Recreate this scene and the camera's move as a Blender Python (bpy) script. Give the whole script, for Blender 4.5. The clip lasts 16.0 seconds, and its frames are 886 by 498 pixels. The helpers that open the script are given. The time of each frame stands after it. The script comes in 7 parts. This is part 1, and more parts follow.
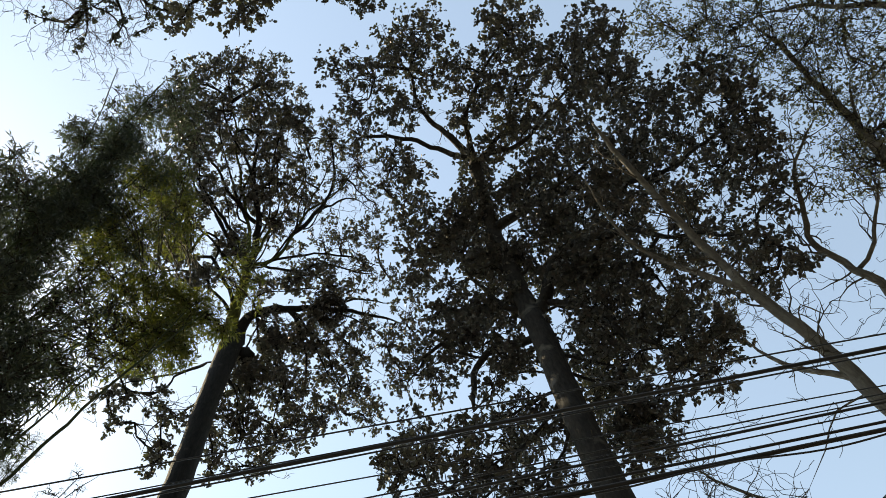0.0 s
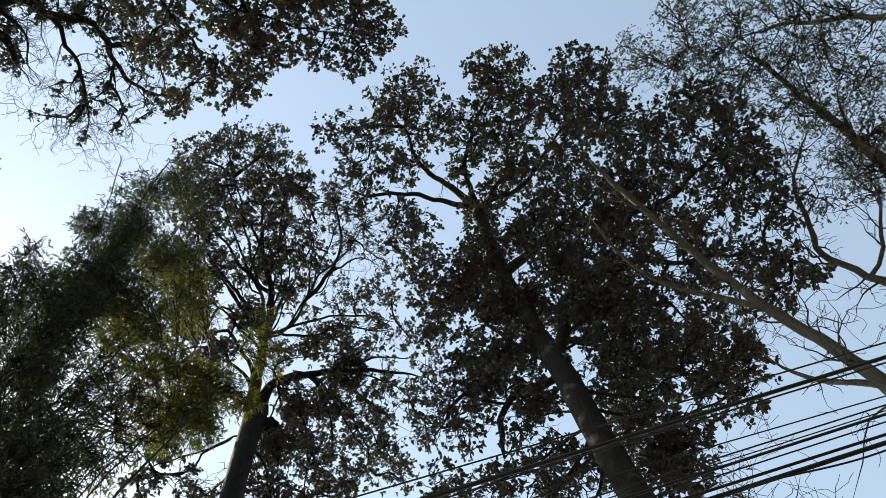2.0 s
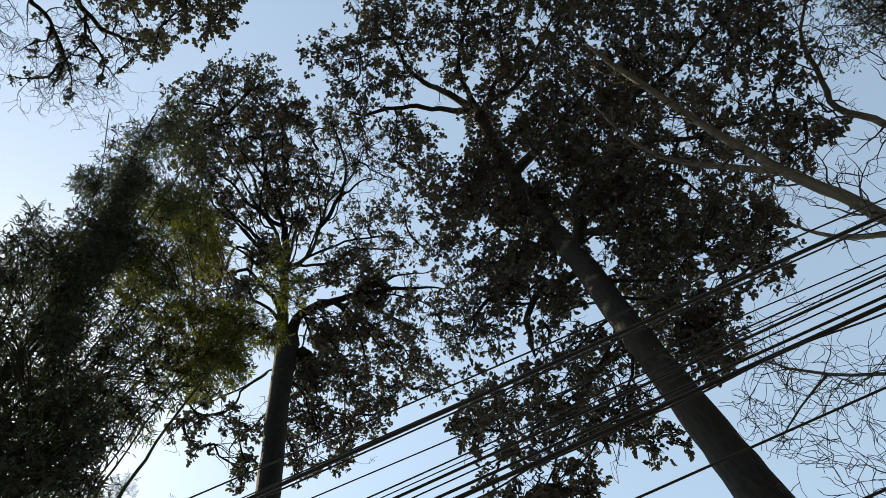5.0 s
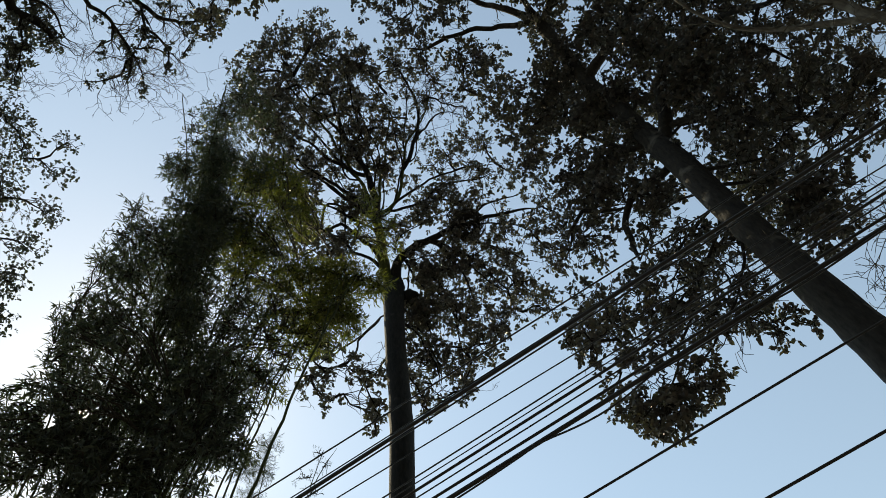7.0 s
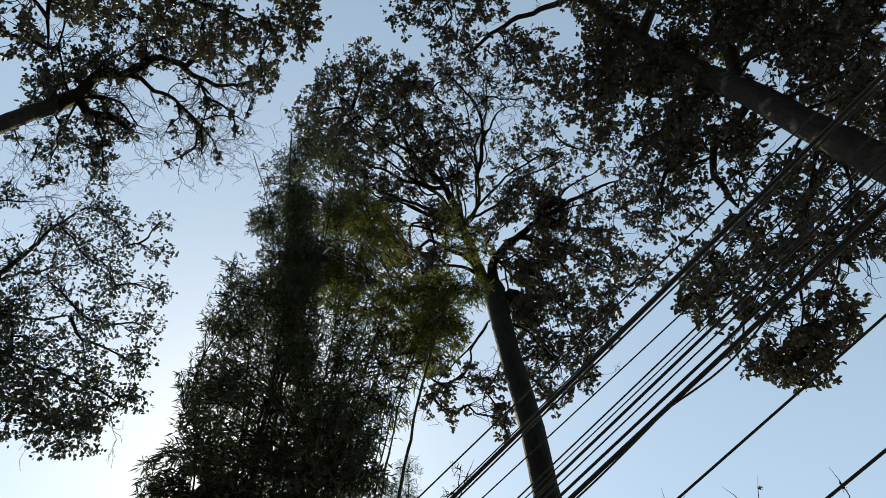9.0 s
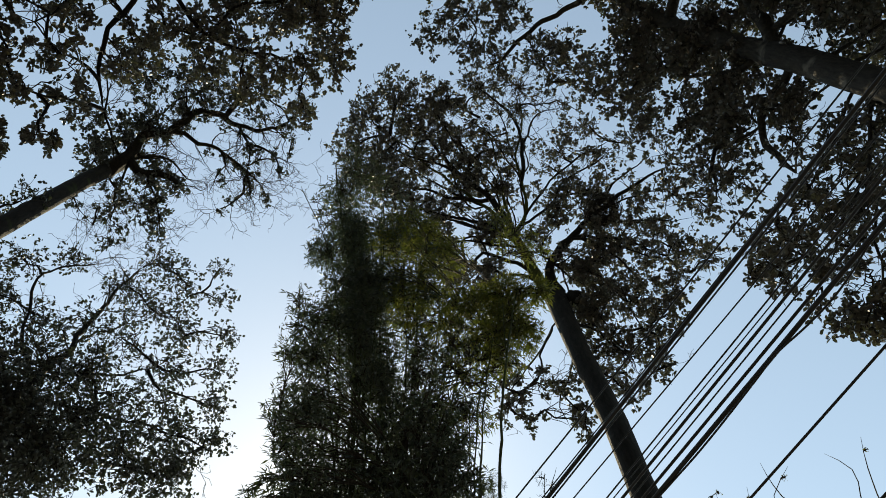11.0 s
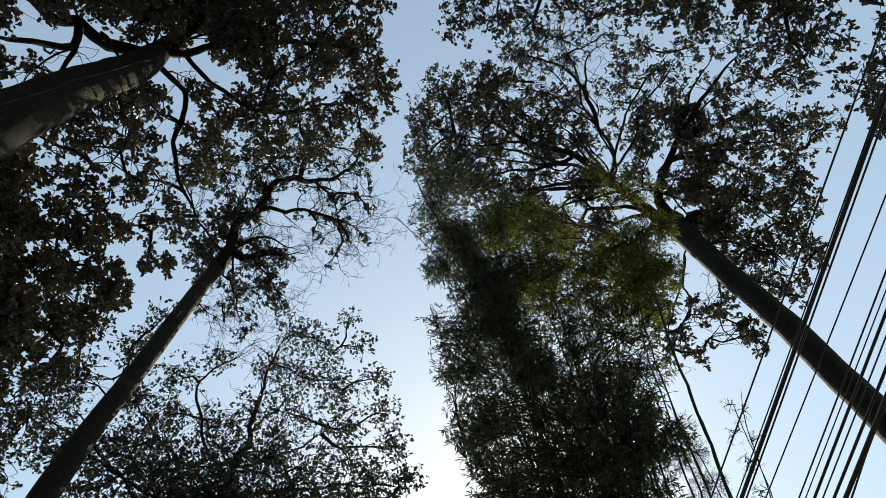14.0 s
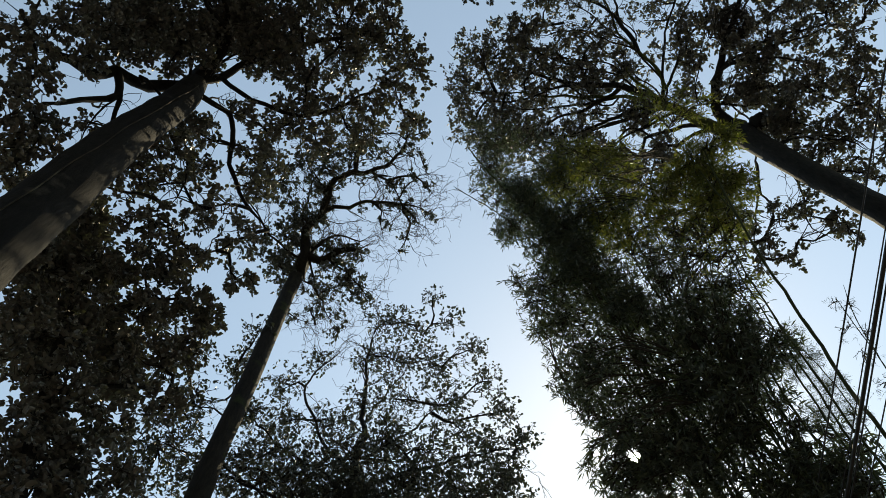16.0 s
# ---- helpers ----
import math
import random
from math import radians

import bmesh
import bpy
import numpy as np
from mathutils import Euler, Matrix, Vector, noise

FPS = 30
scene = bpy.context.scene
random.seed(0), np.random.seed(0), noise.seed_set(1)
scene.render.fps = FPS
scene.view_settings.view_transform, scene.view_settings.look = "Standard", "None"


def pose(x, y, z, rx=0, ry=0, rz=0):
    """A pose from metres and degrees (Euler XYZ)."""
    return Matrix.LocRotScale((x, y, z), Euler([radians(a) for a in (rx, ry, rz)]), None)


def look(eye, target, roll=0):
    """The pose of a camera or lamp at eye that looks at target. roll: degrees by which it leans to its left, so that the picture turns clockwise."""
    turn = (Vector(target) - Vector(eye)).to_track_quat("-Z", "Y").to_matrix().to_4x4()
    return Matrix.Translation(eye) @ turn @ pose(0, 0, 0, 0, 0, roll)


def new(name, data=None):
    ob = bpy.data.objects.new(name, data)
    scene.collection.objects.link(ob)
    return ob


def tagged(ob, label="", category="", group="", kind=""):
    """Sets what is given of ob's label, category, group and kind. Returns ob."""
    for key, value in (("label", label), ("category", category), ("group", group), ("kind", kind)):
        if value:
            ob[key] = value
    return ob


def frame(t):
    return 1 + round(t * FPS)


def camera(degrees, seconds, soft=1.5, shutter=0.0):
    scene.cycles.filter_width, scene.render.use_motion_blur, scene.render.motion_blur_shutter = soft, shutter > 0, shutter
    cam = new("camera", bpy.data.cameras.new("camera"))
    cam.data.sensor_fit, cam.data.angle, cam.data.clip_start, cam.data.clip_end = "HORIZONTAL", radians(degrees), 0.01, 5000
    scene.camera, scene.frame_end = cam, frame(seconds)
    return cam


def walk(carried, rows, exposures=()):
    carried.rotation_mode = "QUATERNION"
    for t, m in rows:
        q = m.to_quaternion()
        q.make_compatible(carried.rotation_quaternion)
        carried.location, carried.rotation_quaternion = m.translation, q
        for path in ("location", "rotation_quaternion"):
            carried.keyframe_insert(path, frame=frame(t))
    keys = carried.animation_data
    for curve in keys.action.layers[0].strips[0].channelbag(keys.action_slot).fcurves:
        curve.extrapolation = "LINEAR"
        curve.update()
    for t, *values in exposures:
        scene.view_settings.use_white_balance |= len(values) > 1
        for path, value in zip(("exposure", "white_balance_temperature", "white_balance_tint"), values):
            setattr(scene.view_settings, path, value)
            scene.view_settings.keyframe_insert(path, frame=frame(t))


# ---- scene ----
cam = camera(60.83, 16.0, soft=0.75)
PATH = [  # seconds; place in metres; turn about x, y and z in degrees
    (0, 0.063, -0.044, 1.547, 161.91, 5.58, 16.77),
    (0.5, -0.044, -0.010, 1.476, 163.68, 5.04, 19.62),
    (1, -0.022, -0.014, 1.448, 165.07, 5.10, 20.83),
    (1.5, 0.008, -0.052, 1.451, 166.58, 6.05, 21.75),
    (2, 0.051, -0.088, 1.452, 166.33, 6.52, 22.79),
    (2.5, 0.031, -0.023, 1.453, 165.62, 6.69, 25.58),
    (3, 0.055, -0.033, 1.479, 165.40, 6.11, 26.25),
    (3.2, 0.063, -0.023, 1.482, 165.41, 6.02, 26.14),
    (5.3, 0.158, 0.083, 1.637, 159.71, 7.75, 32.30),
    (5.5, 0.163, 0.102, 1.643, 159.11, 7.47, 33.47),
    (6, 0.164, 0.117, 1.646, 157.97, 6.45, 36.32),
    (6.5, 0.150, 0.119, 1.658, 157.15, 5.53, 39.53),
    (7, 0.167, 0.063, 1.665, 156.37, 4.77, 42.94),
    (7.5, 0.149, 0.078, 1.650, 156.18, 3.91, 46.06),
    (8, 0.148, 0.105, 1.655, 156.11, 3.23, 48.37),
    (8.5, 0.176, 0.169, 1.688, 157.00, 3.60, 53.02),
    (9, 0.145, 0.190, 1.698, 157.87, 3.07, 57.41),
    (9.2, 0.144, 0.186, 1.686, 158.25, 2.59, 58.34),
    (11.3, -0.178, 0.070, 1.569, 160.20, 3.01, 68.16),
    (11.5, -0.172, 0.065, 1.581, 160.12, 3.19, 70.18),
    (12, -0.179, 0.027, 1.605, 159.60, 2.71, 72.80),
    (12.5, -0.168, 0.005, 1.603, 159.84, 2.58, 75.28),
    (13, -0.168, -0.014, 1.625, 160.00, 3.10, 80.61),
    (13.5, -0.175, -0.044, 1.648, 160.27, 3.20, 85.01),
    (14, -0.162, -0.106, 1.697, 160.33, 2.70, 88.04),
    (14.5, -0.146, -0.079, 1.704, 160.29, 2.66, 91.40),
    (15, -0.145, -0.096, 1.713, 159.90, 2.91, 95.19),
    (15.5, -0.140, -0.133, 1.714, 159.43, 3.24, 98.56),
    (16, -0.164, -0.098, 1.660, 158.49, 2.03, 101.52),
]
walk(cam, [(t, pose(*row)) for t, *row in PATH], exposures=[(0.0, 1.58, 9500, 6), (3.0, 1.55, 9500, 6), (6.0, 1.14, 9200, 3), (8.5, 0.99, 9200, 2), (12.0, 1.10, 9300, 2), (16.0, 1.04, 9200, 2)])

# ---- daylight ----
SUN_AZ, SUN_EL = -77.0, 50.1      # clockwise from +y, above the horizon
world = bpy.data.worlds.new("sky")
scene.world = world
world.use_nodes = True
wn = world.node_tree.nodes
sky = wn.new("ShaderNodeTexSky")
sky.sky_type = "NISHITA"
sky.sun_disc = False
sky.sun_elevation, sky.sun_rotation = radians(SUN_EL), radians(SUN_AZ)
sky.air_density, sky.dust_density, sky.ozone_density = 1.05, 0.14, 0.2
wn["Background"].inputs["Strength"].default_value = 0.138
world.node_tree.links.new(sky.outputs[0], wn["Background"].inputs["Color"])
sun_way = Vector((math.sin(radians(SUN_AZ)) * math.cos(radians(SUN_EL)), math.cos(radians(SUN_AZ)) * math.cos(radians(SUN_EL)), math.sin(radians(SUN_EL))))
sun = new("sun", bpy.data.lights.new("sun", "SUN"))
sun.data.energy, sun.data.angle, sun.data.color = 3.0, radians(0.53), (1.0, 0.95, 0.86)
sun.matrix_world = look(Vector((sun_way.x, sun_way.y, sun_way.z + 0.03)) * 60, (0, 0, 0))


# ---- materials ----
def material(name):
    m = bpy.data.materials.new(name)
    m.use_nodes = True
    n, l = m.node_tree.nodes, m.node_tree.links
    return m, n, l, n["Principled BSDF"]


def ramp(n, stops):
    r = n.new("ShaderNodeValToRGB")
    r.color_ramp.elements[0].position, r.color_ramp.elements[0].color = stops[0][0], (*stops[0][1], 1)
    r.color_ramp.elements[1].position, r.color_ramp.elements[1].color = stops[-1][0], (*stops[-1][1], 1)
    for p, c in stops[1:-1]:
        r.color_ramp.elements.new(p).color = (*c, 1)
    return r


def bark(name, dark, mid, pale, patch=0.55, bump=0.6):
    """Bark: fissures along the stem, lichen patches, fine grain."""
    m, n, l, b = material(name)
    co = n.new("ShaderNodeTexCoord")
    stretch = n.new("ShaderNodeMapping")
    stretch.inputs["Scale"].default_value = (1, 1, 0.22)
    l.new(co.outputs["Object"], stretch.inputs[0])
    grain = n.new("ShaderNodeTexNoise")
    grain.inputs["Scale"].default_value, grain.inputs["Detail"].default_value, grain.inputs["Roughness"].default_value = 22, 6, 0.7
    l.new(stretch.outputs[0], grain.inputs["Vector"])
    spots = n.new("ShaderNodeTexNoise")
    spots.inputs["Scale"].default_value, spots.inputs["Detail"].default_value = 2.6, 5
    l.new(co.outputs["Object"], spots.inputs["Vector"])
    c1 = ramp(n, [(0.3, dark), (0.7, mid)])
    l.new(grain.outputs["Fac"], c1.inputs[0])
    c2 = ramp(n, [(patch, (0, 0, 0)), (patch + 0.12, (1, 1, 1))])
    l.new(spots.outputs["Fac"], c2.inputs[0])
    mix = n.new("ShaderNodeMix")
    mix.data_type = "RGBA"
    l.new(c2.outputs[0], mix.inputs["Factor"])
    l.new(c1.outputs[0], mix.inputs[6])
    mix.inputs[7].default_value = (*pale, 1)
    l.new(mix.outputs[2], b.inputs["Base Color"])
    b.inputs["Roughness"].default_value = 0.9
    b.inputs["Specular IOR Level"].default_value = 0.12
    bp = n.new("ShaderNodeBump")
    bp.inputs["Strength"].default_value, bp.inputs["Distance"].default_value = bump, 0.03
    l.new(grain.outputs["Fac"], bp.inputs["Height"])
    l.new(bp.outputs[0], b.inputs["Normal"])
    return m


def leaf(name, colours, gloss=0.42, clear=0.3):
    """Leaves: each one its own tone; some daylight comes through the blade."""
    m, n, l, b = material(name)
    geo = n.new("ShaderNodeNewGeometry")
    r = ramp(n, [(i / (len(colours) - 1), c) for i, c in enumerate(colours)])
    l.new(geo.outputs["Random Per Island"], r.inputs[0])
    l.new(r.outputs[0], b.inputs["Base Color"])
    b.inputs["Roughness"].default_value = gloss
    b.inputs["Specular IOR Level"].default_value = 0.3
    tr = n.new("ShaderNodeBsdfTranslucent")
    bright = n.new("ShaderNodeMix")
    bright.data_type, bright.blend_type = "RGBA", "MULTIPLY"
    bright.inputs["Factor"].default_value = 1
    l.new(r.outputs[0], bright.inputs[6])
    bright.inputs[7].default_value = (1.6, 1.9, 0.7, 1)
    l.new(bright.outputs[2], tr.inputs["Color"])
    mix = n.new("ShaderNodeMixShader")
    mix.inputs[0].default_value = clear
    l.new(b.outputs[0], mix.inputs[1])
    l.new(tr.outputs[0], mix.inputs[2])
    l.new(mix.outputs[0], n["Material Output"].inputs["Surface"])
    return m


BARK = bark("bark_grey_brown", (0.016, 0.015, 0.0145), (0.048, 0.045, 0.043), (0.120, 0.114, 0.108), 0.6)
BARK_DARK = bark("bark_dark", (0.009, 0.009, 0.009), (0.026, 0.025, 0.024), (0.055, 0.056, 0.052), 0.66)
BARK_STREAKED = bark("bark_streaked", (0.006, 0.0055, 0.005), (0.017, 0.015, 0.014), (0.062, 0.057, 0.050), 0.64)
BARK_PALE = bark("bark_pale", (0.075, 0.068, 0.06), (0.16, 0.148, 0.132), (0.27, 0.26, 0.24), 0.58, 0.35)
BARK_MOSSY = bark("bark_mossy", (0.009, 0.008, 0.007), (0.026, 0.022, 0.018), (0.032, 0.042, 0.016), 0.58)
# Moss green for the fork limbs, with the sun's glow put into the colour.
BARK_SUNLIT_MOSS = bark("bark_sunlit_moss", (0.030, 0.036, 0.014), (0.075, 0.085, 0.028), (0.105, 0.110, 0.045), 0.56)
TWIG = bark("twig_brown", (0.02, 0.017, 0.014), (0.06, 0.05, 0.04), (0.09, 0.08, 0.06), 0.6, 0.2)
TWIG_PALE = bark("twig_pale", (0.05, 0.043, 0.036), (0.11, 0.098, 0.084), (0.14, 0.13, 0.11), 0.6, 0.2)
CULM = bark("bamboo_culm", (0.02, 0.026, 0.012), (0.06, 0.07, 0.03), (0.10, 0.10, 0.06), 0.6, 0.1)
LEAF_BROAD = leaf("leaf_broad", [(0.070, 0.071, 0.075), (0.087, 0.087, 0.091), (0.103, 0.102, 0.102), (0.121, 0.104, 0.100)], 0.5, 0.06)
LEAF_FINE = leaf("leaf_fine", [(0.049, 0.057, 0.062), (0.062, 0.072, 0.075), (0.081, 0.088, 0.086)], 0.5, 0.06)
LEAF_DRY = leaf("leaf_dry", [(0.095, 0.094, 0.080), (0.140, 0.128, 0.105), (0.185, 0.155, 0.120)], 0.5, 0.22)
LEAF_BAMBOO = leaf("leaf_bamboo", [(0.039, 0.052, 0.052), (0.055, 0.070, 0.062), (0.078, 0.092, 0.068)], 0.5, 0.12)
LEAF_HUSK = leaf("leaf_husk", [(0.16, 0.15, 0.13), (0.24, 0.22, 0.19)], 0.7, 0.2)
# Yellow-green bamboo leaf; sun shining through the plumes is put into its brighter colour.
LEAF_BAMBOO_SUNLIT_YELLOW = leaf("leaf_bamboo_sunlit_yellow", [(0.060, 0.068, 0.028), (0.084, 0.089, 0.034), (0.112, 0.100, 0.044)], 0.5, 0.32)


def ground_material():
    m, n, l, b = material("leaf_litter_soil")
    a = n.new("ShaderNodeTexNoise")
    a.inputs["Scale"].default_value, a.inputs["Detail"].default_value = 0.35, 8
    g = n.new("ShaderNodeTexNoise")
    g.inputs["Scale"].default_value, g.inputs["Detail"].default_value = 14, 6
    co = n.new("ShaderNodeTexCoord")
    l.new(co.outputs["Object"], a.inputs["Vector"])
    l.new(co.outputs["Object"], g.inputs["Vector"])
    r1 = ramp(n, [(0.35, (0.095, 0.092, 0.090)), (0.6, (0.145, 0.138, 0.130)), (0.75, (0.082, 0.088, 0.070))])
    r2 = ramp(n, [(0.3, (0.55, 0.5, 0.45)), (0.7, (1.2, 1.15, 1.0))])
    l.new(a.outputs["Fac"], r1.inputs[0])
    l.new(g.outputs["Fac"], r2.inputs[0])
    mix = n.new("ShaderNodeMix")
    mix.data_type, mix.blend_type = "RGBA", "MULTIPLY"
    mix.inputs["Factor"].default_value = 1
    l.new(r1.outputs[0], mix.inputs[6])
    l.new(r2.outputs[0], mix.inputs[7])
    l.new(mix.outputs[2], b.inputs["Base Color"])
    b.inputs["Roughness"].default_value = 0.95
    b.inputs["Specular IOR Level"].default_value = 0.1
    bp = n.new("ShaderNodeBump")
    bp.inputs["Strength"].default_value = 0.7
    l.new(g.outputs["Fac"], bp.inputs["Height"])
    l.new(bp.outputs[0], b.inputs["Normal"])
    return m


def rubber(name, c, rough):
    m, n, l, b = material(name)
    a = n.new("ShaderNodeTexNoise")
    a.inputs["Scale"].default_value = 6
    r = ramp(n, [(0.35, c), (0.7, tuple(v * 1.9 for v in c))])
    l.new(a.outputs["Fac"], r.inputs[0])
    l.new(r.outputs[0], b.inputs["Base Color"])
    b.inputs["Roughness"].default_value = rough
    return m


CABLE = rubber("cable_sheath", (0.012, 0.012, 0.014), 0.5)
STRAW = rubber("nest_sticks", (0.020, 0.017, 0.014), 0.95)


# ---- mesh helpers ----
def part(name, bm, mat, parent, label=""):
    me = bpy.data.meshes.new(name)
    bm.to_mesh(me)
    bm.free()
    me.materials.append(mat)
    ob = new(name, me)
    ob.parent = parent
    return tagged(ob, label)


def raw_part(name, verts, faces, mat, parent, kind=""):
    """A mesh straight from arrays: verts (n, 3), faces (m, k)."""
    me = bpy.data.meshes.new(name)
    k = faces.shape[1]
    me.vertices.add(len(verts))
    me.vertices.foreach_set("co", np.ascontiguousarray(verts, dtype=np.float32).ravel())
    me.loops.add(faces.size)
    me.loops.foreach_set("vertex_index", np.ascontiguousarray(faces, dtype=np.int32).ravel())
    me.polygons.add(len(faces))
    me.polygons.foreach_set("loop_start", np.arange(0, faces.size, k, dtype=np.int32))
    me.update(calc_edges=True)
    me.materials.append(mat)
    ob = new(name, me)
    ob.parent = parent
    return tagged(ob, kind=kind)


def spline(points, step):
    """A smooth run through unevenly spaced points, about one point every step metres; also how far along each lies."""
    p = [Vector(q) for q in points]
    p = [2 * p[0] - p[1]] + p + [2 * p[-1] - p[-2]]
    out, along = [], []
    h = [max((b - a).length, 1e-4) for a, b in zip(p, p[1:])]
    lean = [((p[i] - p[i - 1]) / h[i - 1] * h[i] + (p[i + 1] - p[i]) / h[i] * h[i - 1]) / (h[i - 1] + h[i]) for i in range(1, len(p) - 1)]
    for i in range(1, len(p) - 2):
        k = max(2, int(h[i] / step))
        a, b = lean[i - 1] * h[i], lean[i] * h[i]
        for j in range(k):
            t = j / k
            out.append(p[i] * (2 * t ** 3 - 3 * t * t + 1) + a * (t ** 3 - 2 * t * t + t) + p[i + 1] * (3 * t * t - 2 * t ** 3) + b * (t ** 3 - t * t))
            along.append(i - 1 + t)
    out.append(p[-2])
    along.append(len(p) - 3)
    return out, along


def tube(points, radii, sides=10, step=0.3, wobble=0.06, flare=0.0, kink=0.0, shift=(0, 0, 0), blunt=True):
    """A tapered stem through the points with knobbly girth; radii one per point or (first, last)."""
    bm = bmesh.new()
    run, along = spline(points, step)
    last = len(points) - 1
    if len(radii) != len(points):
        radii = [radii[0] + (radii[-1] - radii[0]) * i / last for i in range(last + 1)]
    side = Vector((0.83, 0.31, 0.46))
    rings = []
    for i, c in enumerate(run):
        d = (run[min(i + 1, len(run) - 1)] - run[max(i - 1, 0)]).normalized()
        u = (side - d * side.dot(d)).normalized()
        side = u
        v = d.cross(u)
        a = along[i]
        k = min(int(a), last - 1)
        r = radii[k] + (radii[k + 1] - radii[k]) * (a - k)
        r *= 1 + flare * math.exp(-max(c.z, 0) / 0.45)
        if not blunt and i > len(run) - 4:
            r *= (0.35, 0.7, 0.9)[len(run) - 1 - i]
        if kink:
            c = c + Vector(noise.noise_vector((c + Vector(shift)) * 1.7)) * kink + Vector(noise.noise_vector((c + Vector(shift)) * 4.5)) * kink * 0.4
        ring = []
        for s in range(sides):
            w = 2 * math.pi * s / sides
            q = c + (u * math.cos(w) + v * math.sin(w)) * r
            ring.append(bm.verts.new(q + (q - c) * wobble * 2.2 * noise.noise(q * (0.5 / max(r, 0.05)))))
        rings.append(ring)
    for a, b in zip(rings, rings[1:]):
        for s in range(sides):
            bm.faces.new((a[s], a[(s + 1) % sides], b[(s + 1) % sides], b[s])).smooth = True
    bm.faces.new(rings[0][::-1])
    bm.faces.new(rings[-1])
    return bm


def rods(a, b, ra, rb, sides=3):
    """Thin tapered rods from a to b (n, 3 each) as arrays of verts and quads."""
    n = len(a)
    d = b - a
    d /= np.linalg.norm(d, axis=1)[:, None] + 1e-9
    u = np.cross(d, np.array([0.31, 0.52, 0.79]))
    u /= np.linalg.norm(u, axis=1)[:, None] + 1e-9
    v = np.cross(d, u)
    w = np.arange(sides) * 2 * np.pi / sides
    off = u[:, None] * np.cos(w)[None, :, None] + v[:, None] * np.sin(w)[None, :, None]
    lo = a[:, None] + off * ra[:, None, None]
    hi = b[:, None] + off * rb[:, None, None]
    verts = np.concatenate([lo, hi], 1).reshape(-1, 3)
    s = np.arange(sides)
    f = np.stack([s, (s + 1) % sides, (s + 1) % sides + sides, s + sides], 1)
    faces = (f[None] + (np.arange(n) * 2 * sides)[:, None, None]).reshape(-1, 4)
    return verts, faces


def blades(c, d, nrm, length, width, fold=0.22):
    """Oval leaf blades: six corners, two quads folded along the midrib."""
    n = len(c)
    side = np.cross(d, nrm)
    side /= np.linalg.norm(side, axis=1)[:, None] + 1e-9
    up = np.cross(side, d)
    L, W = length[:, None], width[:, None]
    tip = c + d * L - up * L * 0.10
    m1, m2 = c + d * L * 0.26, c + d * L * 0.74
    lift = up * W * fold
    verts = np.stack([c, m1 + side * W * 0.45 + lift, m2 + side * W * 0.42 + lift, tip, m2 - side * W * 0.42 + lift, m1 - side * W * 0.45 + lift], 1).reshape(-1, 3)
    f = np.array([[0, 1, 2, 3], [0, 3, 4, 5]])
    faces = (f[None] + (np.arange(n) * 6)[:, None, None]).reshape(-1, 4)
    return verts, faces


def slips(c, d, nrm, length, width):
    """Narrow grass-like blades and small far leaves: one bent lozenge each."""
    side = unit(np.cross(d, nrm))
    L, W = length[:, None], width[:, None]
    verts = np.stack([c, c + d * L * 0.48 + side * W * 0.5, c + d * L - np.array([0, 0, 0.12]) * L, c + d * L * 0.42 - side * W * 0.5], 1).reshape(-1, 3)
    return verts, np.arange(len(c) * 4).reshape(-1, 4)


def unit(v):
    return v / (np.linalg.norm(v, axis=-1, keepdims=True) + 1e-9)


# leaf length, width, leaves on a twig, twigs per mass of 0.66 m, twig length, spread, droop, swell of the masses
STYLES = {
    "broad": (0.078, 0.049, 5, 158, 0.25, 0.95, 0.12, 1.10),
    "medium": (0.077, 0.045, 6, 197, 0.22, 0.95, 0.12, 1.0),
    "small": (0.069, 0.046, 5, 190, 0.22, 0.95, 0.12, 1.10),
    "fine": (0.067, 0.044, 3, 258, 0.26, 0.9, 0.1, 1.08),
    "coarse": (0.080, 0.049, 5, 128, 0.28, 0.95, 0.1, 1.0),
    "dry": (0.044, 0.026, 5, 250, 0.30, 1.0, 0.25, 1.10),
    "bamboo": (0.098, 0.0175, 5, 310, 0.22, 0.75, 0.35, 1.05),
    "husk": (0.022, 0.011, 3, 210, 0.10, 1.0, 0.1, 1.0),
    "feather": (0.10, 0.008, 6, 420, 0.30, 0.75, 0.35, 1.0),
}


def off_eye_to_sun_line(p):
    """False for what stands near the camera's line to the sun: a small gap in the plumes, cut to fit that view so the
    sun glares through.
    """
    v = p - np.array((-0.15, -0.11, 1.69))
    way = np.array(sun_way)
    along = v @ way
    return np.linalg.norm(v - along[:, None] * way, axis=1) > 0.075


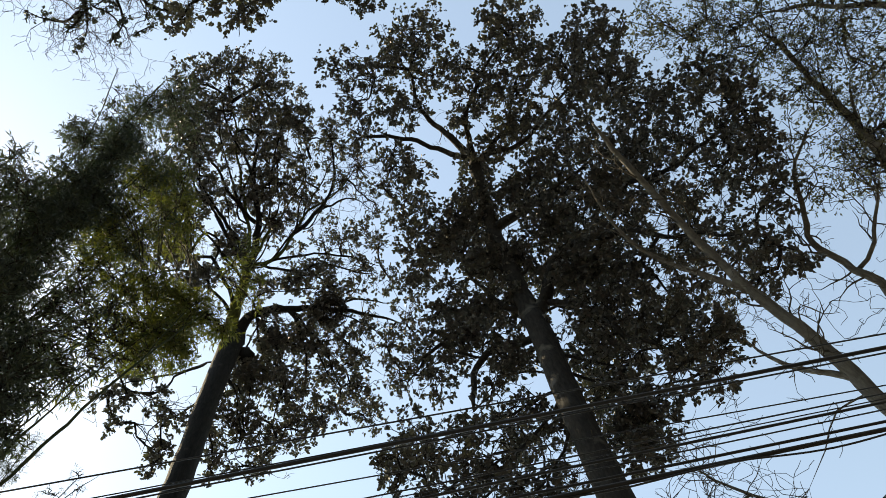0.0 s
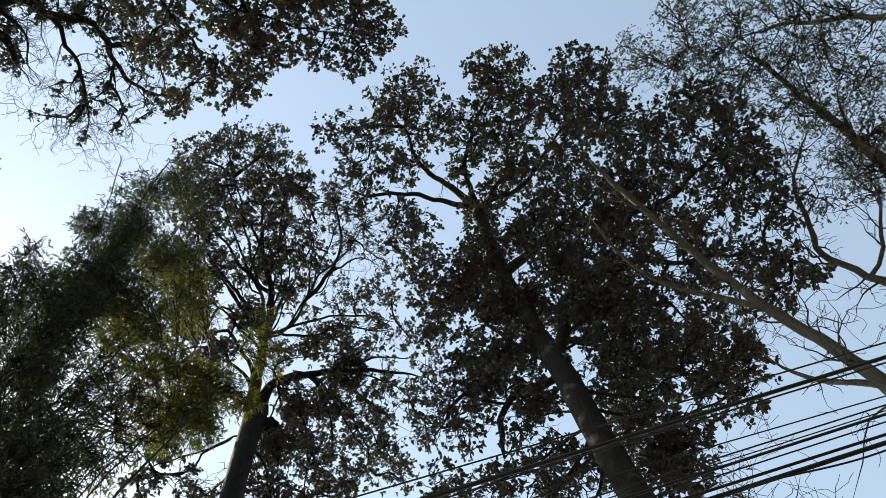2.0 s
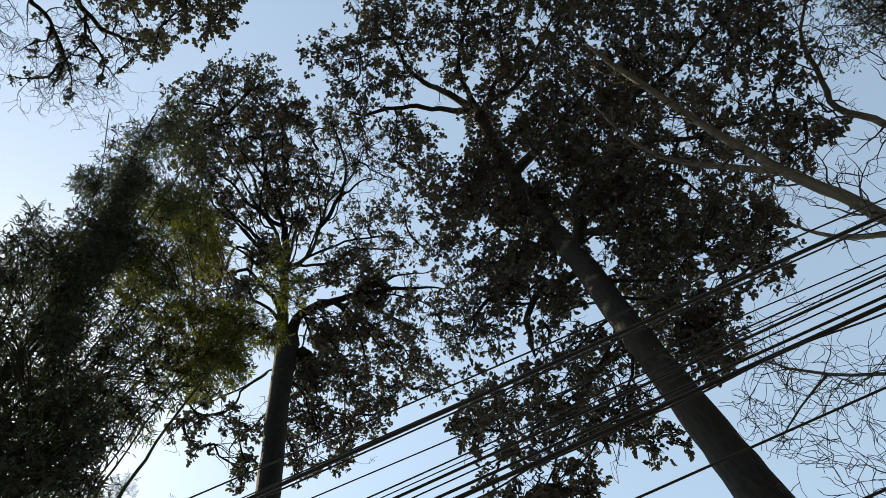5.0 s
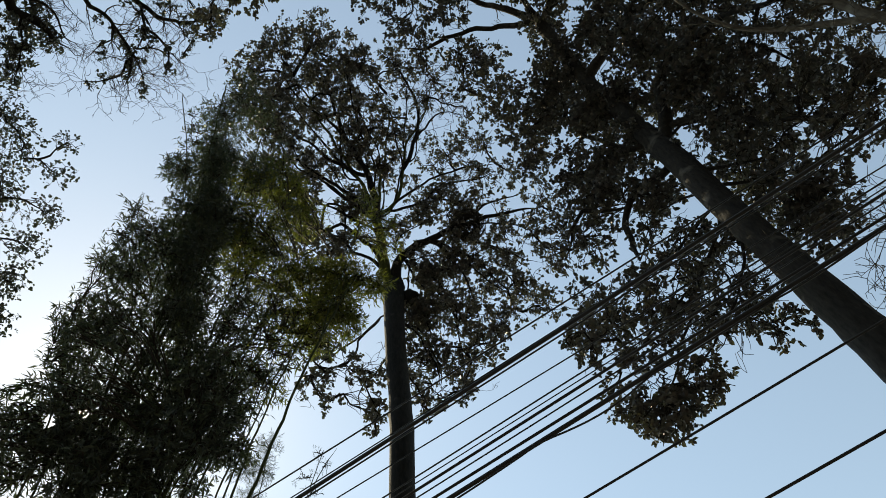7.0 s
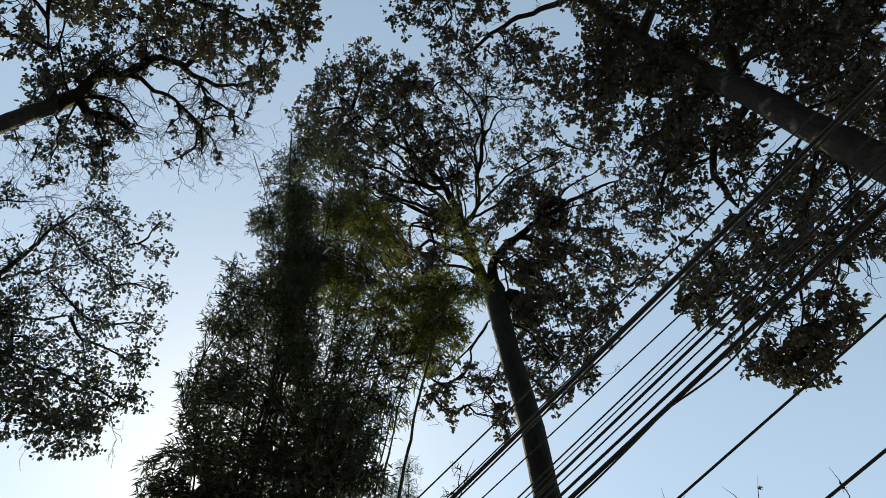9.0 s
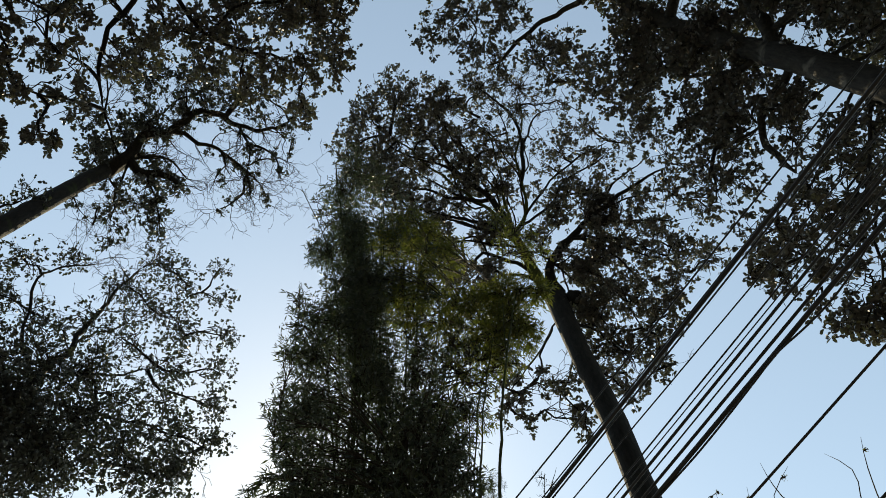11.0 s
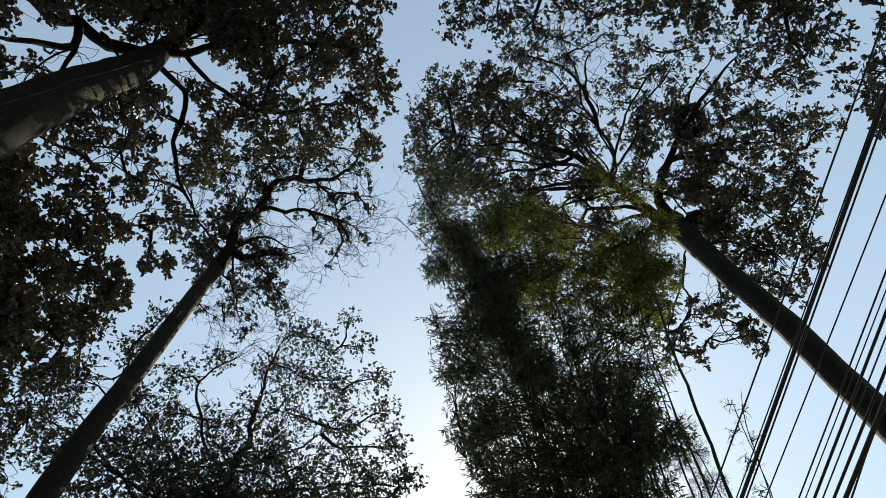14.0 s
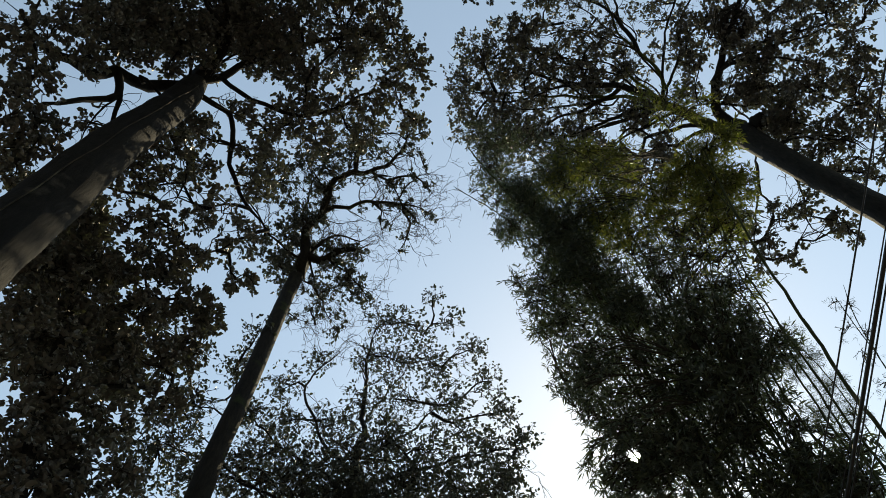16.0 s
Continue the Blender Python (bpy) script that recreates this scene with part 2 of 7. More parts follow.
class Tree:
    """A tree standing on the ground: trunk, limbs, twigs and a crown of single leaves."""

    def __init__(self, name, label, category, style, bark_mat, twig_mat, leaf_mat, seed, base, twiggy=0.0, group=""):
        self.ob = tagged(new(name), label, category, group)
        self.ob.location = (*base, 0)
        self.base = Vector((*base, 0))
        self.style, self.mats = STYLES[style], (bark_mat, twig_mat, leaf_mat)
        self.rng = np.random.default_rng(seed)
        self.web, self.crook = [], 1.0
        self.rods, self.leaves, self.twiggy, self.fill, self.clump = [], [], twiggy, 1.0, 0.0

    def local(self, pts):
        return [Vector(p) - self.base for p in pts]

    def trunk(self, pts, radii, name="trunk", sides=18, flare=0.55):
        part(name, tube(self.local(pts), radii, sides, 0.22, 0.04, flare), self.mats[0], self.ob)

    def limb(self, pts, r0, r1, masses=(), density=1.0, name="limb", kink=None, skin=None):
        pts, kink = self.local(pts), self.crook if kink is None else kink
        self.bearer = part(name, tube(pts, (r0, r1), 8 if r0 > 0.05 else 6, 0.16, 0.10, 0, 0.085 * kink, self.base, r1 > 0.09), skin or self.mats[0], self.ob)
        run = spline(pts, 0.2)[0]
        bent = [c + (noise.noise_vector((c + self.base) * 1.7) + noise.noise_vector((c + self.base) * 4.5) * 0.4) * 0.085 * kink for c in run]
        run = np.array([tuple(q) for q in bent])
        self.sprouts(run, r0, r1)
        for x, y, z, r, k in masses:
            self.foliage(np.array([x, y, z]) - np.array(self.base), r, run, density * k)

    def walked(self, p, way, r, step, count, bend):
        """A crooked shoot from p: one short rod after another; returns its joints."""
        g, out = self.rng, []
        for i in range(count):
            way = way + g.normal(0, bend, 3) + np.array([0, 0, 0.06])
            way = way / np.linalg.norm(way)
            q = p + way * step * (0.6 + 0.8 * g.random())
            k0, k1 = r + (0.0035 - r) * i / count, r + (0.0035 - r) * (i + 1) / count
            self.rods.append((p[None], q[None], np.array([k0]), np.array([k1])))
            out.append((q, way, k1))
            p = q
        return out

    def sprouts(self, run, r0, r1):
        """Crooked side branches and their twigs along a limb."""
        if self.twiggy <= 0:
            return
        g = self.rng
        size = np.linalg.norm(run[1:] - run[:-1], axis=1).sum()
        for _ in range(int(size * self.twiggy)):
            i = int(len(run) * (0.25 + 0.74 * g.random()))
            i = min(max(i, 1), len(run) - 1)
            ahead = unit(run[i] - run[i - 1])
            way = unit(ahead * 0.8 + unit(g.normal(0, 1, 3)) * 0.9)
            r = min(0.020, 0.45 * (r0 + (r1 - r0) * i / len(run)))
            for q, w, k in self.walked(run[i], way, r, 0.15, g.integers(4, 9), 0.38):
                if g.random() < 0.75:
                    for q2, w2, k2 in self.walked(q, unit(w + g.normal(0, 0.7, 3)), min(k, 0.008), 0.10, g.integers(2, 6), 0.42):
                        if g.random() < 0.4:
                            self.walked(q2, unit(w2 + g.normal(0, 0.8, 3)), 0.0045, 0.08, 3, 0.4)

    def foliage(self, c, r, run, density):
        """A lobed mass of leaves: a bent branch to its middle, crooked branchlets through it, leafy twigs all over."""
        g = self.rng
        length, width, per, tufts, twig, spread, droop, swell = self.style
        r, density = r * swell, density * self.fill
        narrow = width < 0.022
        n = max(6, int(tufts * (r / 0.66) ** 2 * min(1.15 * density, 1.5) if density > 0.12 else tufts * (r / 0.66) ** 2 * 0.4))
        near = np.linalg.norm(run - c, axis=1) + 0.6 * np.linspace(1, 0, len(run))
        a, young = run[near.argmin()], False
        if self.web and not narrow:
            web = np.concatenate(self.web)
            gap = np.linalg.norm(web - c, axis=1)
            if gap.min() < 0.75 * near.min():
                a, young = web[gap.argmin()], True
        k = 6
        s = np.linspace(0, 1, k + 1)[:, None]
        reach = np.linalg.norm(c - a)
        br = a + (c - a) * s + g.normal(0, 0.012 * reach if narrow else 0.07 * reach + 0.02, (k + 1, 3)) * np.sin(s * np.pi) + np.array([0, 0, 0.12 * reach]) * np.sin(s * np.pi)
        thick = min(0.05, 0.016 + 0.02 * reach) * (0.6 if width < 0.044 else 1.0) * (0.8 if young else 1.0)
        self.web.append(br[2:])
        if not narrow and reach > 0.35:
            part("branch", tube([tuple(q) for q in br[::2]], (thick, 0.011), 6, 0.18, 0.08, 0, 0.03), self.mats[0], self.bearer)
        else:
            thick = np.linspace(0.006, 0.004, k + 1) if narrow else np.linspace(thick * 0.6, 0.008, k + 1)
            self.rods.append((br[:-1], br[1:], thick[:-1], thick[1:]))
        # branchlets spread evenly round the branch's end, each in four crooked pieces
        m = max(7, int((9 if narrow else 16) * (r / 0.6) ** 1.5))
        start = br[g.integers(k // 3, k + 1, m)]
        up = 1 - 2 * (np.arange(m) + 0.5) / m
        turn = np.arange(m) * 2.39996 + g.random() * 6.28
        v = np.stack([np.sqrt(1 - up * up) * np.cos(turn), np.sqrt(1 - up * up) * np.sin(turn), up], 1) + g.normal(0, 0.25, (m, 3))
        end = c + unit(v) * (r * (0.45 + 0.45 * g.random(m)))[:, None] * np.array([1, 1, 0.85])
        s = np.linspace(0, 1, 5)[None, :, None]
        lift = np.array([0, 0, 1.0]) * (0.14 * np.linalg.norm(end - start, axis=1))[:, None, None]
        line = start[:, None] + (end - start)[:, None] * s + (g.normal(0, 0.10 * r, (m, 5, 3)) + lift) * np.sin(s * np.pi)
        t = np.linspace(0.011, 0.0045, 5)
        for h in range(4):
            self.rods.append((line[:, h], line[:, h + 1], np.full(m, t[h]), np.full(m, t[h + 1])))
        # twigs to points all through a lobed ball, each from the nearest branchlet
        v = unit(g.normal(0, 1, (n, 3)))
        knob = unit(g.normal(0, 1, (7, 3)))
        lobe = 0.80 + 0.30 * np.clip((v @ knob.T).max(1), 0, 1) ** 3
        q = c + v * (r * lobe * g.random(n) ** 0.42)[:, None] * np.array([1, 1, 0.85])
        if self.clump:
            # most twigs gather in tufts with gaps between them
            heart = q[g.integers(0, n, max(6, n // 6))]
            near = heart[((q[:, None] - heart[None]) ** 2).sum(2).argmin(1)]
            held = (g.random(n) < 0.8)[:, None]
            q = np.where(held, near + unit(q - near) * (self.clump * g.random(n) ** 0.5)[:, None], q)
        nodes = line[:, 1:].reshape(-1, 3)
        p = nodes[((q[:, None] - nodes[None]) ** 2).sum(2).argmin(1)]
        span = np.linalg.norm(q - p, axis=1)
        far = span > 1.5 * twig
        p[far] = q[far] + (p[far] - q[far]) * (1.5 * twig / span[far])[:, None]
        reach = np.linalg.norm(q - p, axis=1)[:, None]
        mid = (p + q) / 2 + g.normal(0, 0.14, (n, 3)) * reach
        way = unit(q - mid)
        bare = density < 0.12
        some = g.random(n) < (0.10 if narrow else 0.40 if density > 0.5 else 0.6)
        w = np.full(some.sum(), 1.0)
        self.rods.append((p[some], mid[some], w * 0.0042, w * 0.0032))
        self.rods.append((mid[some], q[some], w * 0.0032, w * 0.002))
        if bare:
            for _ in range(2):
                e2 = unit(way + g.normal(0, 0.8, (n, 3)))
                w = np.full(n, 1.0)
                m2 = mid + e2 * reach * 0.4
                self.rods.append((mid, m2, w * 0.003, w * 0.0025))
                self.rods.append((m2, m2 + unit(e2 + g.normal(0, 0.5, (n, 3))) * reach * 0.4, w * 0.0025, w * 0.0015))
        if bare:
            return
        mid, q, way = (np.repeat(z, per, 0) for z in (mid, q, way))
        f = g.random((len(q), 1)) ** 0.8 * 1.1
        d = unit(way * 0.8 + g.normal(0, spread, (len(q), 3)) + np.array([0, 0, -droop]))
        nrm = unit(g.normal(0, 0.6, (len(q), 3)) + np.array([0, 0, 1.0]))
        size = 0.65 + 0.6 * g.random(len(q))
        at = mid + (q - mid) * f + g.normal(0, 0.012, (len(q), 3))
        self.leaves.append((at, d, nrm, length * size, width * size * (0.8 + 0.4 * g.random(len(q)))))

    def burl(self, at, r, stretch=(1, 1, 1), name="burl"):
        """A knobbly swelling of the stem."""
        bm = bmesh.new()
        bmesh.ops.create_icosphere(bm, subdivisions=3, radius=1)
        for v in bm.verts:
            k = r * (1 + 0.28 * noise.noise(v.co * 1.7 + Vector(at)) + 0.10 * noise.noise(v.co * 5))
            v.co = Vector((v.co.x * k * stretch[0], v.co.y * k * stretch[1], v.co.z * k * stretch[2])) + Vector(at) - self.base
        for f in bm.faces:
            f.smooth = True
        part(name, bm, self.mats[0], self.ob)

    def vine(self, pts, radii, turns, girth, name="vine"):
        """A thin climber that winds up the trunk given by pts and radii."""
        run, along = spline(self.local(pts), 0.15)
        path = []
        for i, c in enumerate(run):
            k = min(int(along[i]), len(pts) - 2)
            r = radii[k] + (radii[k + 1] - radii[k]) * (along[i] - k)
            w = turns[0] + (turns[1] - turns[0]) * i / len(run) + 0.25 * noise.noise(c * 0.9)
            path.append(c + Vector((math.cos(w), math.sin(w), 0)) * (r + girth * 0.4))
        part(name, tube(path[1:], (girth, girth * 0.7), 6, 0.3, 0.1), self.mats[1], self.ob)

    def finish(self, crown="crown", twigs="fine_branchwork"):
        if self.rods:
            a, b, ra, rb = (np.concatenate(k) for k in zip(*self.rods))
            clear = off_eye_to_sun_line((a + b) / 2 + np.array(self.base))
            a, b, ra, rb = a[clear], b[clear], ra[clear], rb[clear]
            raw_part(twigs, *rods(a, b, ra, rb), self.mats[1], self.ob, "stuff")
        if self.leaves:
            self.leaves = [tuple(k[off_eye_to_sun_line(q[0] + q[1] * q[3][:, None] * 0.5 + np.array(self.base))] for k in q) for q in self.leaves]
            raw_part(crown, *(slips if self.style[1] < 0.037 else blades)(*(np.concatenate(k) for k in zip(*self.leaves))), self.mats[2], self.ob, "stuff")
        return self.ob


# ---- the ground, one sheet to the horizon ----
def ground():
    bm = bmesh.new()
    rings = [0, 4, 9, 16, 30, 60, 150, 400, 1200, 3500]
    prev = [bm.verts.new((0, 0, 0))]
    for r in rings[1:]:
        ring = []
        for s in range(48):
            w = 2 * math.pi * s / 48
            ring.append(bm.verts.new((r * math.cos(w), r * math.sin(w), 0)))
        for s in range(48):
            if len(prev) == 1:
                bm.faces.new((prev[0], ring[s], ring[(s + 1) % 48]))
            else:
                bm.faces.new((prev[s], ring[s], ring[(s + 1) % 48], prev[(s + 1) % 48]))
        prev = ring
    me = bpy.data.meshes.new("ground")
    bm.to_mesh(me)
    bm.free()
    me.materials.append(ground_material())
    return tagged(new("ground", me), "dark grey-brown soil with leaf litter under the trees", "ground", "", "structure")


ground()


def skylight_screen():
    """Unseen woodland ring, added to close the place and keep low skylight off the trunks: low on the open sides, tall
    on the side away from the cables.
    """
    bm = bmesh.new()
    n, rows = 180, [(0, 19.0), (0.25, 17.5), (0.5, 17.0), (0.8, 17.5), (1.0, 19.5), (0.6, 24.0), (0, 25.0)]
    rings = []
    for z, r in rows:
        ring = []
        for s in range(n):
            w = 2 * math.pi * s / n
            p = Vector((r * math.sin(w), r * math.cos(w), z * 9))
            k = noise.noise(p * 0.16) + 0.6 * noise.noise(p * 0.5)
            back = max(0.0, math.cos(w - radians(128))) ** 0.5 if math.cos(w - radians(128)) > 0.35 else 0.0
            high = 9.0 + 18.0 * back
            ring.append(bm.verts.new((p.x * (1 + 0.06 * k), p.y * (1 + 0.06 * k), z * high * (1 + 0.12 * k))))
        rings.append(ring)
    for a, c in zip(rings, rings[1:]):
        for s in range(n):
            bm.faces.new((a[s], a[(s + 1) % n], c[(s + 1) % n], c[s]))
    me = bpy.data.meshes.new("backdrop")
    bm.to_mesh(me)
    bm.free()
    me.materials.append(LEAF_FINE)
    return tagged(new("backdrop", me), "unseen dark green woodland ring added to block low skylight", "backdrop", "", "structure")


skylight_screen()


def sun_disc():
    """The sun itself, far beyond everything."""
    m = bpy.data.materials.new("sun_glow")
    m.use_nodes = True
    e = m.node_tree.nodes.new("ShaderNodeEmission")
    e.inputs["Color"].default_value, e.inputs["Strength"].default_value = (1.0, 0.97, 0.9, 1), 60
    m.node_tree.links.new(e.outputs[0], m.node_tree.nodes["Material Output"].inputs["Surface"])
    bm = bmesh.new()
    bmesh.ops.create_icosphere(bm, subdivisions=3, radius=24)
    me = bpy.data.meshes.new("sun_disc")
    bm.to_mesh(me)
    bm.free()
    me.materials.append(m)
    ob = new("sun_disc", me)
    ob.location = sun_way * 4000
    return tagged(ob, "white sun glaring through the bamboo", "sun", "", "structure")


sun_disc()

# ---- trees ----
tree_b = Tree("tall_tree", "tall evergreen tree, grey-brown trunk, broad dark leaves", "tree", "broad", BARK, TWIG, LEAF_BROAD, 11, (1.02, 5.94), 1.5)
tree_b.clump, tree_b.fill = 0.16, 0.86
tree_b.trunk([(1.02, 5.94, -0.15), (1.04, 5.93, 5.33), (1.05, 5.93, 6.53), (1.05, 5.93, 7.11), (1.06, 5.92, 7.78), (1.09, 5.92, 8.94), (1.13, 5.9, 11.07), (1.21, 5.89, 13.18), (1.2, 5.89, 14.74)],
    [0.306, 0.262, 0.247, 0.230, 0.215, 0.207, 0.198, 0.207, 0.207])
tree_b.limb([(1.22, 5.9, 13.79), (1.16, 5.67, 14.66), (1.17, 5.3, 15.64), (1.18, 4.94, 16.44), (1.23, 4.44, 17.37), (1.31, 3.92, 18.19)], 0.185, 0.142,
    [], 1.0)
tree_b.limb([(1.27, 5.95, 13.6), (1.61, 5.67, 14.28), (1.88, 5.46, 14.69), (2.29, 5.21, 14.93), (2.79, 5.07, 14.64), (3.32, 4.98, 13.94), (3.8, 4.92, 13.06)], 0.135, 0.039,
    [(2.68, 5.31, 14.11, 0.63, 2.26), (2.09, 5.56, 14.14, 0.56, 3.56), (2.85, 5.48, 13.23, 0.59, 1.03), (3.68, 5.21, 12.26, 0.5, 0.9)], 1.0)
tree_b.limb([(1.28, 4.95, 16.36), (1.95, 4.74, 16.35), (2.35, 4.56, 16.33), (2.85, 4.49, 15.89), (3.52, 4.41, 15.05), (4.01, 4.22, 14.49)], 0.111, 0.034,
    [(3.4, 4.25, 15.58, 0.75, 2.23), (2.78, 4.87, 15.17, 0.66, 1.11), (2.16, 4.87, 15.89, 0.62, 5.7), (3.29, 4.77, 14.6, 0.64, 2.12), (1.81, 4.42, 17.05, 0.51, 3.17)], 1.0)
tree_b.limb([(1.31, 3.92, 18.19), (1.05, 3.44, 18.59), (0.69, 2.97, 18.91), (0.55, 2.42, 19.23), (0.61, 1.68, 19.62)], 0.091, 0.032,
    [(-1, 1.17, 19.73, 0.66, 0.66), (-0.38, 1.76, 19.61, 0.82, 0.68), (0.37, 1.22, 19.9, 0.75, 1.13), (1.14, 0.93, 19.78, 0.74, 1.17), (1.06, 1.94, 19.39, 0.65, 1.11), (0.2, 2.45, 19.25, 0.65, 0.83), (-1.03, 2.06, 19.32, 0.49, 0.56)], 1.0)
tree_b.limb([(1.31, 3.92, 18.19), (1.37, 3.28, 18.61), (1.77, 2.52, 18.89), (2.2, 2, 18.94), (2.83, 1.56, 18.78)], 0.071, 0.026,
    [(1.74, 1.87, 19.19, 0.56, 0.97), (2.57, 1.99, 18.78, 0.76, 0.99), (3.01, 1.36, 18.74, 0.76, 1.18), (2.6, 1.12, 19.01, 0.45, 1.16), (2, 2.58, 18.78, 0.55, 1.69)], 1.0)
tree_b.limb([(1.37, 3.93, 18.14), (1.87, 3.65, 18.24), (2.3, 3.34, 18.3), (2.61, 2.62, 18.52)], 0.071, 0.026,
    [(2.68, 2.76, 18.42, 0.66, 0.98), (3.3, 2.31, 18.3, 0.54, 1.02), (2.68, 3.34, 17.93, 0.53, 1.67)], 1.0)
tree_b.limb([(1.28, 3.86, 18.29), (0.52, 3.41, 18.67), (-0.25, 2.94, 18.96), (-0.88, 2.8, 18.96), (-1.18, 2.51, 19.05)], 0.071, 0.026,
    [(-0.78, 2.52, 19.14, 0.56, 0.55), (-0.41, 3.38, 18.69, 0.6, 0.63), (-0.84, 3.84, 18.37, 0.44, 0.58), (-0.16, 3.82, 18.44, 0.66, 1.05), (-1.18, 2.88, 18.85, 0.4, 0.52)], 1.0)
tree_b.limb([(1.55, 3.81, 18.22), (2.39, 3.72, 17.69), (3.01, 3.28, 17.63), (3.7, 2.73, 17.34)], 0.071, 0.024,
    [(3.73, 2.17, 17.83, 0.64, 1.13), (4.33, 1.86, 17.09, 0.7, 1.69), (3.62, 2.94, 17.23, 0.77, 1.09), (4.24, 2.61, 16.6, 0.74, 1.19), (3.19, 3.71, 16.81, 0.75, 1.82), (2.5, 4.13, 16.96, 0.55, 1.97)], 1.0)
tree_b.limb([(3.52, 4.41, 15.05), (4.23, 4.13, 14.19), (4.87, 3.62, 13.58), (5.21, 3.22, 13.34)], 0.052, 0.020,
    [(4.32, 3.12, 15.83, 0.8, 1.06), (4.73, 3.15, 14.9, 0.68, 0.9), (5.18, 2.73, 14.31, 0.53, 1.08), (5.28, 2.99, 13.57, 0.63, 0.92), (5.35, 3.21, 12.87, 0.44, 1.02), (4.11, 3.83, 15.1, 0.77, 1.55), (4.6, 3.72, 14.14, 0.73, 0.72), (4.96, 3.68, 13.18, 0.69, 0.72), (5.17, 3.63, 12.49, 0.48, 1.01), (3.98, 4.37, 14.21, 0.65, 1.07)], 0.95)
tree_b.limb([(3.8, 4.92, 13.06), (4.24, 4.75, 12.3), (4.5, 4.65, 11.39), (4.55, 4.63, 10.49)], 0.039, 0.013,
    [(4.51, 4.27, 13.06, 0.68, 0.63), (4.87, 4.06, 12.4, 0.59, 0.72), (4.9, 4.17, 11.69, 0.43, 1.02), (4, 4.82, 12.82, 0.6, 0.66), (4.36, 4.69, 11.98, 0.57, 0.65), (4.44, 4.73, 11.16, 0.47, 1.13), (4.48, 4.69, 10.39, 0.26, 1.27), (3.42, 5.15, 13.22, 0.57, 0.89), (4.09, 5.04, 10.92, 0.36, 0.96)], 0.95)
tree_b.limb([(1.53, 5.77, 14.02), (2.11, 5.79, 13.31), (2.48, 5.93, 11.94), (2.91, 5.81, 10.99), (3.09, 5.7, 10.12)], 0.065, 0.013,
    [(2.32, 5.85, 12.77, 0.67, 0.82), (2.88, 5.67, 12.37, 0.59, 0.99), (3.24, 5.56, 11.83, 0.52, 0.91), (2.68, 5.89, 11.5, 0.62, 0.54), (3.1, 5.71, 11.01, 0.54, 0.67), (3.05, 5.73, 10.2, 0.35, 1.05), (2.12, 6.11, 11.56, 0.56, 0.58), (1.91, 6.09, 12.27, 0.47, 0.78), (2.47, 6.02, 10.64, 0.46, 0.51), (1.96, 6.2, 10.48, 0.48, 0.99), (1.73, 6.21, 9.67, 0.43, 1.59), (3.53, 5.46, 10.92, 0.37, 1.15)], 0.85)
tree_b.limb([(1.16, 5.89, 14.18), (0.92, 5.83, 14.26), (0.62, 5.62, 15.03), (0.41, 5.54, 15.32), (0.48, 5.14, 16.25)], 0.073, 0.023,
    [(-0.43, 4.46, 17.58, 0.57, 1.29), (-0.29, 4.99, 16.59, 0.69, 1.5), (0.42, 4.82, 16.92, 0.7, 4.04), (0.96, 4.49, 17.4, 0.57, 4.49), (-0.56, 5.29, 15.89, 0.44, 0.84), (-0.16, 5.62, 15.11, 0.56, 1), (0.65, 5.24, 15.98, 0.55, 4.1)], 1.0)
tree_b.limb([(0.92, 5.83, 14.26), (0.61, 5.78, 14.55), (0.04, 5.81, 14.54), (-0.5, 5.95, 13.99)], 0.041, 0.016,
    [(-0.28, 5.95, 14.06, 0.52, 1.02), (0.3, 5.9, 14.25, 0.48, 1.44), (0.53, 6.2, 13.06, 0.42, 1.49), (-0.81, 5.93, 13.93, 0.52, 0.37), (-1.22, 6.06, 13.17, 0.36, 0.4), (-0.63, 6.13, 13.3, 0.5, 0.47)], 0.9)
tree_b.limb([(1.18, 5.88, 13.18), (1, 6.09, 13.27), (0.43, 6.1, 13.48), (0.03, 6.15, 13.32), (-0.18, 6.29, 12.69), (-0.28, 6.39, 12.1)], 0.077, 0.047,
    [(-0.39, 6.09, 13.5, 0.36, 0.42)], 1.0)
tree_b.limb([(1.16, 5.89, 11.97), (1.19, 6.1, 11.95), (1.21, 6.3, 11.98), (0.52, 6.41, 11.89), (-0.25, 6.44, 11.74), (-1.06, 6.36, 11.62)], 0.040, 0.014,
    [(-1.36, 6.26, 11.96, 0.51, 0.61), (-1.59, 6.28, 11.2, 0.44, 0.87), (-1.11, 6.39, 11.09, 0.5, 0.92), (-0.48, 6.45, 11.42, 0.51, 0.67), (0.05, 6.43, 11.87, 0.46, 0.52), (-0.45, 6.48, 10.59, 0.48, 0.8), (0.3, 6.49, 11.03, 0.49, 0.59), (0.05, 6.49, 10.21, 0.45, 0.55), (0.55, 6.47, 10.3, 0.41, 0.56), (0.92, 6.43, 11.03, 0.39, 1.8)], 0.95)
tree_b.limb([(1.16, 5.89, 11.52), (1.17, 6.15, 11.56), (1.19, 6.41, 11.65), (0.21, 6.57, 11.03), (-0.55, 6.56, 10.09), (-1.09, 6.42, 9.14)], 0.040, 0.012,
    [(-1.35, 6.38, 9.33, 0.43, 1.31), (-1, 6.47, 8.99, 0.38, 1.08), (-0.68, 6.47, 9.18, 0.37, 1.07), (-1.31, 6.43, 8.89, 0.25, 1.12), (0.01, 6.58, 10.12, 0.4, 0.8), (1.66, 6.37, 10.28, 0.34, 1.61), (2.08, 6.25, 10.43, 0.37, 0.98)], 0.95)
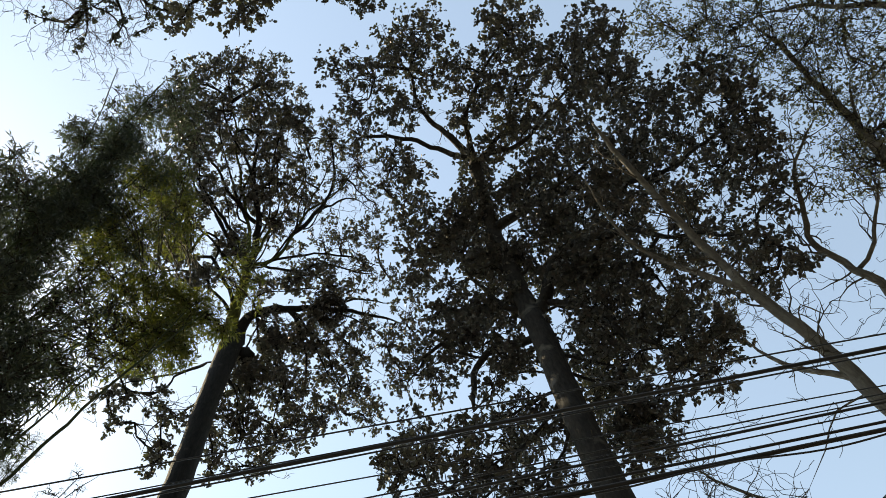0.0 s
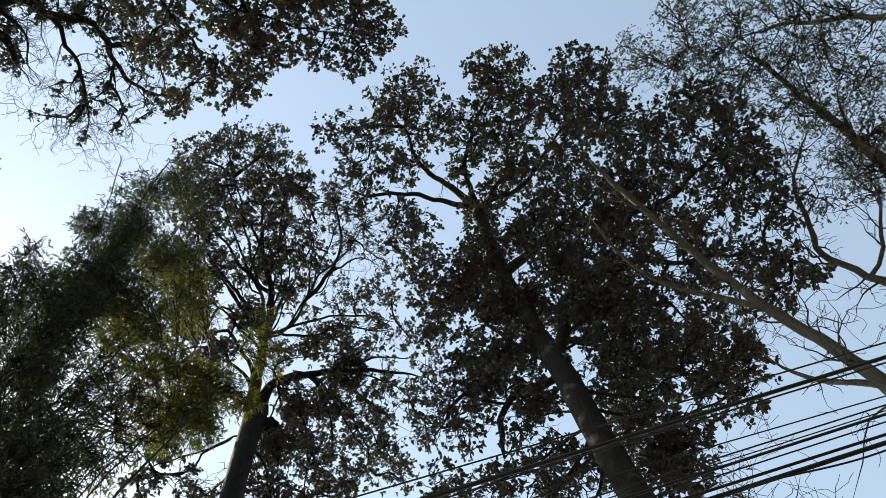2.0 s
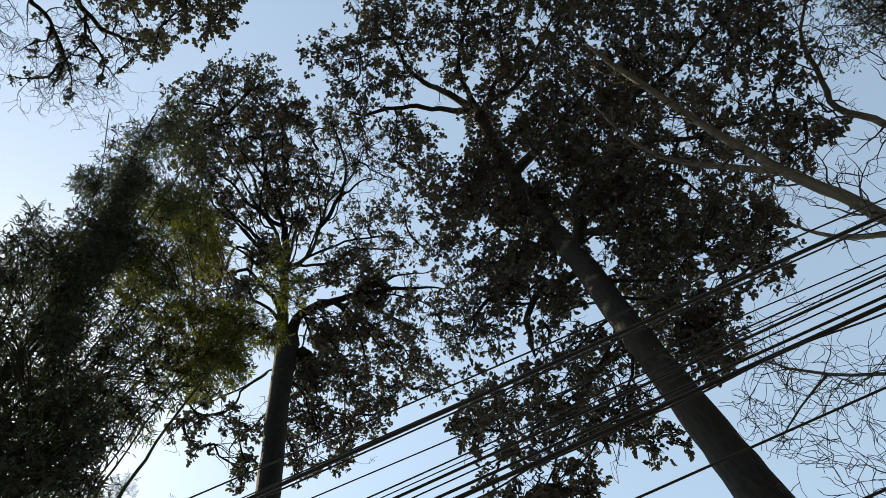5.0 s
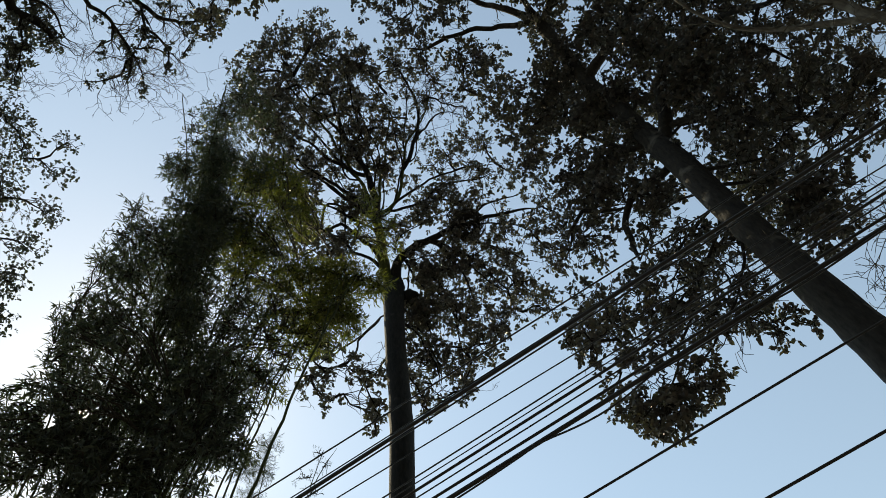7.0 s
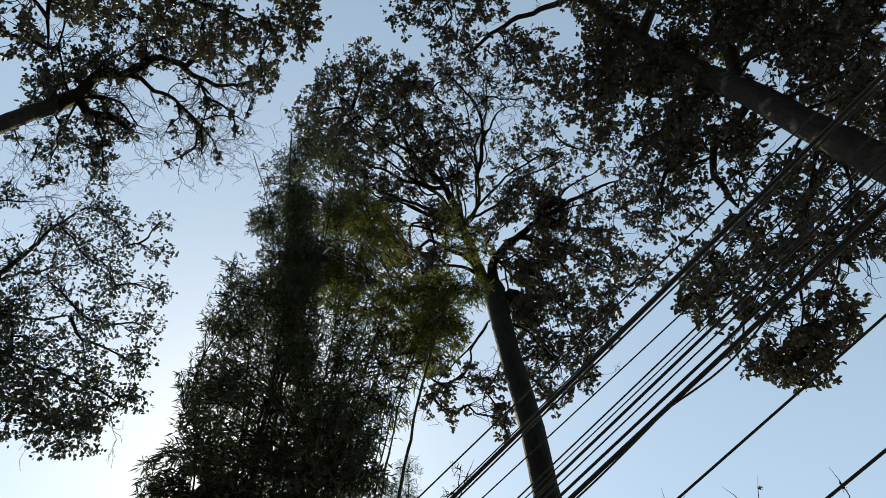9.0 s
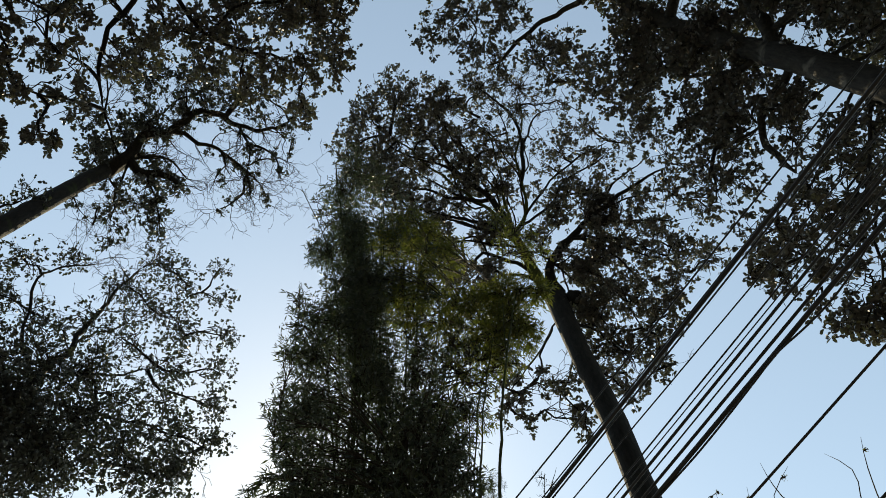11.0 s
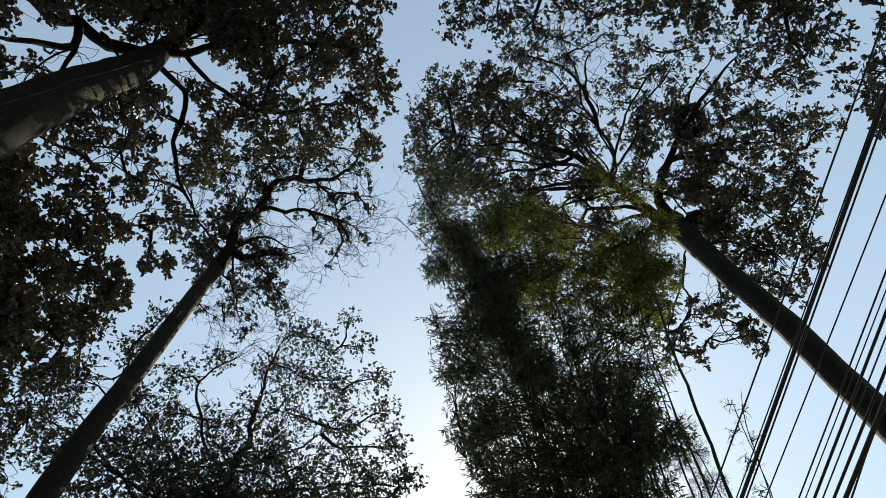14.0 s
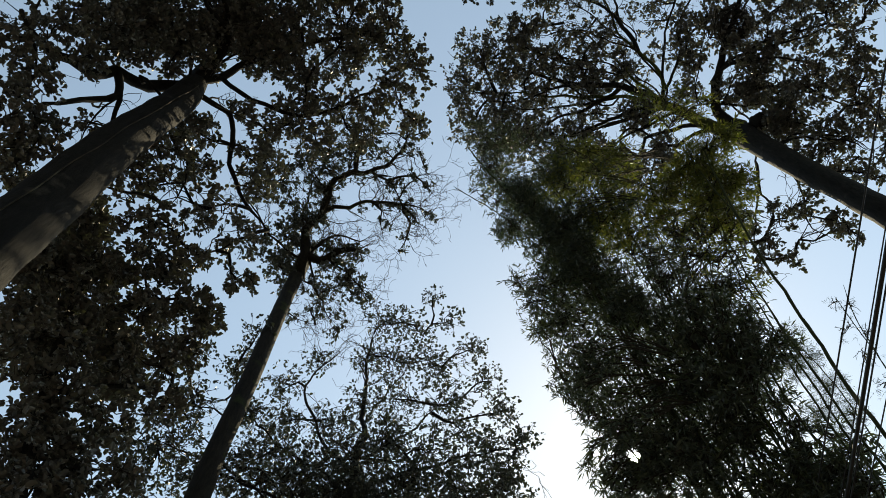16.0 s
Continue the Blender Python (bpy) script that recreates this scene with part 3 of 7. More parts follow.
tree_b.limb([(1.16, 5.56, 14.94), (1.41, 5.53, 14.97), (1.34, 5.25, 15.72), (1.15, 5.07, 16.22), (0.95, 4.86, 16.72)], 0.038, 0.014,
    [(0.84, 5.45, 15.46, 0.57, 5.47), (0.28, 5.82, 14.55, 0.49, 1.45), (0.88, 5.76, 14.59, 0.49, 3.67), (1.53, 5.28, 15.54, 0.52, 6.35), (1, 4.79, 16.85, 0.61, 4.89), (0.21, 5.02, 16.56, 0.49, 3.12), (1.99, 4.53, 16.76, 0.61, 3.12), (1.45, 3.91, 18.14, 0.59, 2.88), (1.36, 2.99, 18.78, 0.45, 1.55), (2.16, 3.54, 18.21, 0.56, 1.76)], 0.8)
tree_b.limb([(1.39, 5.85, 13.84), (1.54, 5.86, 13.82), (2.14, 5.68, 13.82), (2.34, 5.77, 13.26), (2.37, 5.99, 12.23)], 0.036, 0.011,
    [(2.2, 5.07, 15.49, 0.52, 2.84), (2.09, 5.87, 13.24, 0.55, 1.12), (1.88, 6.14, 12.35, 0.52, 0.8), (1.97, 6.23, 11.45, 0.45, 0.76), (2.25, 5.58, 14.03, 0.48, 3.35), (2.65, 4.46, 16.28, 0.54, 2.14), (2.31, 5.35, 14.66, 0.47, 3.8)], 0.85)
tree_b.limb([(1.21, 6.3, 11.98), (1.36, 6.3, 12.13), (0.9, 6.31, 12.55), (0.4, 6.27, 12.92), (0.13, 6.16, 13.39)], 0.026, 0.012,
    [(0.65, 6.23, 13.04, 0.45, 1.59), (0.12, 6.33, 12.67, 0.42, 0.55), (0.57, 6.44, 11.92, 0.4, 0.68), (0.56, 6.05, 13.7, 0.42, 1.61), (1.2, 6.15, 13.04, 0.33, 2.46), (-0.11, 5.99, 13.99, 0.43, 1.11)], 0.8)
tree_b.limb([(1.16, 5.89, 11.67), (1.47, 6.08, 11.63), (1.78, 6.27, 11.68), (2.27, 6.16, 11.05), (2.79, 5.97, 10.57), (3.21, 5.76, 10.46)], 0.032, 0.010,
    [(3.46, 5.61, 10.68, 0.39, 1.13), (2.88, 5.92, 10.56, 0.4, 0.6), (2.19, 6.2, 10.35, 0.42, 0.91), (1.81, 6.3, 9.93, 0.35, 1.46), (3.05, 5.81, 11.34, 0.43, 0.63), (1.87, 6.3, 10.63, 0.41, 2.23)], 0.9)
tree_b.limb([(0.56, 6.51, 11.25), (0.56, 6.58, 11.29), (0.5, 6.61, 10.52), (0.5, 6.59, 9.87), (0.46, 6.53, 9.27)], 0.023, 0.009,
    [(0.48, 6.58, 9.73, 0.35, 0.75), (0.46, 6.55, 9.06, 0.2, 0.93), (0.77, 6.5, 9.18, 0.22, 0.82), (0.83, 6.55, 8.89, 0.08, 0.9), (0.29, 6.6, 9.8, 0.27, 0.78), (-0.5, 6.56, 9.01, 0.18, 1.1), (0.7, 6.59, 10.11, 0.3, 0.57)], 0.95)
tree_b.limb([(1.13, 5.9, 11.2), (0.9, 6.15, 11.1), (0.5, 6.3, 10.9), (-1.11, 6.14, 10.01)], 0.040, 0.014,
    [(-1.39, 5.6, 10.33, 0.32, 0.47), (-0.91, 5.75, 10.3, 0.35, 0.47), (-0.5, 5.92, 10.23, 0.35, 0.47), (-1.49, 5.87, 10.13, 0.26, 0.64), (-1.11, 6.14, 10.01, 0.39, 0.64), (-0.58, 6.3, 9.96, 0.39, 0.62), (-0.81, 5.47, 10.49, 0.28, 0.48), (-1.65, 5.55, 10.31, 0.17, 0.64), (-1.56, 6.25, 9.85, 0.23, 0.67)], 1.0)
tree_b.limb([(1.12, 5.9, 10.7), (0.95, 6.2, 10.5), (0.6, 6.35, 10.1), (-0.96, 6.47, 9.27)], 0.034, 0.012,
    [(-0.03, 6.18, 9.58, 0.34, 0.62), (-0.97, 6.3, 9.41, 0.34, 0.62), (-0.53, 6.42, 9.37, 0.34, 0.62), (-0.42, 6.64, 9.18, 0.21, 0.62), (-1.51, 6.28, 9.32, 0.25, 0.67), (-1.21, 6.54, 9.17, 0.3, 0.62), (-0.87, 6.65, 9.13, 0.24, 0.62), (0.34, 6.38, 9.42, 0.25, 0.62), (-1.45, 6.46, 9.19, 0.18, 0.62)], 1.0)
tree_b.limb([(2.35, 4.56, 16.33), (2.7, 4.3, 15.9), (3.1, 4.0, 15.5), (3.5, 3.7, 15.1)], 0.045, 0.016,
    [(3.35, 4.34, 15.23, 0.47, 1.34), (3.73, 5.3, 14.79, 0.47, 0.45), (4.65, 4.9, 14.66, 0.47, 0.78), (4.65, 5.88, 14.25, 0.47, 0.58), (2.96, 5.54, 14.88, 0.42, 1.36), (5.23, 6.2, 13.87, 0.4, 0.58), (4.59, 6.69, 13.86, 0.42, 0.58)], 1.0)
tree_b.limb([(2.29, 5.21, 14.93), (2.6, 5.0, 14.4), (2.9, 4.8, 13.8), (3.2, 4.6, 13.2)], 0.045, 0.015,
    [(3.35, 5.57, 13.2, 0.42, 0.58), (2.53, 5.84, 13.27, 0.42, 0.82), (3.55, 6.21, 12.81, 0.4, 1.16), (2.66, 6.46, 12.91, 0.38, 0.73), (3.27, 6.84, 12.52, 0.34, 0.72), (1.84, 6.15, 13.23, 0.34, 0.53), (3.88, 6.69, 12.42, 0.34, 0.72)], 1.0)
tree_b.limb([(1.88, 5.46, 14.69), (2.3, 5.6, 14.5), (2.7, 5.8, 14.2), (3.1, 6.0, 13.8)], 0.045, 0.016,
    [(2.92, 6.49, 13.34, 0.47, 0.92), (2.96, 5.88, 14.27, 0.5, 1.03), (2.52, 6.99, 12.86, 0.42, 0.92), (2.49, 6.5, 13.63, 0.45, 1.03), (2.56, 5.81, 14.81, 0.48, 2.48), (1.87, 5.86, 15.23, 0.45, 2.48), (2.52, 5.19, 16.04, 0.46, 1.75), (1.76, 6.85, 12.33, 0.35, 1.37), (1.63, 6.65, 13.21, 0.31, 1.18), (3.62, 6.54, 13.44, 0.43, 1.48), (1.31, 6.23, 14.52, 0.34, 2.19), (1.66, 7.09, 11.81, 0.28, 1.37)], 1.0)
tree_b.limb([(1.53, 5.77, 14.02), (1.9, 5.9, 13.6), (2.3, 6.0, 13.1), (2.7, 6.0, 12.5)], 0.040, 0.014,
    [(-0.72, 5.32, 15.81, 0.35, 0.7), (0.71, 5.32, 15.72, 0.44, 1.49), (-0.45, 5.82, 14.97, 0.45, 0.45), (1.37, 5.58, 15.52, 0.42, 1.96), (1.04, 5.44, 15.54, 0.46, 1.96), (0.07, 5.9, 14.77, 0.39, 0.85), (-0.27, 6.09, 14.16, 0.42, 0.85), (-1.07, 6.08, 13.98, 0.42, 0.36), (-1.34, 5.78, 13.39, 0.3, 0.36), (1.85, 5.99, 15.46, 0.36, 1.42), (1.01, 6.01, 14.53, 0.39, 1.33), (0.48, 5.87, 14.51, 0.38, 0.85), (0.12, 5.75, 13.77, 0.34, 0.85), (-0.8, 6.41, 13.26, 0.4, 0.42)], 1.0)
tree_b.limb([(1.16, 5.89, 12.3), (1.5, 6.0, 12.2), (1.9, 6.1, 11.9), (2.4, 6.1, 11.5)], 0.036, 0.012,
    [(1.39, 6.11, 14.52, 0.3, 1.23), (0.46, 6.11, 13.11, 0.34, 0.85), (0.17, 6.57, 12.78, 0.34, 0.43), (2.1, 6.36, 13.52, 0.3, 0.38), (1.3, 5.95, 13.26, 0.3, 0.81), (0.33, 6.67, 11.91, 0.37, 0.42), (-0.35, 6.28, 11.62, 0.41, 0.43), (1.95, 5.96, 12.01, 0.38, 0.38), (1.84, 6.94, 12.96, 0.3, 0.69), (0.75, 6.39, 11.71, 0.32, 0.8), (0.18, 6.65, 11.25, 0.39, 0.42), (1.7, 6.3, 11.18, 0.36, 0.8), (1.89, 6.75, 12.56, 0.3, 0.69), (1.21, 6.43, 11.33, 0.31, 0.8), (-0.06, 6.24, 10.27, 0.36, 0.4)], 1.0)
tree_b.finish()

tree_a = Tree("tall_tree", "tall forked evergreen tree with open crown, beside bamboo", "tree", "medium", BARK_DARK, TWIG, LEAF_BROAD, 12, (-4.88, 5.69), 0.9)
tree_a.clump = 0.20
tree_a.trunk([(-4.88, 5.69, -0.15), (-4.88, 5.69, 10.56), (-4.86, 5.71, 11.64), (-4.88, 5.7, 13.3), (-4.88, 5.69, 15.44), (-4.87, 5.7, 16.9)],
    [0.217, 0.194, 0.194, 0.199, 0.213, 0.238])
tree_a.limb([(-4.92, 5.7, 16.65), (-4.62, 5.13, 17.58), (-4.4, 4.59, 18.3)], 0.150, 0.095,
    [], 0.8, skin=BARK_SUNLIT_MOSS)
tree_a.limb([(-4.85, 5.79, 16.59), (-4.39, 5.49, 17.41), (-3.68, 5.73, 17.71), (-2.94, 6.07, 17.79), (-2.08, 6.45, 17.74), (-1.27, 6.85, 17.49)], 0.130, 0.017,
    [(-1.13, 6.71, 17.71, 0.54, 0.49), (-1.16, 7.22, 17, 0.44, 0.49), (-1.83, 7.06, 17.03, 0.59, 0.4), (-2.36, 6.74, 17.24, 0.53, 0.48), (-1.71, 7.52, 16.14, 0.42, 0.53)], 0.68)
tree_a.limb([(-4.41, 4.58, 18.3), (-4.16, 3.87, 19.11), (-4.13, 3.04, 19.73), (-3.96, 2.13, 20.4), (-3.84, 1.27, 20.85)], 0.052, 0.016,
    [(-2.82, 0.8, 21.88, 0.67, 0.55), (-3.66, 0.6, 21.17, 0.82, 0.62), (-3, 1.5, 21.51, 0.9, 0.56), (-4.47, 0.36, 20.4, 0.53, 0.7), (-3.98, 1.47, 20.66, 0.87, 0.56), (-4.58, 1.24, 20.14, 0.79, 0.78), (-3.34, 2.19, 20.9, 0.81, 0.58)], 0.8, skin=BARK_SUNLIT_MOSS)
tree_a.limb([(-4.41, 4.58, 18.3), (-3.81, 4.3, 19.04), (-3.18, 3.83, 19.9), (-2.55, 3.14, 20.86)], 0.045, 0.012,
    [(-2.49, 2.24, 21.52, 0.78, 0.54), (-2.72, 3, 20.85, 0.61, 0.53)], 0.56, skin=BARK_SUNLIT_MOSS)
tree_a.limb([(-4.33, 4.65, 18.3), (-3.73, 4.75, 18.69), (-2.97, 4.27, 19.66), (-2.27, 4.15, 20.16), (-1.48, 3.76, 20.86)], 0.052, 0.012,
    [(-1.75, 2.95, 21.44, 0.69, 0.5), (-1.28, 3.75, 20.94, 0.68, 0.46), (-1.44, 4.37, 20.3, 0.58, 0.46), (-2.06, 3.79, 20.58, 0.57, 0.49)], 0.24, skin=BARK_SUNLIT_MOSS)
tree_a.limb([(-4.44, 4.62, 18.24), (-4.63, 3.74, 18.8), (-4.96, 2.87, 19.05), (-4.91, 1.72, 19.65)], 0.048, 0.012,
    [(-4.98, 1.18, 19.74, 0.78, 0.78), (-4.8, 1.98, 19.66, 0.77, 0.79), (-5.43, 2.27, 18.87, 0.75, 1.19), (-5.28, 3.13, 18.57, 0.59, 1.29)], 0.72)
tree_a.limb([(-4.81, 5.58, 16.92), (-4.86, 5.15, 17.33), (-5.14, 4.68, 17.51), (-5.14, 4.25, 17.89), (-5.34, 3.88, 17.99), (-5.3, 3.38, 18.38), (-5.2, 2.79, 18.86)], 0.050, 0.014,
    [(-5.5, 4.34, 17.43, 0.48, 2.05), (-5.6, 3.62, 17.89, 0.48, 1.51)], 0.4)
tree_a.limb([(-5.37, 3.88, 17.94), (-5.17, 3.71, 18.29), (-4.94, 3.69, 18.53), (-4.78, 3.9, 18.53), (-4.85, 4.18, 18.24), (-5.09, 4.31, 17.89), (-4.99, 4.69, 17.65)], 0.033, 0.020,
    [], 0.8)
tree_a.limb([(-5.09, 4.31, 17.89), (-5.38, 4.34, 17.57), (-5.58, 4.24, 17.43), (-5.63, 4, 17.57), (-5.44, 3.86, 17.89)], 0.026, 0.008,
    [], 0.8)
tree_a.limb([(-3.9, 4.74, 18.57), (-3.06, 5, 18.9), (-2.15, 5.38, 18.98), (-1.47, 5.81, 18.74)], 0.034, 0.012,
    [(-2.27, 4.91, 19.43, 0.67, 0.59), (-1.4, 5.35, 19.29, 0.48, 0.49), (-1.95, 5.76, 18.64, 0.65, 0.5), (-1.28, 6.16, 18.37, 0.65, 0.45), (-2.87, 5.39, 18.61, 0.5, 1.24)], 0.56)
tree_a.limb([(-3.7, 5.76, 17.66), (-3.19, 6.53, 17.07), (-2.94, 7.11, 16.22), (-2.97, 7.38, 15.36)], 0.037, 0.010,
    [(-3.05, 6.9, 16.61, 0.66, 0.59), (-2.51, 7.33, 16.03, 0.65, 0.55), (-3.17, 7.27, 15.44, 0.58, 0.66), (-2.46, 7.64, 15.13, 0.43, 0.65)], 0.68)
tree_a.limb([(-4.35, 5.57, 17.35), (-4.06, 6.27, 16.76), (-4.07, 6.72, 15.71), (-4.21, 6.98, 14.59)], 0.043, 0.010,
    [(-4.3, 6.44, 16.07, 0.56, 1.58), (-3.78, 6.91, 15.64, 0.64, 0.72), (-3.76, 7.18, 14.8, 0.61, 0.72), (-4.33, 6.94, 14.46, 0.55, 0.61), (-4.36, 7.09, 13.67, 0.35, 0.83), (-4.71, 6.54, 14.99, 0.48, 0.66), (-4.9, 6.73, 13.6, 0.4, 0.7), (-4.18, 6.13, 16.84, 0.44, 1.76)], 0.72)
tree_a.limb([(-4.88, 5.7, 15.86), (-5.07, 5.71, 15.88), (-5.27, 5.73, 15.94), (-5.77, 5.46, 15.41), (-6.29, 5.13, 14.76), (-6.52, 4.99, 14.31)], 0.030, 0.010,
    [(-6.19, 5.14, 15.01, 0.43, 0.7), (-6.53, 5.02, 14.16, 0.46, 0.72), (-6.35, 5.37, 13.72, 0.28, 0.7), (-5.95, 5.6, 14.48, 0.34, 0.61), (-5.61, 5.97, 14.38, 0.42, 0.53), (-5.79, 6.01, 13.46, 0.45, 0.67), (-5.81, 6.07, 12.94, 0.22, 0.8)], 0.64)
tree_a.limb([(-4.41, 4.58, 18.3), (-4.55, 4.07, 18.61), (-4.8, 3.31, 18.94), (-4.87, 2.52, 19.34), (-4.64, 1.97, 19.82)], 0.030, 0.009,
    [(-4.59, 2.78, 19.47, 0.54, 1.11), (-4.83, 2.25, 19.51, 0.48, 1.03)], 0.48)
tree_a.limb([(-4.35, 4.57, 18.36), (-3.85, 4.13, 19.16), (-3.55, 3.39, 19.97), (-3.11, 2.69, 20.79)], 0.030, 0.010,
    [(-3.2, 2.93, 20.56, 0.6, 0.55), (-3.99, 3.31, 19.67, 0.48, 1.02)], 0.48)
tree_a.limb([(-2.99, 4.26, 19.66), (-2.37, 3.72, 20.49), (-1.79, 3.23, 21.19)], 0.023, 0.010,
    [(-2.07, 3.34, 20.97, 0.58, 0.49), (-2.79, 3.55, 20.38, 0.5, 0.6)], 0.36)
tree_a.limb([(-3.42, 5.83, 17.78), (-2.9, 6.4, 17.4), (-2.45, 7, 16.85), (-2.03, 7.37, 16.33)], 0.026, 0.008,
    [(-3.56, 6.37, 17.01, 0.5, 1.44), (-2.7, 6.74, 17.07, 0.5, 0.53), (-4.18, 5.92, 17.09, 0.41, 1.9)], 0.56)
tree_a.limb([(-4.37, 5.56, 17.35), (-4.38, 6.16, 16.57), (-4.61, 6.51, 15.3), (-4.85, 6.68, 14.06)], 0.025, 0.007,
    [(-4.62, 6.26, 15.95, 0.48, 1.63), (-4.7, 6.68, 14.52, 0.45, 0.59), (-5.19, 6.41, 14.09, 0.39, 0.55)], 0.6)
tree_a.limb([(-4.21, 4.49, 18.55), (-3.88, 3.83, 19.38), (-3.25, 3.34, 20.24)], 0.026, 0.009,
    [(-3.52, 4.26, 19.3, 0.64, 1.35), (-3.37, 3.39, 20.11, 0.59, 0.62), (-2.89, 3.91, 20.02, 0.56, 0.67), (-4.51, 4.24, 18.51, 0.53, 1.9), (-4.2, 5.12, 17.96, 0.45, 2.29), (-3.49, 5.3, 18.3, 0.49, 1.93)], 0.32)
tree_a.limb([(-4.27, 5.64, 17.34), (-4.9, 6.03, 15.96), (-4.94, 6.45, 14.7)], 0.021, 0.008,
    [(-4.81, 6.11, 15.96, 0.5, 1.69), (-5.07, 6.25, 15.01, 0.46, 0.99), (-3.87, 6.15, 17.06, 0.44, 1.64), (-3.33, 6.11, 17.5, 0.45, 1.48), (-2.63, 5.91, 18.15, 0.52, 0.98), (-2.03, 6.4, 17.82, 0.45, 0.43)], 0.48)
tree_a.limb([(-4.16, 3.87, 19.11), (-4.21, 3.83, 19.1), (-3.76, 2.76, 20.22), (-3.16, 2.18, 21.05)], 0.034, 0.010,
    [(-3.43, 2.89, 20.41, 0.66, 0.59), (-4.48, 3.31, 19.24, 0.57, 1.13), (-3.68, 3.57, 19.74, 0.55, 1.11)], 0.28)
tree_a.limb([(-4.36, 4.69, 18.24), (-4.12, 4.31, 18.79), (-3.94, 3.87, 19.29), (-3.89, 3.25, 19.8), (-3.67, 2.54, 20.44), (-3.39, 1.98, 20.96)], 0.104, 0.025,
    [], 0.8)
tree_a.limb([(-4.01, 3.92, 19.19), (-4.32, 3.31, 19.38), (-4.47, 2.83, 19.56), (-4.63, 2.14, 19.76), (-4.71, 1.6, 19.9)], 0.057, 0.014,
    [], 0.8)
tree_a.limb([(-4.41, 4.58, 18.3), (-4.47, 3.9, 18.81), (-4.77, 3.26, 19), (-4.87, 2.62, 19.28), (-5.03, 2.21, 19.32)], 0.055, 0.014,
    [], 0.8)
tree_a.limb([(-4.28, 4.69, 18.31), (-4.23, 4.73, 18.31), (-3.79, 4.71, 18.68), (-3.26, 4.42, 19.33), (-2.97, 3.89, 19.99), (-2.71, 3.22, 20.69), (-2.7, 2.63, 21.12)], 0.030, 0.015,
    [], 0.8)
tree_a.limb([(-3.3, 4.47, 19.26), (-2.58, 4.31, 19.85), (-2.08, 3.85, 20.52), (-1.96, 3.24, 21.11), (-1.8, 2.76, 21.56)], 0.057, 0.016,
    [], 0.8)
tree_a.limb([(-2.55, 4.27, 19.9), (-2.45, 4.3, 19.93), (-1.91, 4.27, 20.21), (-1.31, 4.7, 20)], 0.041, 0.011,
    [], 0.8)
tree_a.limb([(-4.7, 5.29, 17.34), (-4.82, 4.84, 17.68), (-4.99, 4.12, 18.15), (-5.37, 3.88, 17.94), (-5.45, 3.34, 18.26), (-5.31, 2.96, 18.64)], 0.058, 0.014,
    [], 0.8)
tree_a.limb([(-4.11, 4.68, 18.44), (-4.06, 4.74, 18.44), (-3.39, 5.17, 18.51), (-2.77, 5.27, 18.79), (-2.08, 5.71, 18.64), (-1.54, 5.89, 18.63)], 0.044, 0.014,
    [], 0.8)
tree_a.limb([(-4.59, 5.04, 17.7), (-4.61, 4.6, 18.1), (-4.9, 3.9, 18.42), (-5.25, 3.3, 18.49), (-5.43, 2.7, 18.66)], 0.045, 0.010,
    [], 0.8)
tree_a.limb([(-3.76, 3.92, 19.39), (-3.72, 3.96, 19.4), (-3.37, 3.39, 20.11), (-3.22, 2.61, 20.76), (-2.83, 1.97, 21.43)], 0.023, 0.012,
    [], 0.8)
tree_a.limb([(-3.89, 3.25, 19.8), (-3.93, 2.31, 20.34), (-4.07, 1.71, 20.48), (-4.03, 1.1, 20.72)], 0.043, 0.011,
    [], 0.8)
tree_a.limb([(-3.8, 5.66, 17.69), (-3.55, 6.17, 17.27), (-3.56, 6.73, 16.42), (-3.66, 7.04, 15.44)], 0.045, 0.009,
    [], 0.8)
tree_a.limb([(-3.18, 5.94, 17.8), (-2.3, 6.13, 18.06), (-1.38, 6.45, 17.98)], 0.039, 0.010,
    [], 0.8)
tree_a.limb([(-4.88, 5.7, 15.96), (-5.04, 5.92, 15.96), (-4.78, 6.26, 15.64), (-4.67, 6.66, 14.67), (-4.71, 6.85, 13.73)], 0.040, 0.008,
    [], 0.8)
tree_a.limb([(-4.88, 5.69, 15.29), (-5.05, 5.86, 15.28), (-5.22, 6.02, 15.33), (-5.64, 5.91, 14.53), (-5.91, 5.77, 14.04), (-6.02, 5.82, 13.28)], 0.035, 0.008,
    [], 0.8)
tree_a.limb([(-4.28, 4.69, 18.31), (-3.82, 4.42, 18.93), (-3.45, 4.17, 19.42)], 0.022, 0.009,
    [(-3.65, 3.27, 19.98, 0.58, 0.96), (-2.95, 3.5, 20.32, 0.52, 0.61), (-3.14, 3.5, 20.19, 0.57, 0.65), (-3.79, 3.52, 19.69, 0.52, 1.14), (-3.66, 4.06, 19.36, 0.56, 1.34), (-2.75, 4.09, 19.95, 0.55, 0.67), (-3.05, 3.88, 19.94, 0.42, 0.69)], 0.26)
tree_a.limb([(-4.43, 4.56, 18.29), (-4.51, 3.57, 19.03), (-4.49, 2.87, 19.51)], 0.022, 0.009,
    [(-3.71, 3.09, 20.06, 0.49, 0.93), (-4.05, 3.34, 19.6, 0.51, 1.04), (-3.7, 2.57, 20.39, 0.57, 0.88), (-4.2, 2.26, 20.12, 0.56, 0.98), (-3.68, 2.94, 20.18, 0.55, 0.9), (-4.82, 2.95, 19.15, 0.55, 0.91), (-4.97, 2.98, 18.98, 0.53, 0.96)], 0.26)
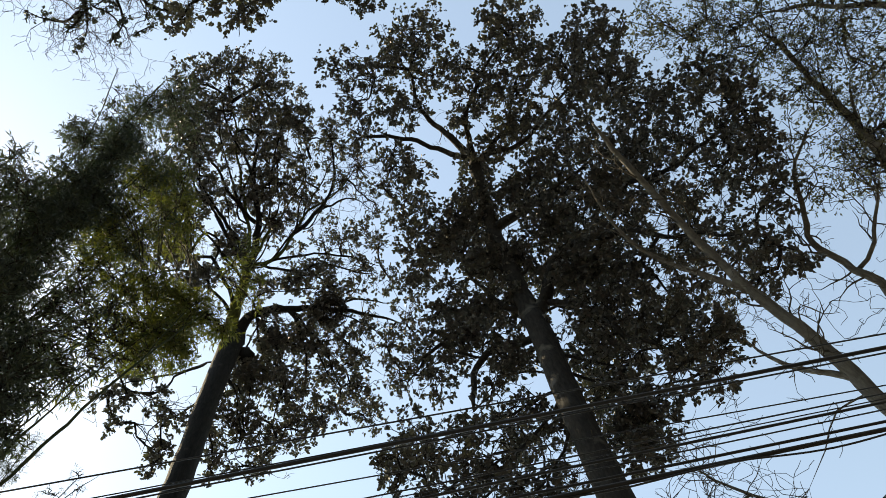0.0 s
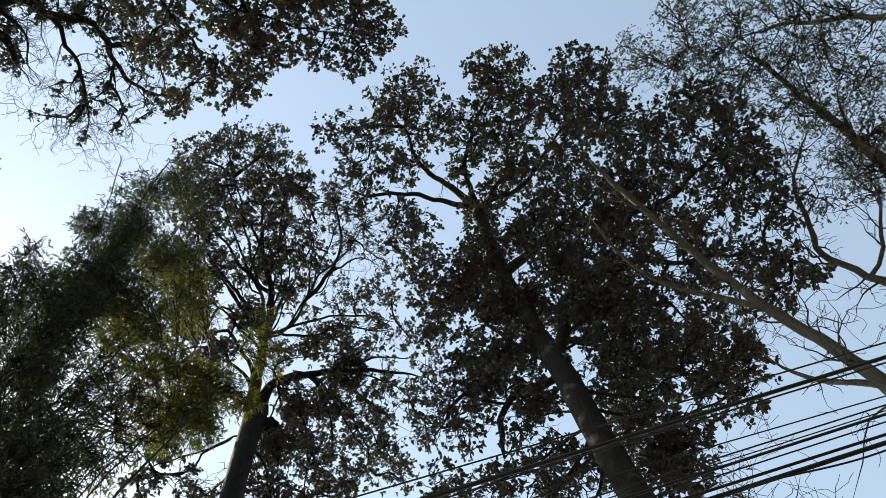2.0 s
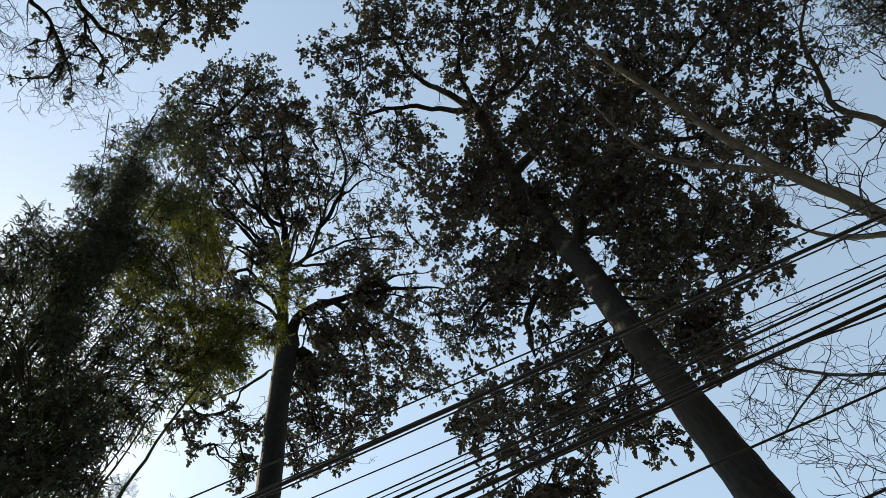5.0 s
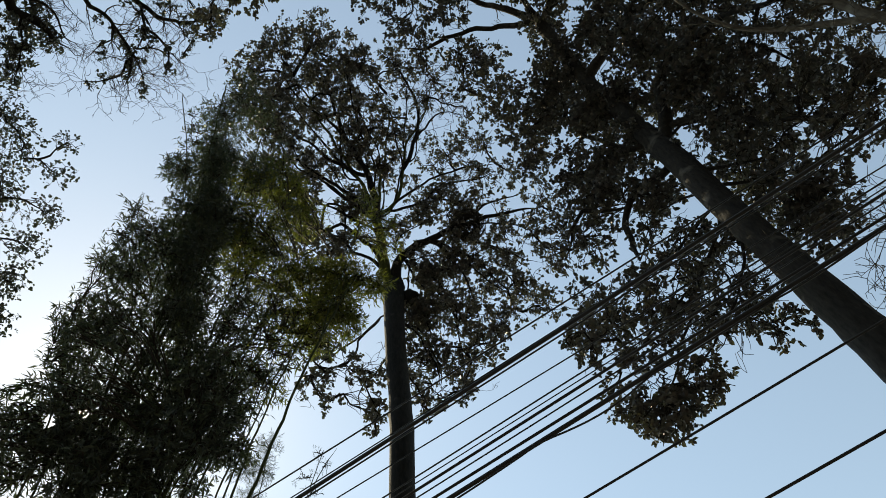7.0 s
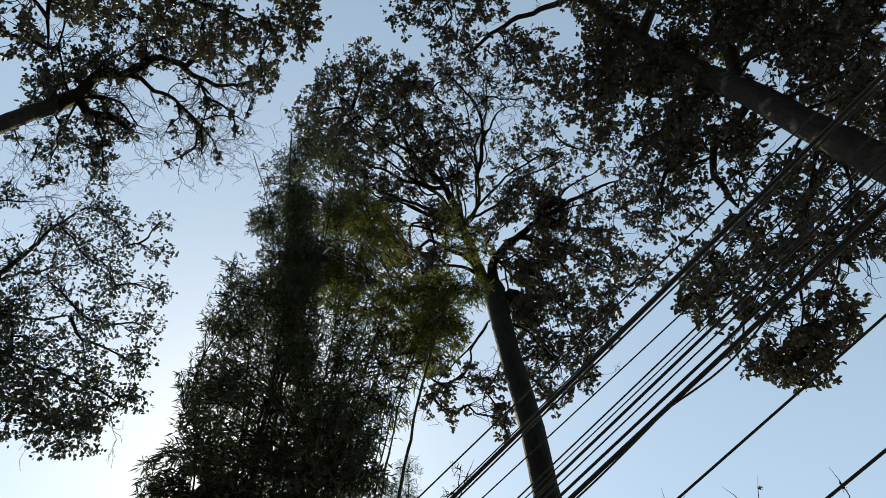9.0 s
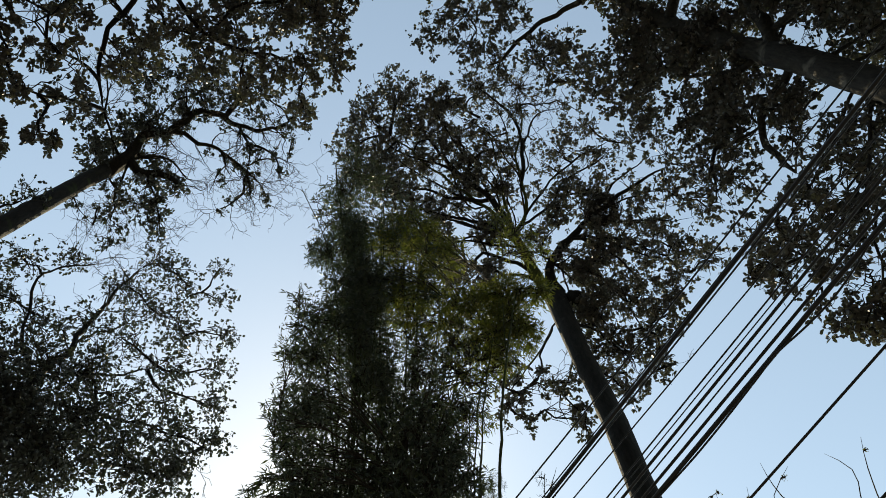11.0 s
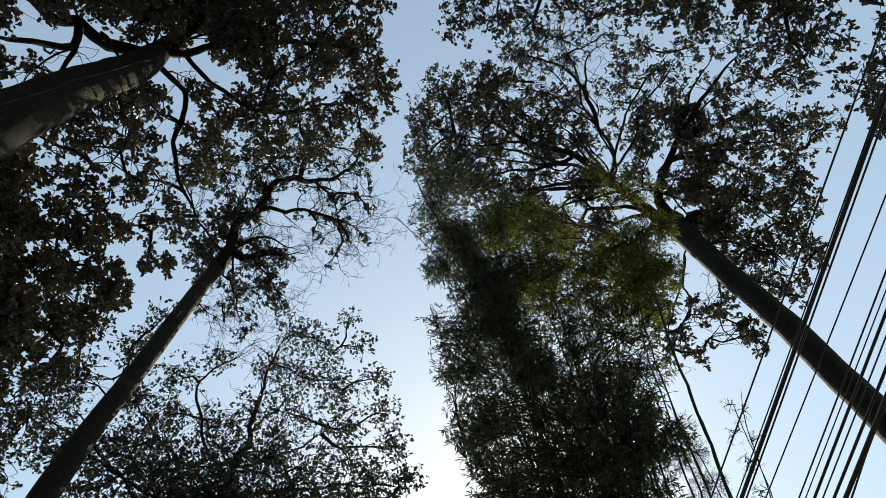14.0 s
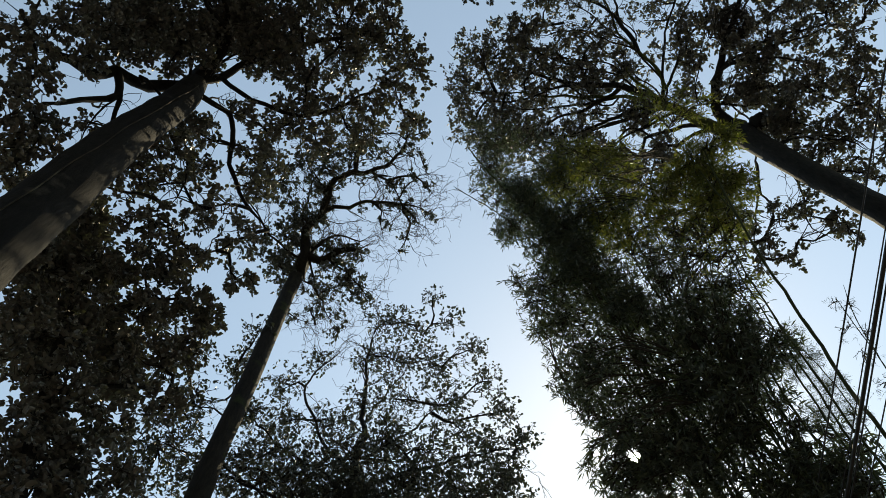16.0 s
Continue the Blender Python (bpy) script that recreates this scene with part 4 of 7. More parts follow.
tree_a.limb([(-4.48, 4.64, 18.17), (-4.9, 3.9, 18.42), (-5.25, 3.3, 18.49)], 0.022, 0.009,
    [(-5.21, 4.33, 17.75, 0.47, 1.91), (-5.16, 4.47, 17.68, 0.41, 2.1), (-4.71, 4.08, 18.45, 0.49, 1.73), (-5.75, 3.61, 17.73, 0.44, 1.58), (-4.59, 3.98, 18.64, 0.51, 1.64), (-5.41, 3.81, 17.96, 0.43, 1.54), (-5.74, 3.7, 17.67, 0.53, 1.92)], 0.26)
tree_a.limb([(-4.33, 5.51, 17.43), (-4.36, 5.34, 17.59), (-3.62, 5.45, 18.06), (-2.67, 5.77, 18.3)], 0.024, 0.009,
    [(-3.09, 5.83, 17.98, 0.43, 1.38), (-2.04, 5.45, 18.95, 0.59, 0.53), (-2.76, 5.62, 18.42, 0.58, 1.07), (-2.66, 5.95, 18.09, 0.41, 1), (-2.73, 4.85, 19.25, 0.45, 0.75), (-3.58, 5.4, 18.14, 0.42, 1.98), (-3.17, 5.16, 18.67, 0.56, 1.44)], 0.26)
tree_a.limb([(-4.47, 5.48, 17.35), (-3.86, 5.95, 17.32), (-3.14, 6.66, 16.92)], 0.021, 0.008,
    [(-2.63, 7.05, 16.66, 0.41, 0.5), (-3.51, 6.49, 16.9, 0.39, 1.33), (-3.01, 6.44, 17.29, 0.49, 1.03), (-3.23, 6.64, 16.9, 0.47, 0.64), (-3.16, 6.14, 17.57, 0.48, 1.32), (-4.24, 5.69, 17.31, 0.48, 2.05), (-2.83, 6.59, 17.2, 0.39, 0.56)], 0.26)
tree_a.limb([(-3.1, 4.42, 19.43), (-3.02, 4.51, 19.41), (-2.51, 4.33, 19.87), (-1.91, 4.27, 20.22)], 0.026, 0.009,
    [(-1.45, 3.82, 20.81, 0.59, 0.45), (-1.9, 3.92, 20.54, 0.62, 0.48), (-1.86, 3.88, 20.6, 0.5, 0.47), (-1.39, 3.59, 21.04, 0.55, 0.45), (-1.26, 4.77, 19.95, 0.57, 0.49), (-1.56, 5.18, 19.43, 0.56, 0.48), (-1.75, 5.01, 19.54, 0.47, 0.49)], 0.26)
tree_a.limb([(-3.55, 3.39, 19.97), (-3.22, 2.61, 20.76), (-2.83, 1.97, 21.43)], 0.024, 0.010,
    [(-2.76, 2.05, 21.44, 0.5, 0.55), (-2.57, 2.14, 21.51, 0.58, 0.54), (-2.35, 1.9, 21.81, 0.55, 0.62), (-3.24, 2.35, 20.9, 0.46, 0.57), (-3.44, 1.8, 21, 0.52, 0.61), (-2.42, 2.3, 21.53, 0.49, 0.54), (-1.84, 2.57, 21.69, 0.48, 0.52)], 0.26)
tree_a.limb([(-5.04, 5.92, 15.96), (-4.75, 6.4, 15.31), (-4.72, 6.71, 14.36)], 0.021, 0.008,
    [(-4.63, 6.34, 15.72, 0.4, 1.54), (-4.61, 6.82, 14.19, 0.36, 0.61), (-4.64, 6.62, 14.88, 0.49, 0.64), (-3.66, 6.82, 16.06, 0.46, 0.73), (-3.75, 6.67, 16.33, 0.47, 0.77), (-4.94, 6.47, 14.65, 0.49, 0.63), (-4.14, 6.35, 16.52, 0.38, 1.66)], 0.26)
tree_a.limb([(-4.16, 3.87, 19.11), (-4.3, 3.0, 19.7), (-4.3, 2.2, 20.1), (-4.2, 1.5, 20.4)], 0.036, 0.013,
    [(-4.26, 0.28, 21.31, 0.52, 0.45), (-3.46, 0.54, 21.46, 0.52, 0.43), (-2.78, 1.06, 21.55, 0.43, 0.43), (-4.44, 1.16, 21.24, 0.58, 0.37), (-3.57, 1.62, 21.38, 0.58, 0.4), (-2.74, 1.9, 21.49, 0.49, 0.46), (-5.08, 1.77, 21.03, 0.52, 0.5), (-4.23, 2.25, 21.19, 0.52, 0.69), (-3.28, 2.61, 21.33, 0.49, 0.47), (-2.56, 2.5, 21.45, 0.4, 0.48), (-5.02, 0.67, 21.12, 0.33, 0.49), (-1.91, 2.84, 21.48, 0.33, 0.47)], 1.0)
tree_a.limb([(-3.7, 5.76, 17.66), (-3.4, 6.4, 17.1), (-3.1, 6.9, 16.4), (-2.9, 7.2, 15.7)], 0.032, 0.011,
    [(-4.06, 6.69, 15.24, 0.4, 0.49), (-3.73, 7.13, 15.12, 0.4, 0.49), (-3.35, 7.28, 15.15, 0.3, 0.45), (-3.84, 6.3, 15.49, 0.33, 0.51), (-4.3, 7.2, 14.91, 0.33, 0.47), (-4.74, 6.44, 15.13, 0.28, 0.47), (-4.7, 7.55, 14.57, 0.23, 0.54)], 1.0)
tree_a.limb([(-3.18, 5.94, 17.8), (-2.7, 6.2, 17.7), (-2.2, 6.5, 17.4), (-1.8, 6.8, 17.0)], 0.027, 0.010,
    [(-2.84, 7.7, 16.65, 0.41, 0.53), (-2.49, 8.15, 16.49, 0.36, 0.53), (-2.49, 7.22, 16.95, 0.41, 0.5), (-3.36, 6.63, 17.03, 0.41, 0.52), (-3.37, 7.2, 16.78, 0.38, 0.52), (-1.56, 6.91, 17.22, 0.36, 0.5), (-2.18, 6.47, 17.32, 0.36, 0.5)], 1.0)
tree_a.limb([(-4.88, 5.7, 15.6), (-4.75, 6.1, 15.3), (-4.7, 6.5, 14.6), (-4.7, 6.8, 13.8)], 0.026, 0.010,
    [(-4.94, 6.36, 13.43, 0.26, 0.66), (-5.62, 5.92, 13.34, 0.21, 0.65), (-5.08, 6.66, 13.21, 0.15, 0.66), (-4.86, 6.02, 13.64, 0.19, 0.57)], 1.0)
tree_a.limb([(-5.28, 5.74, 15.93), (-5.57, 5.38, 14.96), (-5.75, 5.24, 14.19), (-6.00, 4.96, 13.75), (-6.32, 4.90, 13.56)], 0.026, 0.009,
    [(-5.54, 5.52, 13.57, 0.21, 0.57), (-6.21, 5.19, 13.37, 0.15, 0.66), (-5.94, 4.91, 13.63, 0.21, 0.64), (-5.88, 4.51, 13.81, 0.19, 0.7), (-5.41, 5.08, 13.82, 0.21, 0.64)], 1.0)
tree_a.burl((-4.69, 6, 16.43), 0.22)
tree_a.finish()

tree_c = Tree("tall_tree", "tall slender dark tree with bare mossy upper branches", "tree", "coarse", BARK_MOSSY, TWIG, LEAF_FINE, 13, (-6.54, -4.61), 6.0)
tree_c.clump, tree_c.fill, tree_c.crook = 0.16, 0.9, 1.6
tree_c.trunk([(-6.54, -4.61, -0.15), (-6.54, -4.61, 10.55), (-6.54, -4.61, 11.18), (-6.57, -4.57, 12.38), (-6.61, -4.51, 14.92), (-6.65, -4.45, 17.32), (-6.7, -4.37, 19.12)],
    [0.197, 0.176, 0.169, 0.168, 0.166, 0.163, 0.171])
tree_c.limb([(-6.68, -4.4, 18.35), (-6.5, -4.33, 18.45), (-6.29, -4.21, 18.7), (-5.83, -3.99, 19.21), (-5.47, -3.53, 19.76), (-5.17, -3.28, 20.12), (-4.88, -2.66, 20.64), (-4.44, -2.49, 21.04), (-3.98, -2.54, 21.35)], 0.151, 0.044,
    [(-5.79, -3.89, 19.31, 0.49, 0.84), (-5.94, -4.3, 18.95, 0.48, 0.83), (-5.1, -3.63, 19.99, 0.5, 0.84), (-4.65, -3.01, 20.65, 0.47, 0.79), (-4.26, -2.6, 21.13, 0.45, 0.83)], 0.7)
tree_c.limb([(-5.01, -2.9, 20.43), (-5.07, -2.53, 20.54), (-4.99, -1.73, 20.88), (-4.73, -1.25, 21.22), (-4.25, -1.12, 21.64)], 0.076, 0.015,
    [(-4.28, -1.02, 21.63, 0.38, 0.77), (-4.83, -1.31, 21.12, 0.27, 0.82), (-4.74, -1.91, 21.03, 0.34, 0.75)], 0.6)
tree_c.limb([(-5.59, -3.72, 19.56), (-5.65, -3.4, 19.68), (-5.74, -2.68, 19.93), (-5.87, -1.91, 20.09), (-5.96, -1.66, 20.07), (-6.27, -1.03, 19.93)], 0.065, 0.012,
    [(-5.57, -3.45, 19.74, 0.14, 0.41), (-5.85, -2.74, 20.02, 0.14, 0.41), (-5.95, -1.99, 20.01, 0.13, 0.4), (-6.04, -1.83, 20.03, 0.15, 0.4), (-6.28, -1.11, 19.88, 0.13, 0.4)], 1.0)
tree_c.limb([(-5.96, -1.66, 20.07), (-6.48, -1.6, 19.62), (-6.73, -1.76, 19.34), (-6.9, -2.01, 19.11)], 0.036, 0.008,
    [(-6.15, -1.56, 19.94, 0.11, 0.4), (-6.64, -1.81, 19.46, 0.13, 0.4), (-6.92, -1.82, 19.23, 0.16, 0.4)], 1.0)
tree_c.limb([(-5.9, -1.72, 20.11), (-6.22, -1.45, 19.89), (-6.56, -1.2, 19.62)], 0.031, 0.009,
    [(-6.23, -1.51, 19.83, 0.1, 0.4), (-6.29, -1.41, 19.75, 0.14, 0.4)], 1.0)
tree_c.limb([(-5.06, -2.36, 20.61), (-5.2, -2.19, 20.56), (-5.46, -1.88, 20.45), (-5.91, -1.71, 20.1)], 0.050, 0.017,
    [(-5.19, -2.21, 20.5, 0.13, 0.39), (-5.43, -1.95, 20.36, 0.15, 0.4), (-5.48, -1.79, 20.35, 0.14, 0.4)], 1.0)
tree_c.limb([(-5.44, -1.89, 20.47), (-5.38, -1.37, 20.65), (-5.56, -1.09, 20.55), (-5.91, -0.82, 20.28)], 0.036, 0.009,
    [(-5.47, -1.64, 20.53, 0.11, 0.41), (-5.42, -1.34, 20.72, 0.09, 0.43), (-5.74, -1, 20.42, 0.12, 0.43)], 1.0)
tree_c.limb([(-5.82, -1.75, 20.18), (-5.8, -1.71, 20.2), (-5.57, -1.44, 20.47), (-5.45, -1.15, 20.64), (-5.45, -0.76, 20.7)], 0.025, 0.009,
    [(-5.93, -1.84, 20.11, 0.16, 0.4), (-5.69, -1.55, 20.36, 0.11, 0.4), (-5.52, -1.27, 20.44, 0.14, 0.43), (-5.36, -0.95, 20.79, 0.1, 0.43)], 1.0)
tree_c.limb([(-5.77, -2.41, 20.01), (-5.91, -2.27, 19.93), (-6.24, -2.23, 19.66), (-6.61, -2.25, 19.31)], 0.036, 0.008,
    [(-5.79, -2.26, 19.94, 0.15, 0.41), (-6.13, -2.29, 19.71, 0.1, 0.41), (-6.25, -2.11, 19.53, 0.09, 0.4)], 1.0)
tree_c.limb([(-6.13, -4.13, 18.88), (-6.23, -3.97, 18.89), (-6.12, -3.67, 19.15), (-6.16, -3.37, 19.27), (-6.37, -2.89, 19.29), (-6.41, -2.43, 19.43)], 0.048, 0.008,
    [], 1.0)
tree_c.limb([(-6.38, -4.15, 18.66), (-6.51, -3.83, 18.72), (-6.5, -3.42, 18.94), (-6.5, -2.92, 19.16)], 0.111, 0.077,
    [(-6.72, -3.46, 18.72, 0.35, 0.85), (-6.97, -3.14, 18.63, 0.38, 0.79), (-7.1, -3.45, 18.37, 0.38, 0.8), (-6.69, -3.05, 18.93, 0.29, 0.78), (-6.38, -3.4, 19.06, 0.29, 0.81)], 0.9)
tree_c.limb([(-6.32, -4.17, 18.7), (-6.9, -4.04, 18.2), (-7.3, -3.82, 17.55), (-7.61, -3.53, 17.13)], 0.034, 0.008,
    [(-6.79, -3.67, 18.55, 0.44, 0.84), (-6.9, -4.06, 18.18, 0.41, 0.88), (-7.48, -3.52, 17.48, 0.37, 0.76), (-7.66, -3.58, 16.91, 0.33, 0.76)], 0.6)
tree_c.limb([(-6.51, -3.59, 18.85), (-6.93, -3.33, 18.59), (-7.28, -3.03, 18.38), (-7.63, -2.77, 17.89)], 0.030, 0.008,
    [(-7.38, -3.1, 18.2, 0.38, 0.76), (-7.28, -3, 18.39, 0.32, 0.76)], 0.6)
tree_c.limb([(-5.45, -3.46, 19.81), (-5.02, -3.5, 20.12), (-4.62, -3.77, 20.26)], 0.040, 0.012,
    [(-4.73, -3.68, 20.24, 0.43, 0.84), (-4.41, -3.59, 20.52, 0.4, 0.97)], 0.7)
tree_c.limb([(-6.65, -4.45, 17.32), (-6.93, -4.59, 17.33), (-7.19, -4.31, 17.13), (-7.42, -3.91, 17.11)], 0.027, 0.008,
    [(-7.2, -4.06, 17.48, 0.4, 0.9), (-6.5, -4.63, 18.22, 0.38, 0.95), (-7.04, -4.56, 17.1, 0.3, 1.03)], 0.5)
tree_c.limb([(-6.35, -4.25, 18.63), (-6.43, -4.23, 18.71), (-5.92, -4.74, 18.83), (-5.2, -5.15, 19.11), (-4.55, -5.3, 19.44)], 0.047, 0.011,
    [(-4.72, -4.83, 19.67, 0.55, 0.85), (-5.5, -4.3, 19.45, 0.58, 0.78), (-5.75, -5.22, 18.65, 0.57, 0.88), (-6.24, -4.78, 18.54, 0.54, 0.96), (-4.61, -4.43, 20.01, 0.49, 0.8)], 0.75)
tree_c.limb([(-6.66, -4.43, 18.0), (-6.45, -4.2, 18.55), (-6.2, -3.9, 18.9), (-6.05, -3.6, 19.2)], 0.051, 0.012,
    [(-6.39, -4.29, 19.25, 0.6, 0.88), (-6.7, -3.59, 19.3, 0.52, 0.88), (-6.7, -3, 19.4, 0.35, 0.87), (-5.93, -4.64, 19.32, 0.6, 0.88), (-5.7, -4.07, 19.53, 0.52, 0.88), (-6.61, -4.85, 19.03, 0.58, 0.95), (-7.43, -3.42, 19.05, 0.37, 0.88), (-7.45, -4.05, 18.9, 0.43, 0.88), (-7.89, -3.04, 18.92, 0.29, 0.86), (-7.25, -4.89, 18.77, 0.4, 0.95)], 1.0)
tree_c.limb([(-5.83, -3.99, 19.21), (-5.6, -4.1, 19.6), (-5.2, -3.9, 19.95), (-4.7, -3.4, 20.4)], 0.043, 0.011,
    [(-5.35, -3.55, 19.96, 0.44, 0.68), (-5.13, -4.37, 19.84, 0.49, 0.69), (-4.88, -3.12, 20.16, 0.46, 0.68), (-4.42, -2.54, 20.36, 0.46, 0.71), (-4.2, -3.13, 20.32, 0.46, 0.71), (-4.14, -1.91, 20.5, 0.41, 0.66), (-4.46, -3.73, 20.15, 0.49, 0.66), (-4.37, -4.26, 20.05, 0.49, 0.75), (-4.45, -1.27, 20.48, 0.29, 0.69), (-4.02, -0.8, 20.6, 0.29, 0.69), (-4.66, -2.07, 20.36, 0.26, 0.66)], 1.0)
tree_c.limb([(-5.2, -2.19, 20.56), (-5.3, -1.9, 20.6), (-5.5, -1.6, 20.5)], 0.025, 0.007,
    [(-5.73, -0.93, 20.37, 0.18, 0.57), (-6.53, -1.03, 20.11, 0.15, 0.54), (-5.51, -1.91, 20.36, 0.21, 0.54), (-4.89, -0.98, 20.6, 0.21, 0.57), (-6.06, -1.5, 20.24, 0.15, 0.54), (-5.24, -2.61, 20.36, 0.23, 0.55), (-4.53, -0.7, 20.7, 0.21, 0.57)], 1.0)
tree_c.finish()

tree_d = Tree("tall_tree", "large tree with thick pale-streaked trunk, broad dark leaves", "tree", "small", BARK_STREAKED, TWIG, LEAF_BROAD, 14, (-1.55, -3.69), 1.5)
tree_d.fill, tree_d.clump = 1.0, 0.14
tree_d.trunk([(-1.55, -3.69, -0.15), (-1.55, -3.69, 7.48), (-1.51, -3.7, 8.37), (-1.44, -3.73, 9.87), (-1.39, -3.75, 12.82), (-1.3, -3.78, 13.7), (-1.1, -3.7, 14.3)],
    [0.300, 0.268, 0.263, 0.242, 0.215, 0.16, 0.07])
tree_d.limb([(-1.39, -3.78, 13.30), (-1.23, -4.15, 13.06), (-1.04, -4.41, 12.71), (-0.86, -4.45, 12.46), (-0.78, -4.62, 12.07), (-0.58, -4.76, 11.72), (-0.43, -4.83, 11.46), (-0.20, -4.83, 11.33), (0.11, -4.81, 11.23)], 0.105, 0.035,
    [(-0.14, -4.59, 10.49, 0.4, 0.76), (-0.58, -4.57, 10.48, 0.35, 1.15), (-0.12, -4.48, 11.43, 0.43, 1.05), (-0.29, -4.34, 12.17, 0.46, 1.75), (-0.46, -4.17, 12.81, 0.46, 2.51), (-0.43, -3.87, 13.44, 0.48, 3.02), (-0.62, -4.42, 11.68, 0.28, 1.58), (-0.67, -4.57, 9.91, 0.25, 0.92)], 1.0)
tree_d.limb([(-0.92, -4.42, 12.44), (-1.08, -4.44, 12.06), (-1.08, -4.55, 11.64), (-1.01, -4.67, 11.24), (-0.94, -4.86, 10.75)], 0.062, 0.024,
    [(-1.04, -4.51, 9.99, 0.27, 1.09), (-1.12, -4.52, 9.44, 0.21, 1.17), (-0.86, -4.54, 9.59, 0.23, 1)], 1.0)
tree_d.limb([(-1.01, -4.42, 12.19), (-1.28, -4.45, 11.88), (-1.47, -4.47, 11.50), (-1.61, -4.50, 11.13)], 0.046, 0.014,
    [], 1.0)
tree_d.limb([(-1.12, -4.48, 12.05), (-1.27, -4.60, 11.68), (-1.41, -4.68, 11.31), (-1.56, -4.67, 11.05)], 0.016, 0.008,
    [], 1.0)
tree_d.limb([(-1.32, -3.64, 13.65), (-1.07, -3.40, 13.83), (-0.81, -3.21, 14.03), (-0.38, -3.15, 14.07), (0.11, -3.11, 14.03)], 0.060, 0.030,
    [], 1.0)
tree_d.limb([(-0.84, -3.23, 14.01), (-0.57, -3.28, 13.90), (-0.33, -3.33, 13.78), (0.11, -3.36, 13.72)], 0.055, 0.028,
    [], 1.0)
tree_d.limb([(-1.41, -3.83, 13.24), (-0.99, -3.39, 13.9), (-0.5, -3.35, 14.04), (0.1, -3.41, 13.98)], 0.080, 0.032,
    [(-0.63, -3.72, 13.59, 0.44, 3.02), (-0.59, -3.31, 14.08, 0.46, 3.02), (-0.41, -3.05, 14.39, 0.42, 3.02), (-0.12, -4.08, 13.14, 0.47, 2.25), (0.26, -3.37, 14.01, 0.65, 1), (0.27, -2.65, 14.78, 0.79, 1), (0.53, -3.91, 13.31, 0.73, 1), (0.48, -4.29, 12.2, 0.67, 1)], 1.1)
tree_d.limb([(-1.37, -3.73, 13.38), (-1.27, -3.07, 14.15), (-1.26, -2.25, 14.94), (-1.35, -1.24, 15.66), (-1.5, -0.56, 15.85)], 0.068, 0.022,
    [(-0.72, -2.89, 14.51, 0.62, 1.46), (-0.7, -2.31, 15.08, 0.65, 1.46), (-0.96, -1.65, 15.58, 0.67, 0.68), (-1.46, -1.16, 15.63, 0.5, 0.59), (-1.77, -0.61, 15.61, 0.43, 0.56), (-2.17, -0.39, 15.29, 0.3, 0.65), (-1.6, -1.67, 15.21, 0.53, 0.71), (-1.87, -2.27, 14.59, 0.4, 1.61), (-1.28, -2.76, 14.46, 0.51, 1.46), (-0.97, -0.86, 16.13, 0.47, 0.53), (-0.17, -1.85, 15.58, 0.71, 1)], 1.15)
tree_d.limb([(-1.31, -3.44, 13.73), (-2.01, -2.87, 13.96), (-2.3, -2.25, 14.29), (-2.26, -1.5, 14.82), (-2.13, -0.59, 15.29)], 0.044, 0.017,
    [(-2.19, -2.57, 14.11, 0.46, 1.61), (-2.32, -1.89, 14.53, 0.51, 0.89), (-2.47, -1.35, 14.71, 0.47, 0.72), (-2.5, -0.86, 14.87, 0.46, 0.69), (-2.88, -0.65, 14.55, 0.29, 0.79), (-2.81, -1.6, 14.27, 0.4, 0.81), (-2.68, -2.3, 13.93, 0.39, 1.01), (-2.39, -2.93, 13.64, 0.38, 1.49), (-1.95, -3.25, 13.62, 0.28, 1.91)], 0.95)
tree_d.limb([(-1.41, -3.83, 13.24), (-1.47, -3.78, 13.28), (-1.8, -3.45, 13.49), (-2.59, -3.41, 12.69), (-3.07, -3.18, 12.13), (-3.37, -2.96, 11.85)], 0.061, 0.017,
    [(-1.94, -3.76, 12.83, 0.36, 1.31), (-1.84, -3.97, 12.24, 0.35, 1.07), (-2.3, -3.81, 11.98, 0.4, 0.78), (-2.57, -3.25, 13.16, 0.37, 0.96), (-2.81, -3.55, 11.6, 0.39, 0.89), (-2.9, -3.16, 12.68, 0.36, 0.83), (-3.22, -3.26, 11.21, 0.37, 0.86), (-3.07, -3.5, 10.55, 0.32, 1.11), (-3.49, -3.09, 10.42, 0.27, 1.04), (-2.22, -4.02, 11.05, 0.37, 0.7), (-2.65, -3.81, 10.62, 0.36, 0.98), (-1.91, -4.16, 11.12, 0.3, 0.84)], 0.9)
tree_d.limb([(-2.24, -2.38, 14.22), (-2.02, -2.32, 14.25), (-1.81, -2.26, 14.34), (-1.36, -1.69, 15.08), (-0.66, -1.16, 15.85), (0.19, -0.63, 16.46)], 0.029, 0.015,
    [(0.08, -0.88, 16.26, 0.58, 0.6), (0.4, -0.32, 16.63, 0.51, 0.79), (0.8, -0.58, 16.25, 0.5, 0.89), (-0.05, -0.11, 16.83, 0.39, 0.71), (-0.54, -0.53, 16.32, 0.45, 0.51), (-0.62, -1.24, 15.8, 0.56, 0.61), (-1.34, -1.21, 15.42, 0.5, 0.6), (-1.84, -0.48, 15.33, 0.38, 0.58), (-1.29, -0.73, 15.71, 0.41, 0.53), (-2.09, -1, 14.93, 0.42, 0.63), (0.62, -1.07, 16.01, 0.57, 0.74), (-0.01, -1.59, 15.65, 0.68, 1), (-1.53, -1.56, 15.06, 0.47, 0.69)], 1.0)
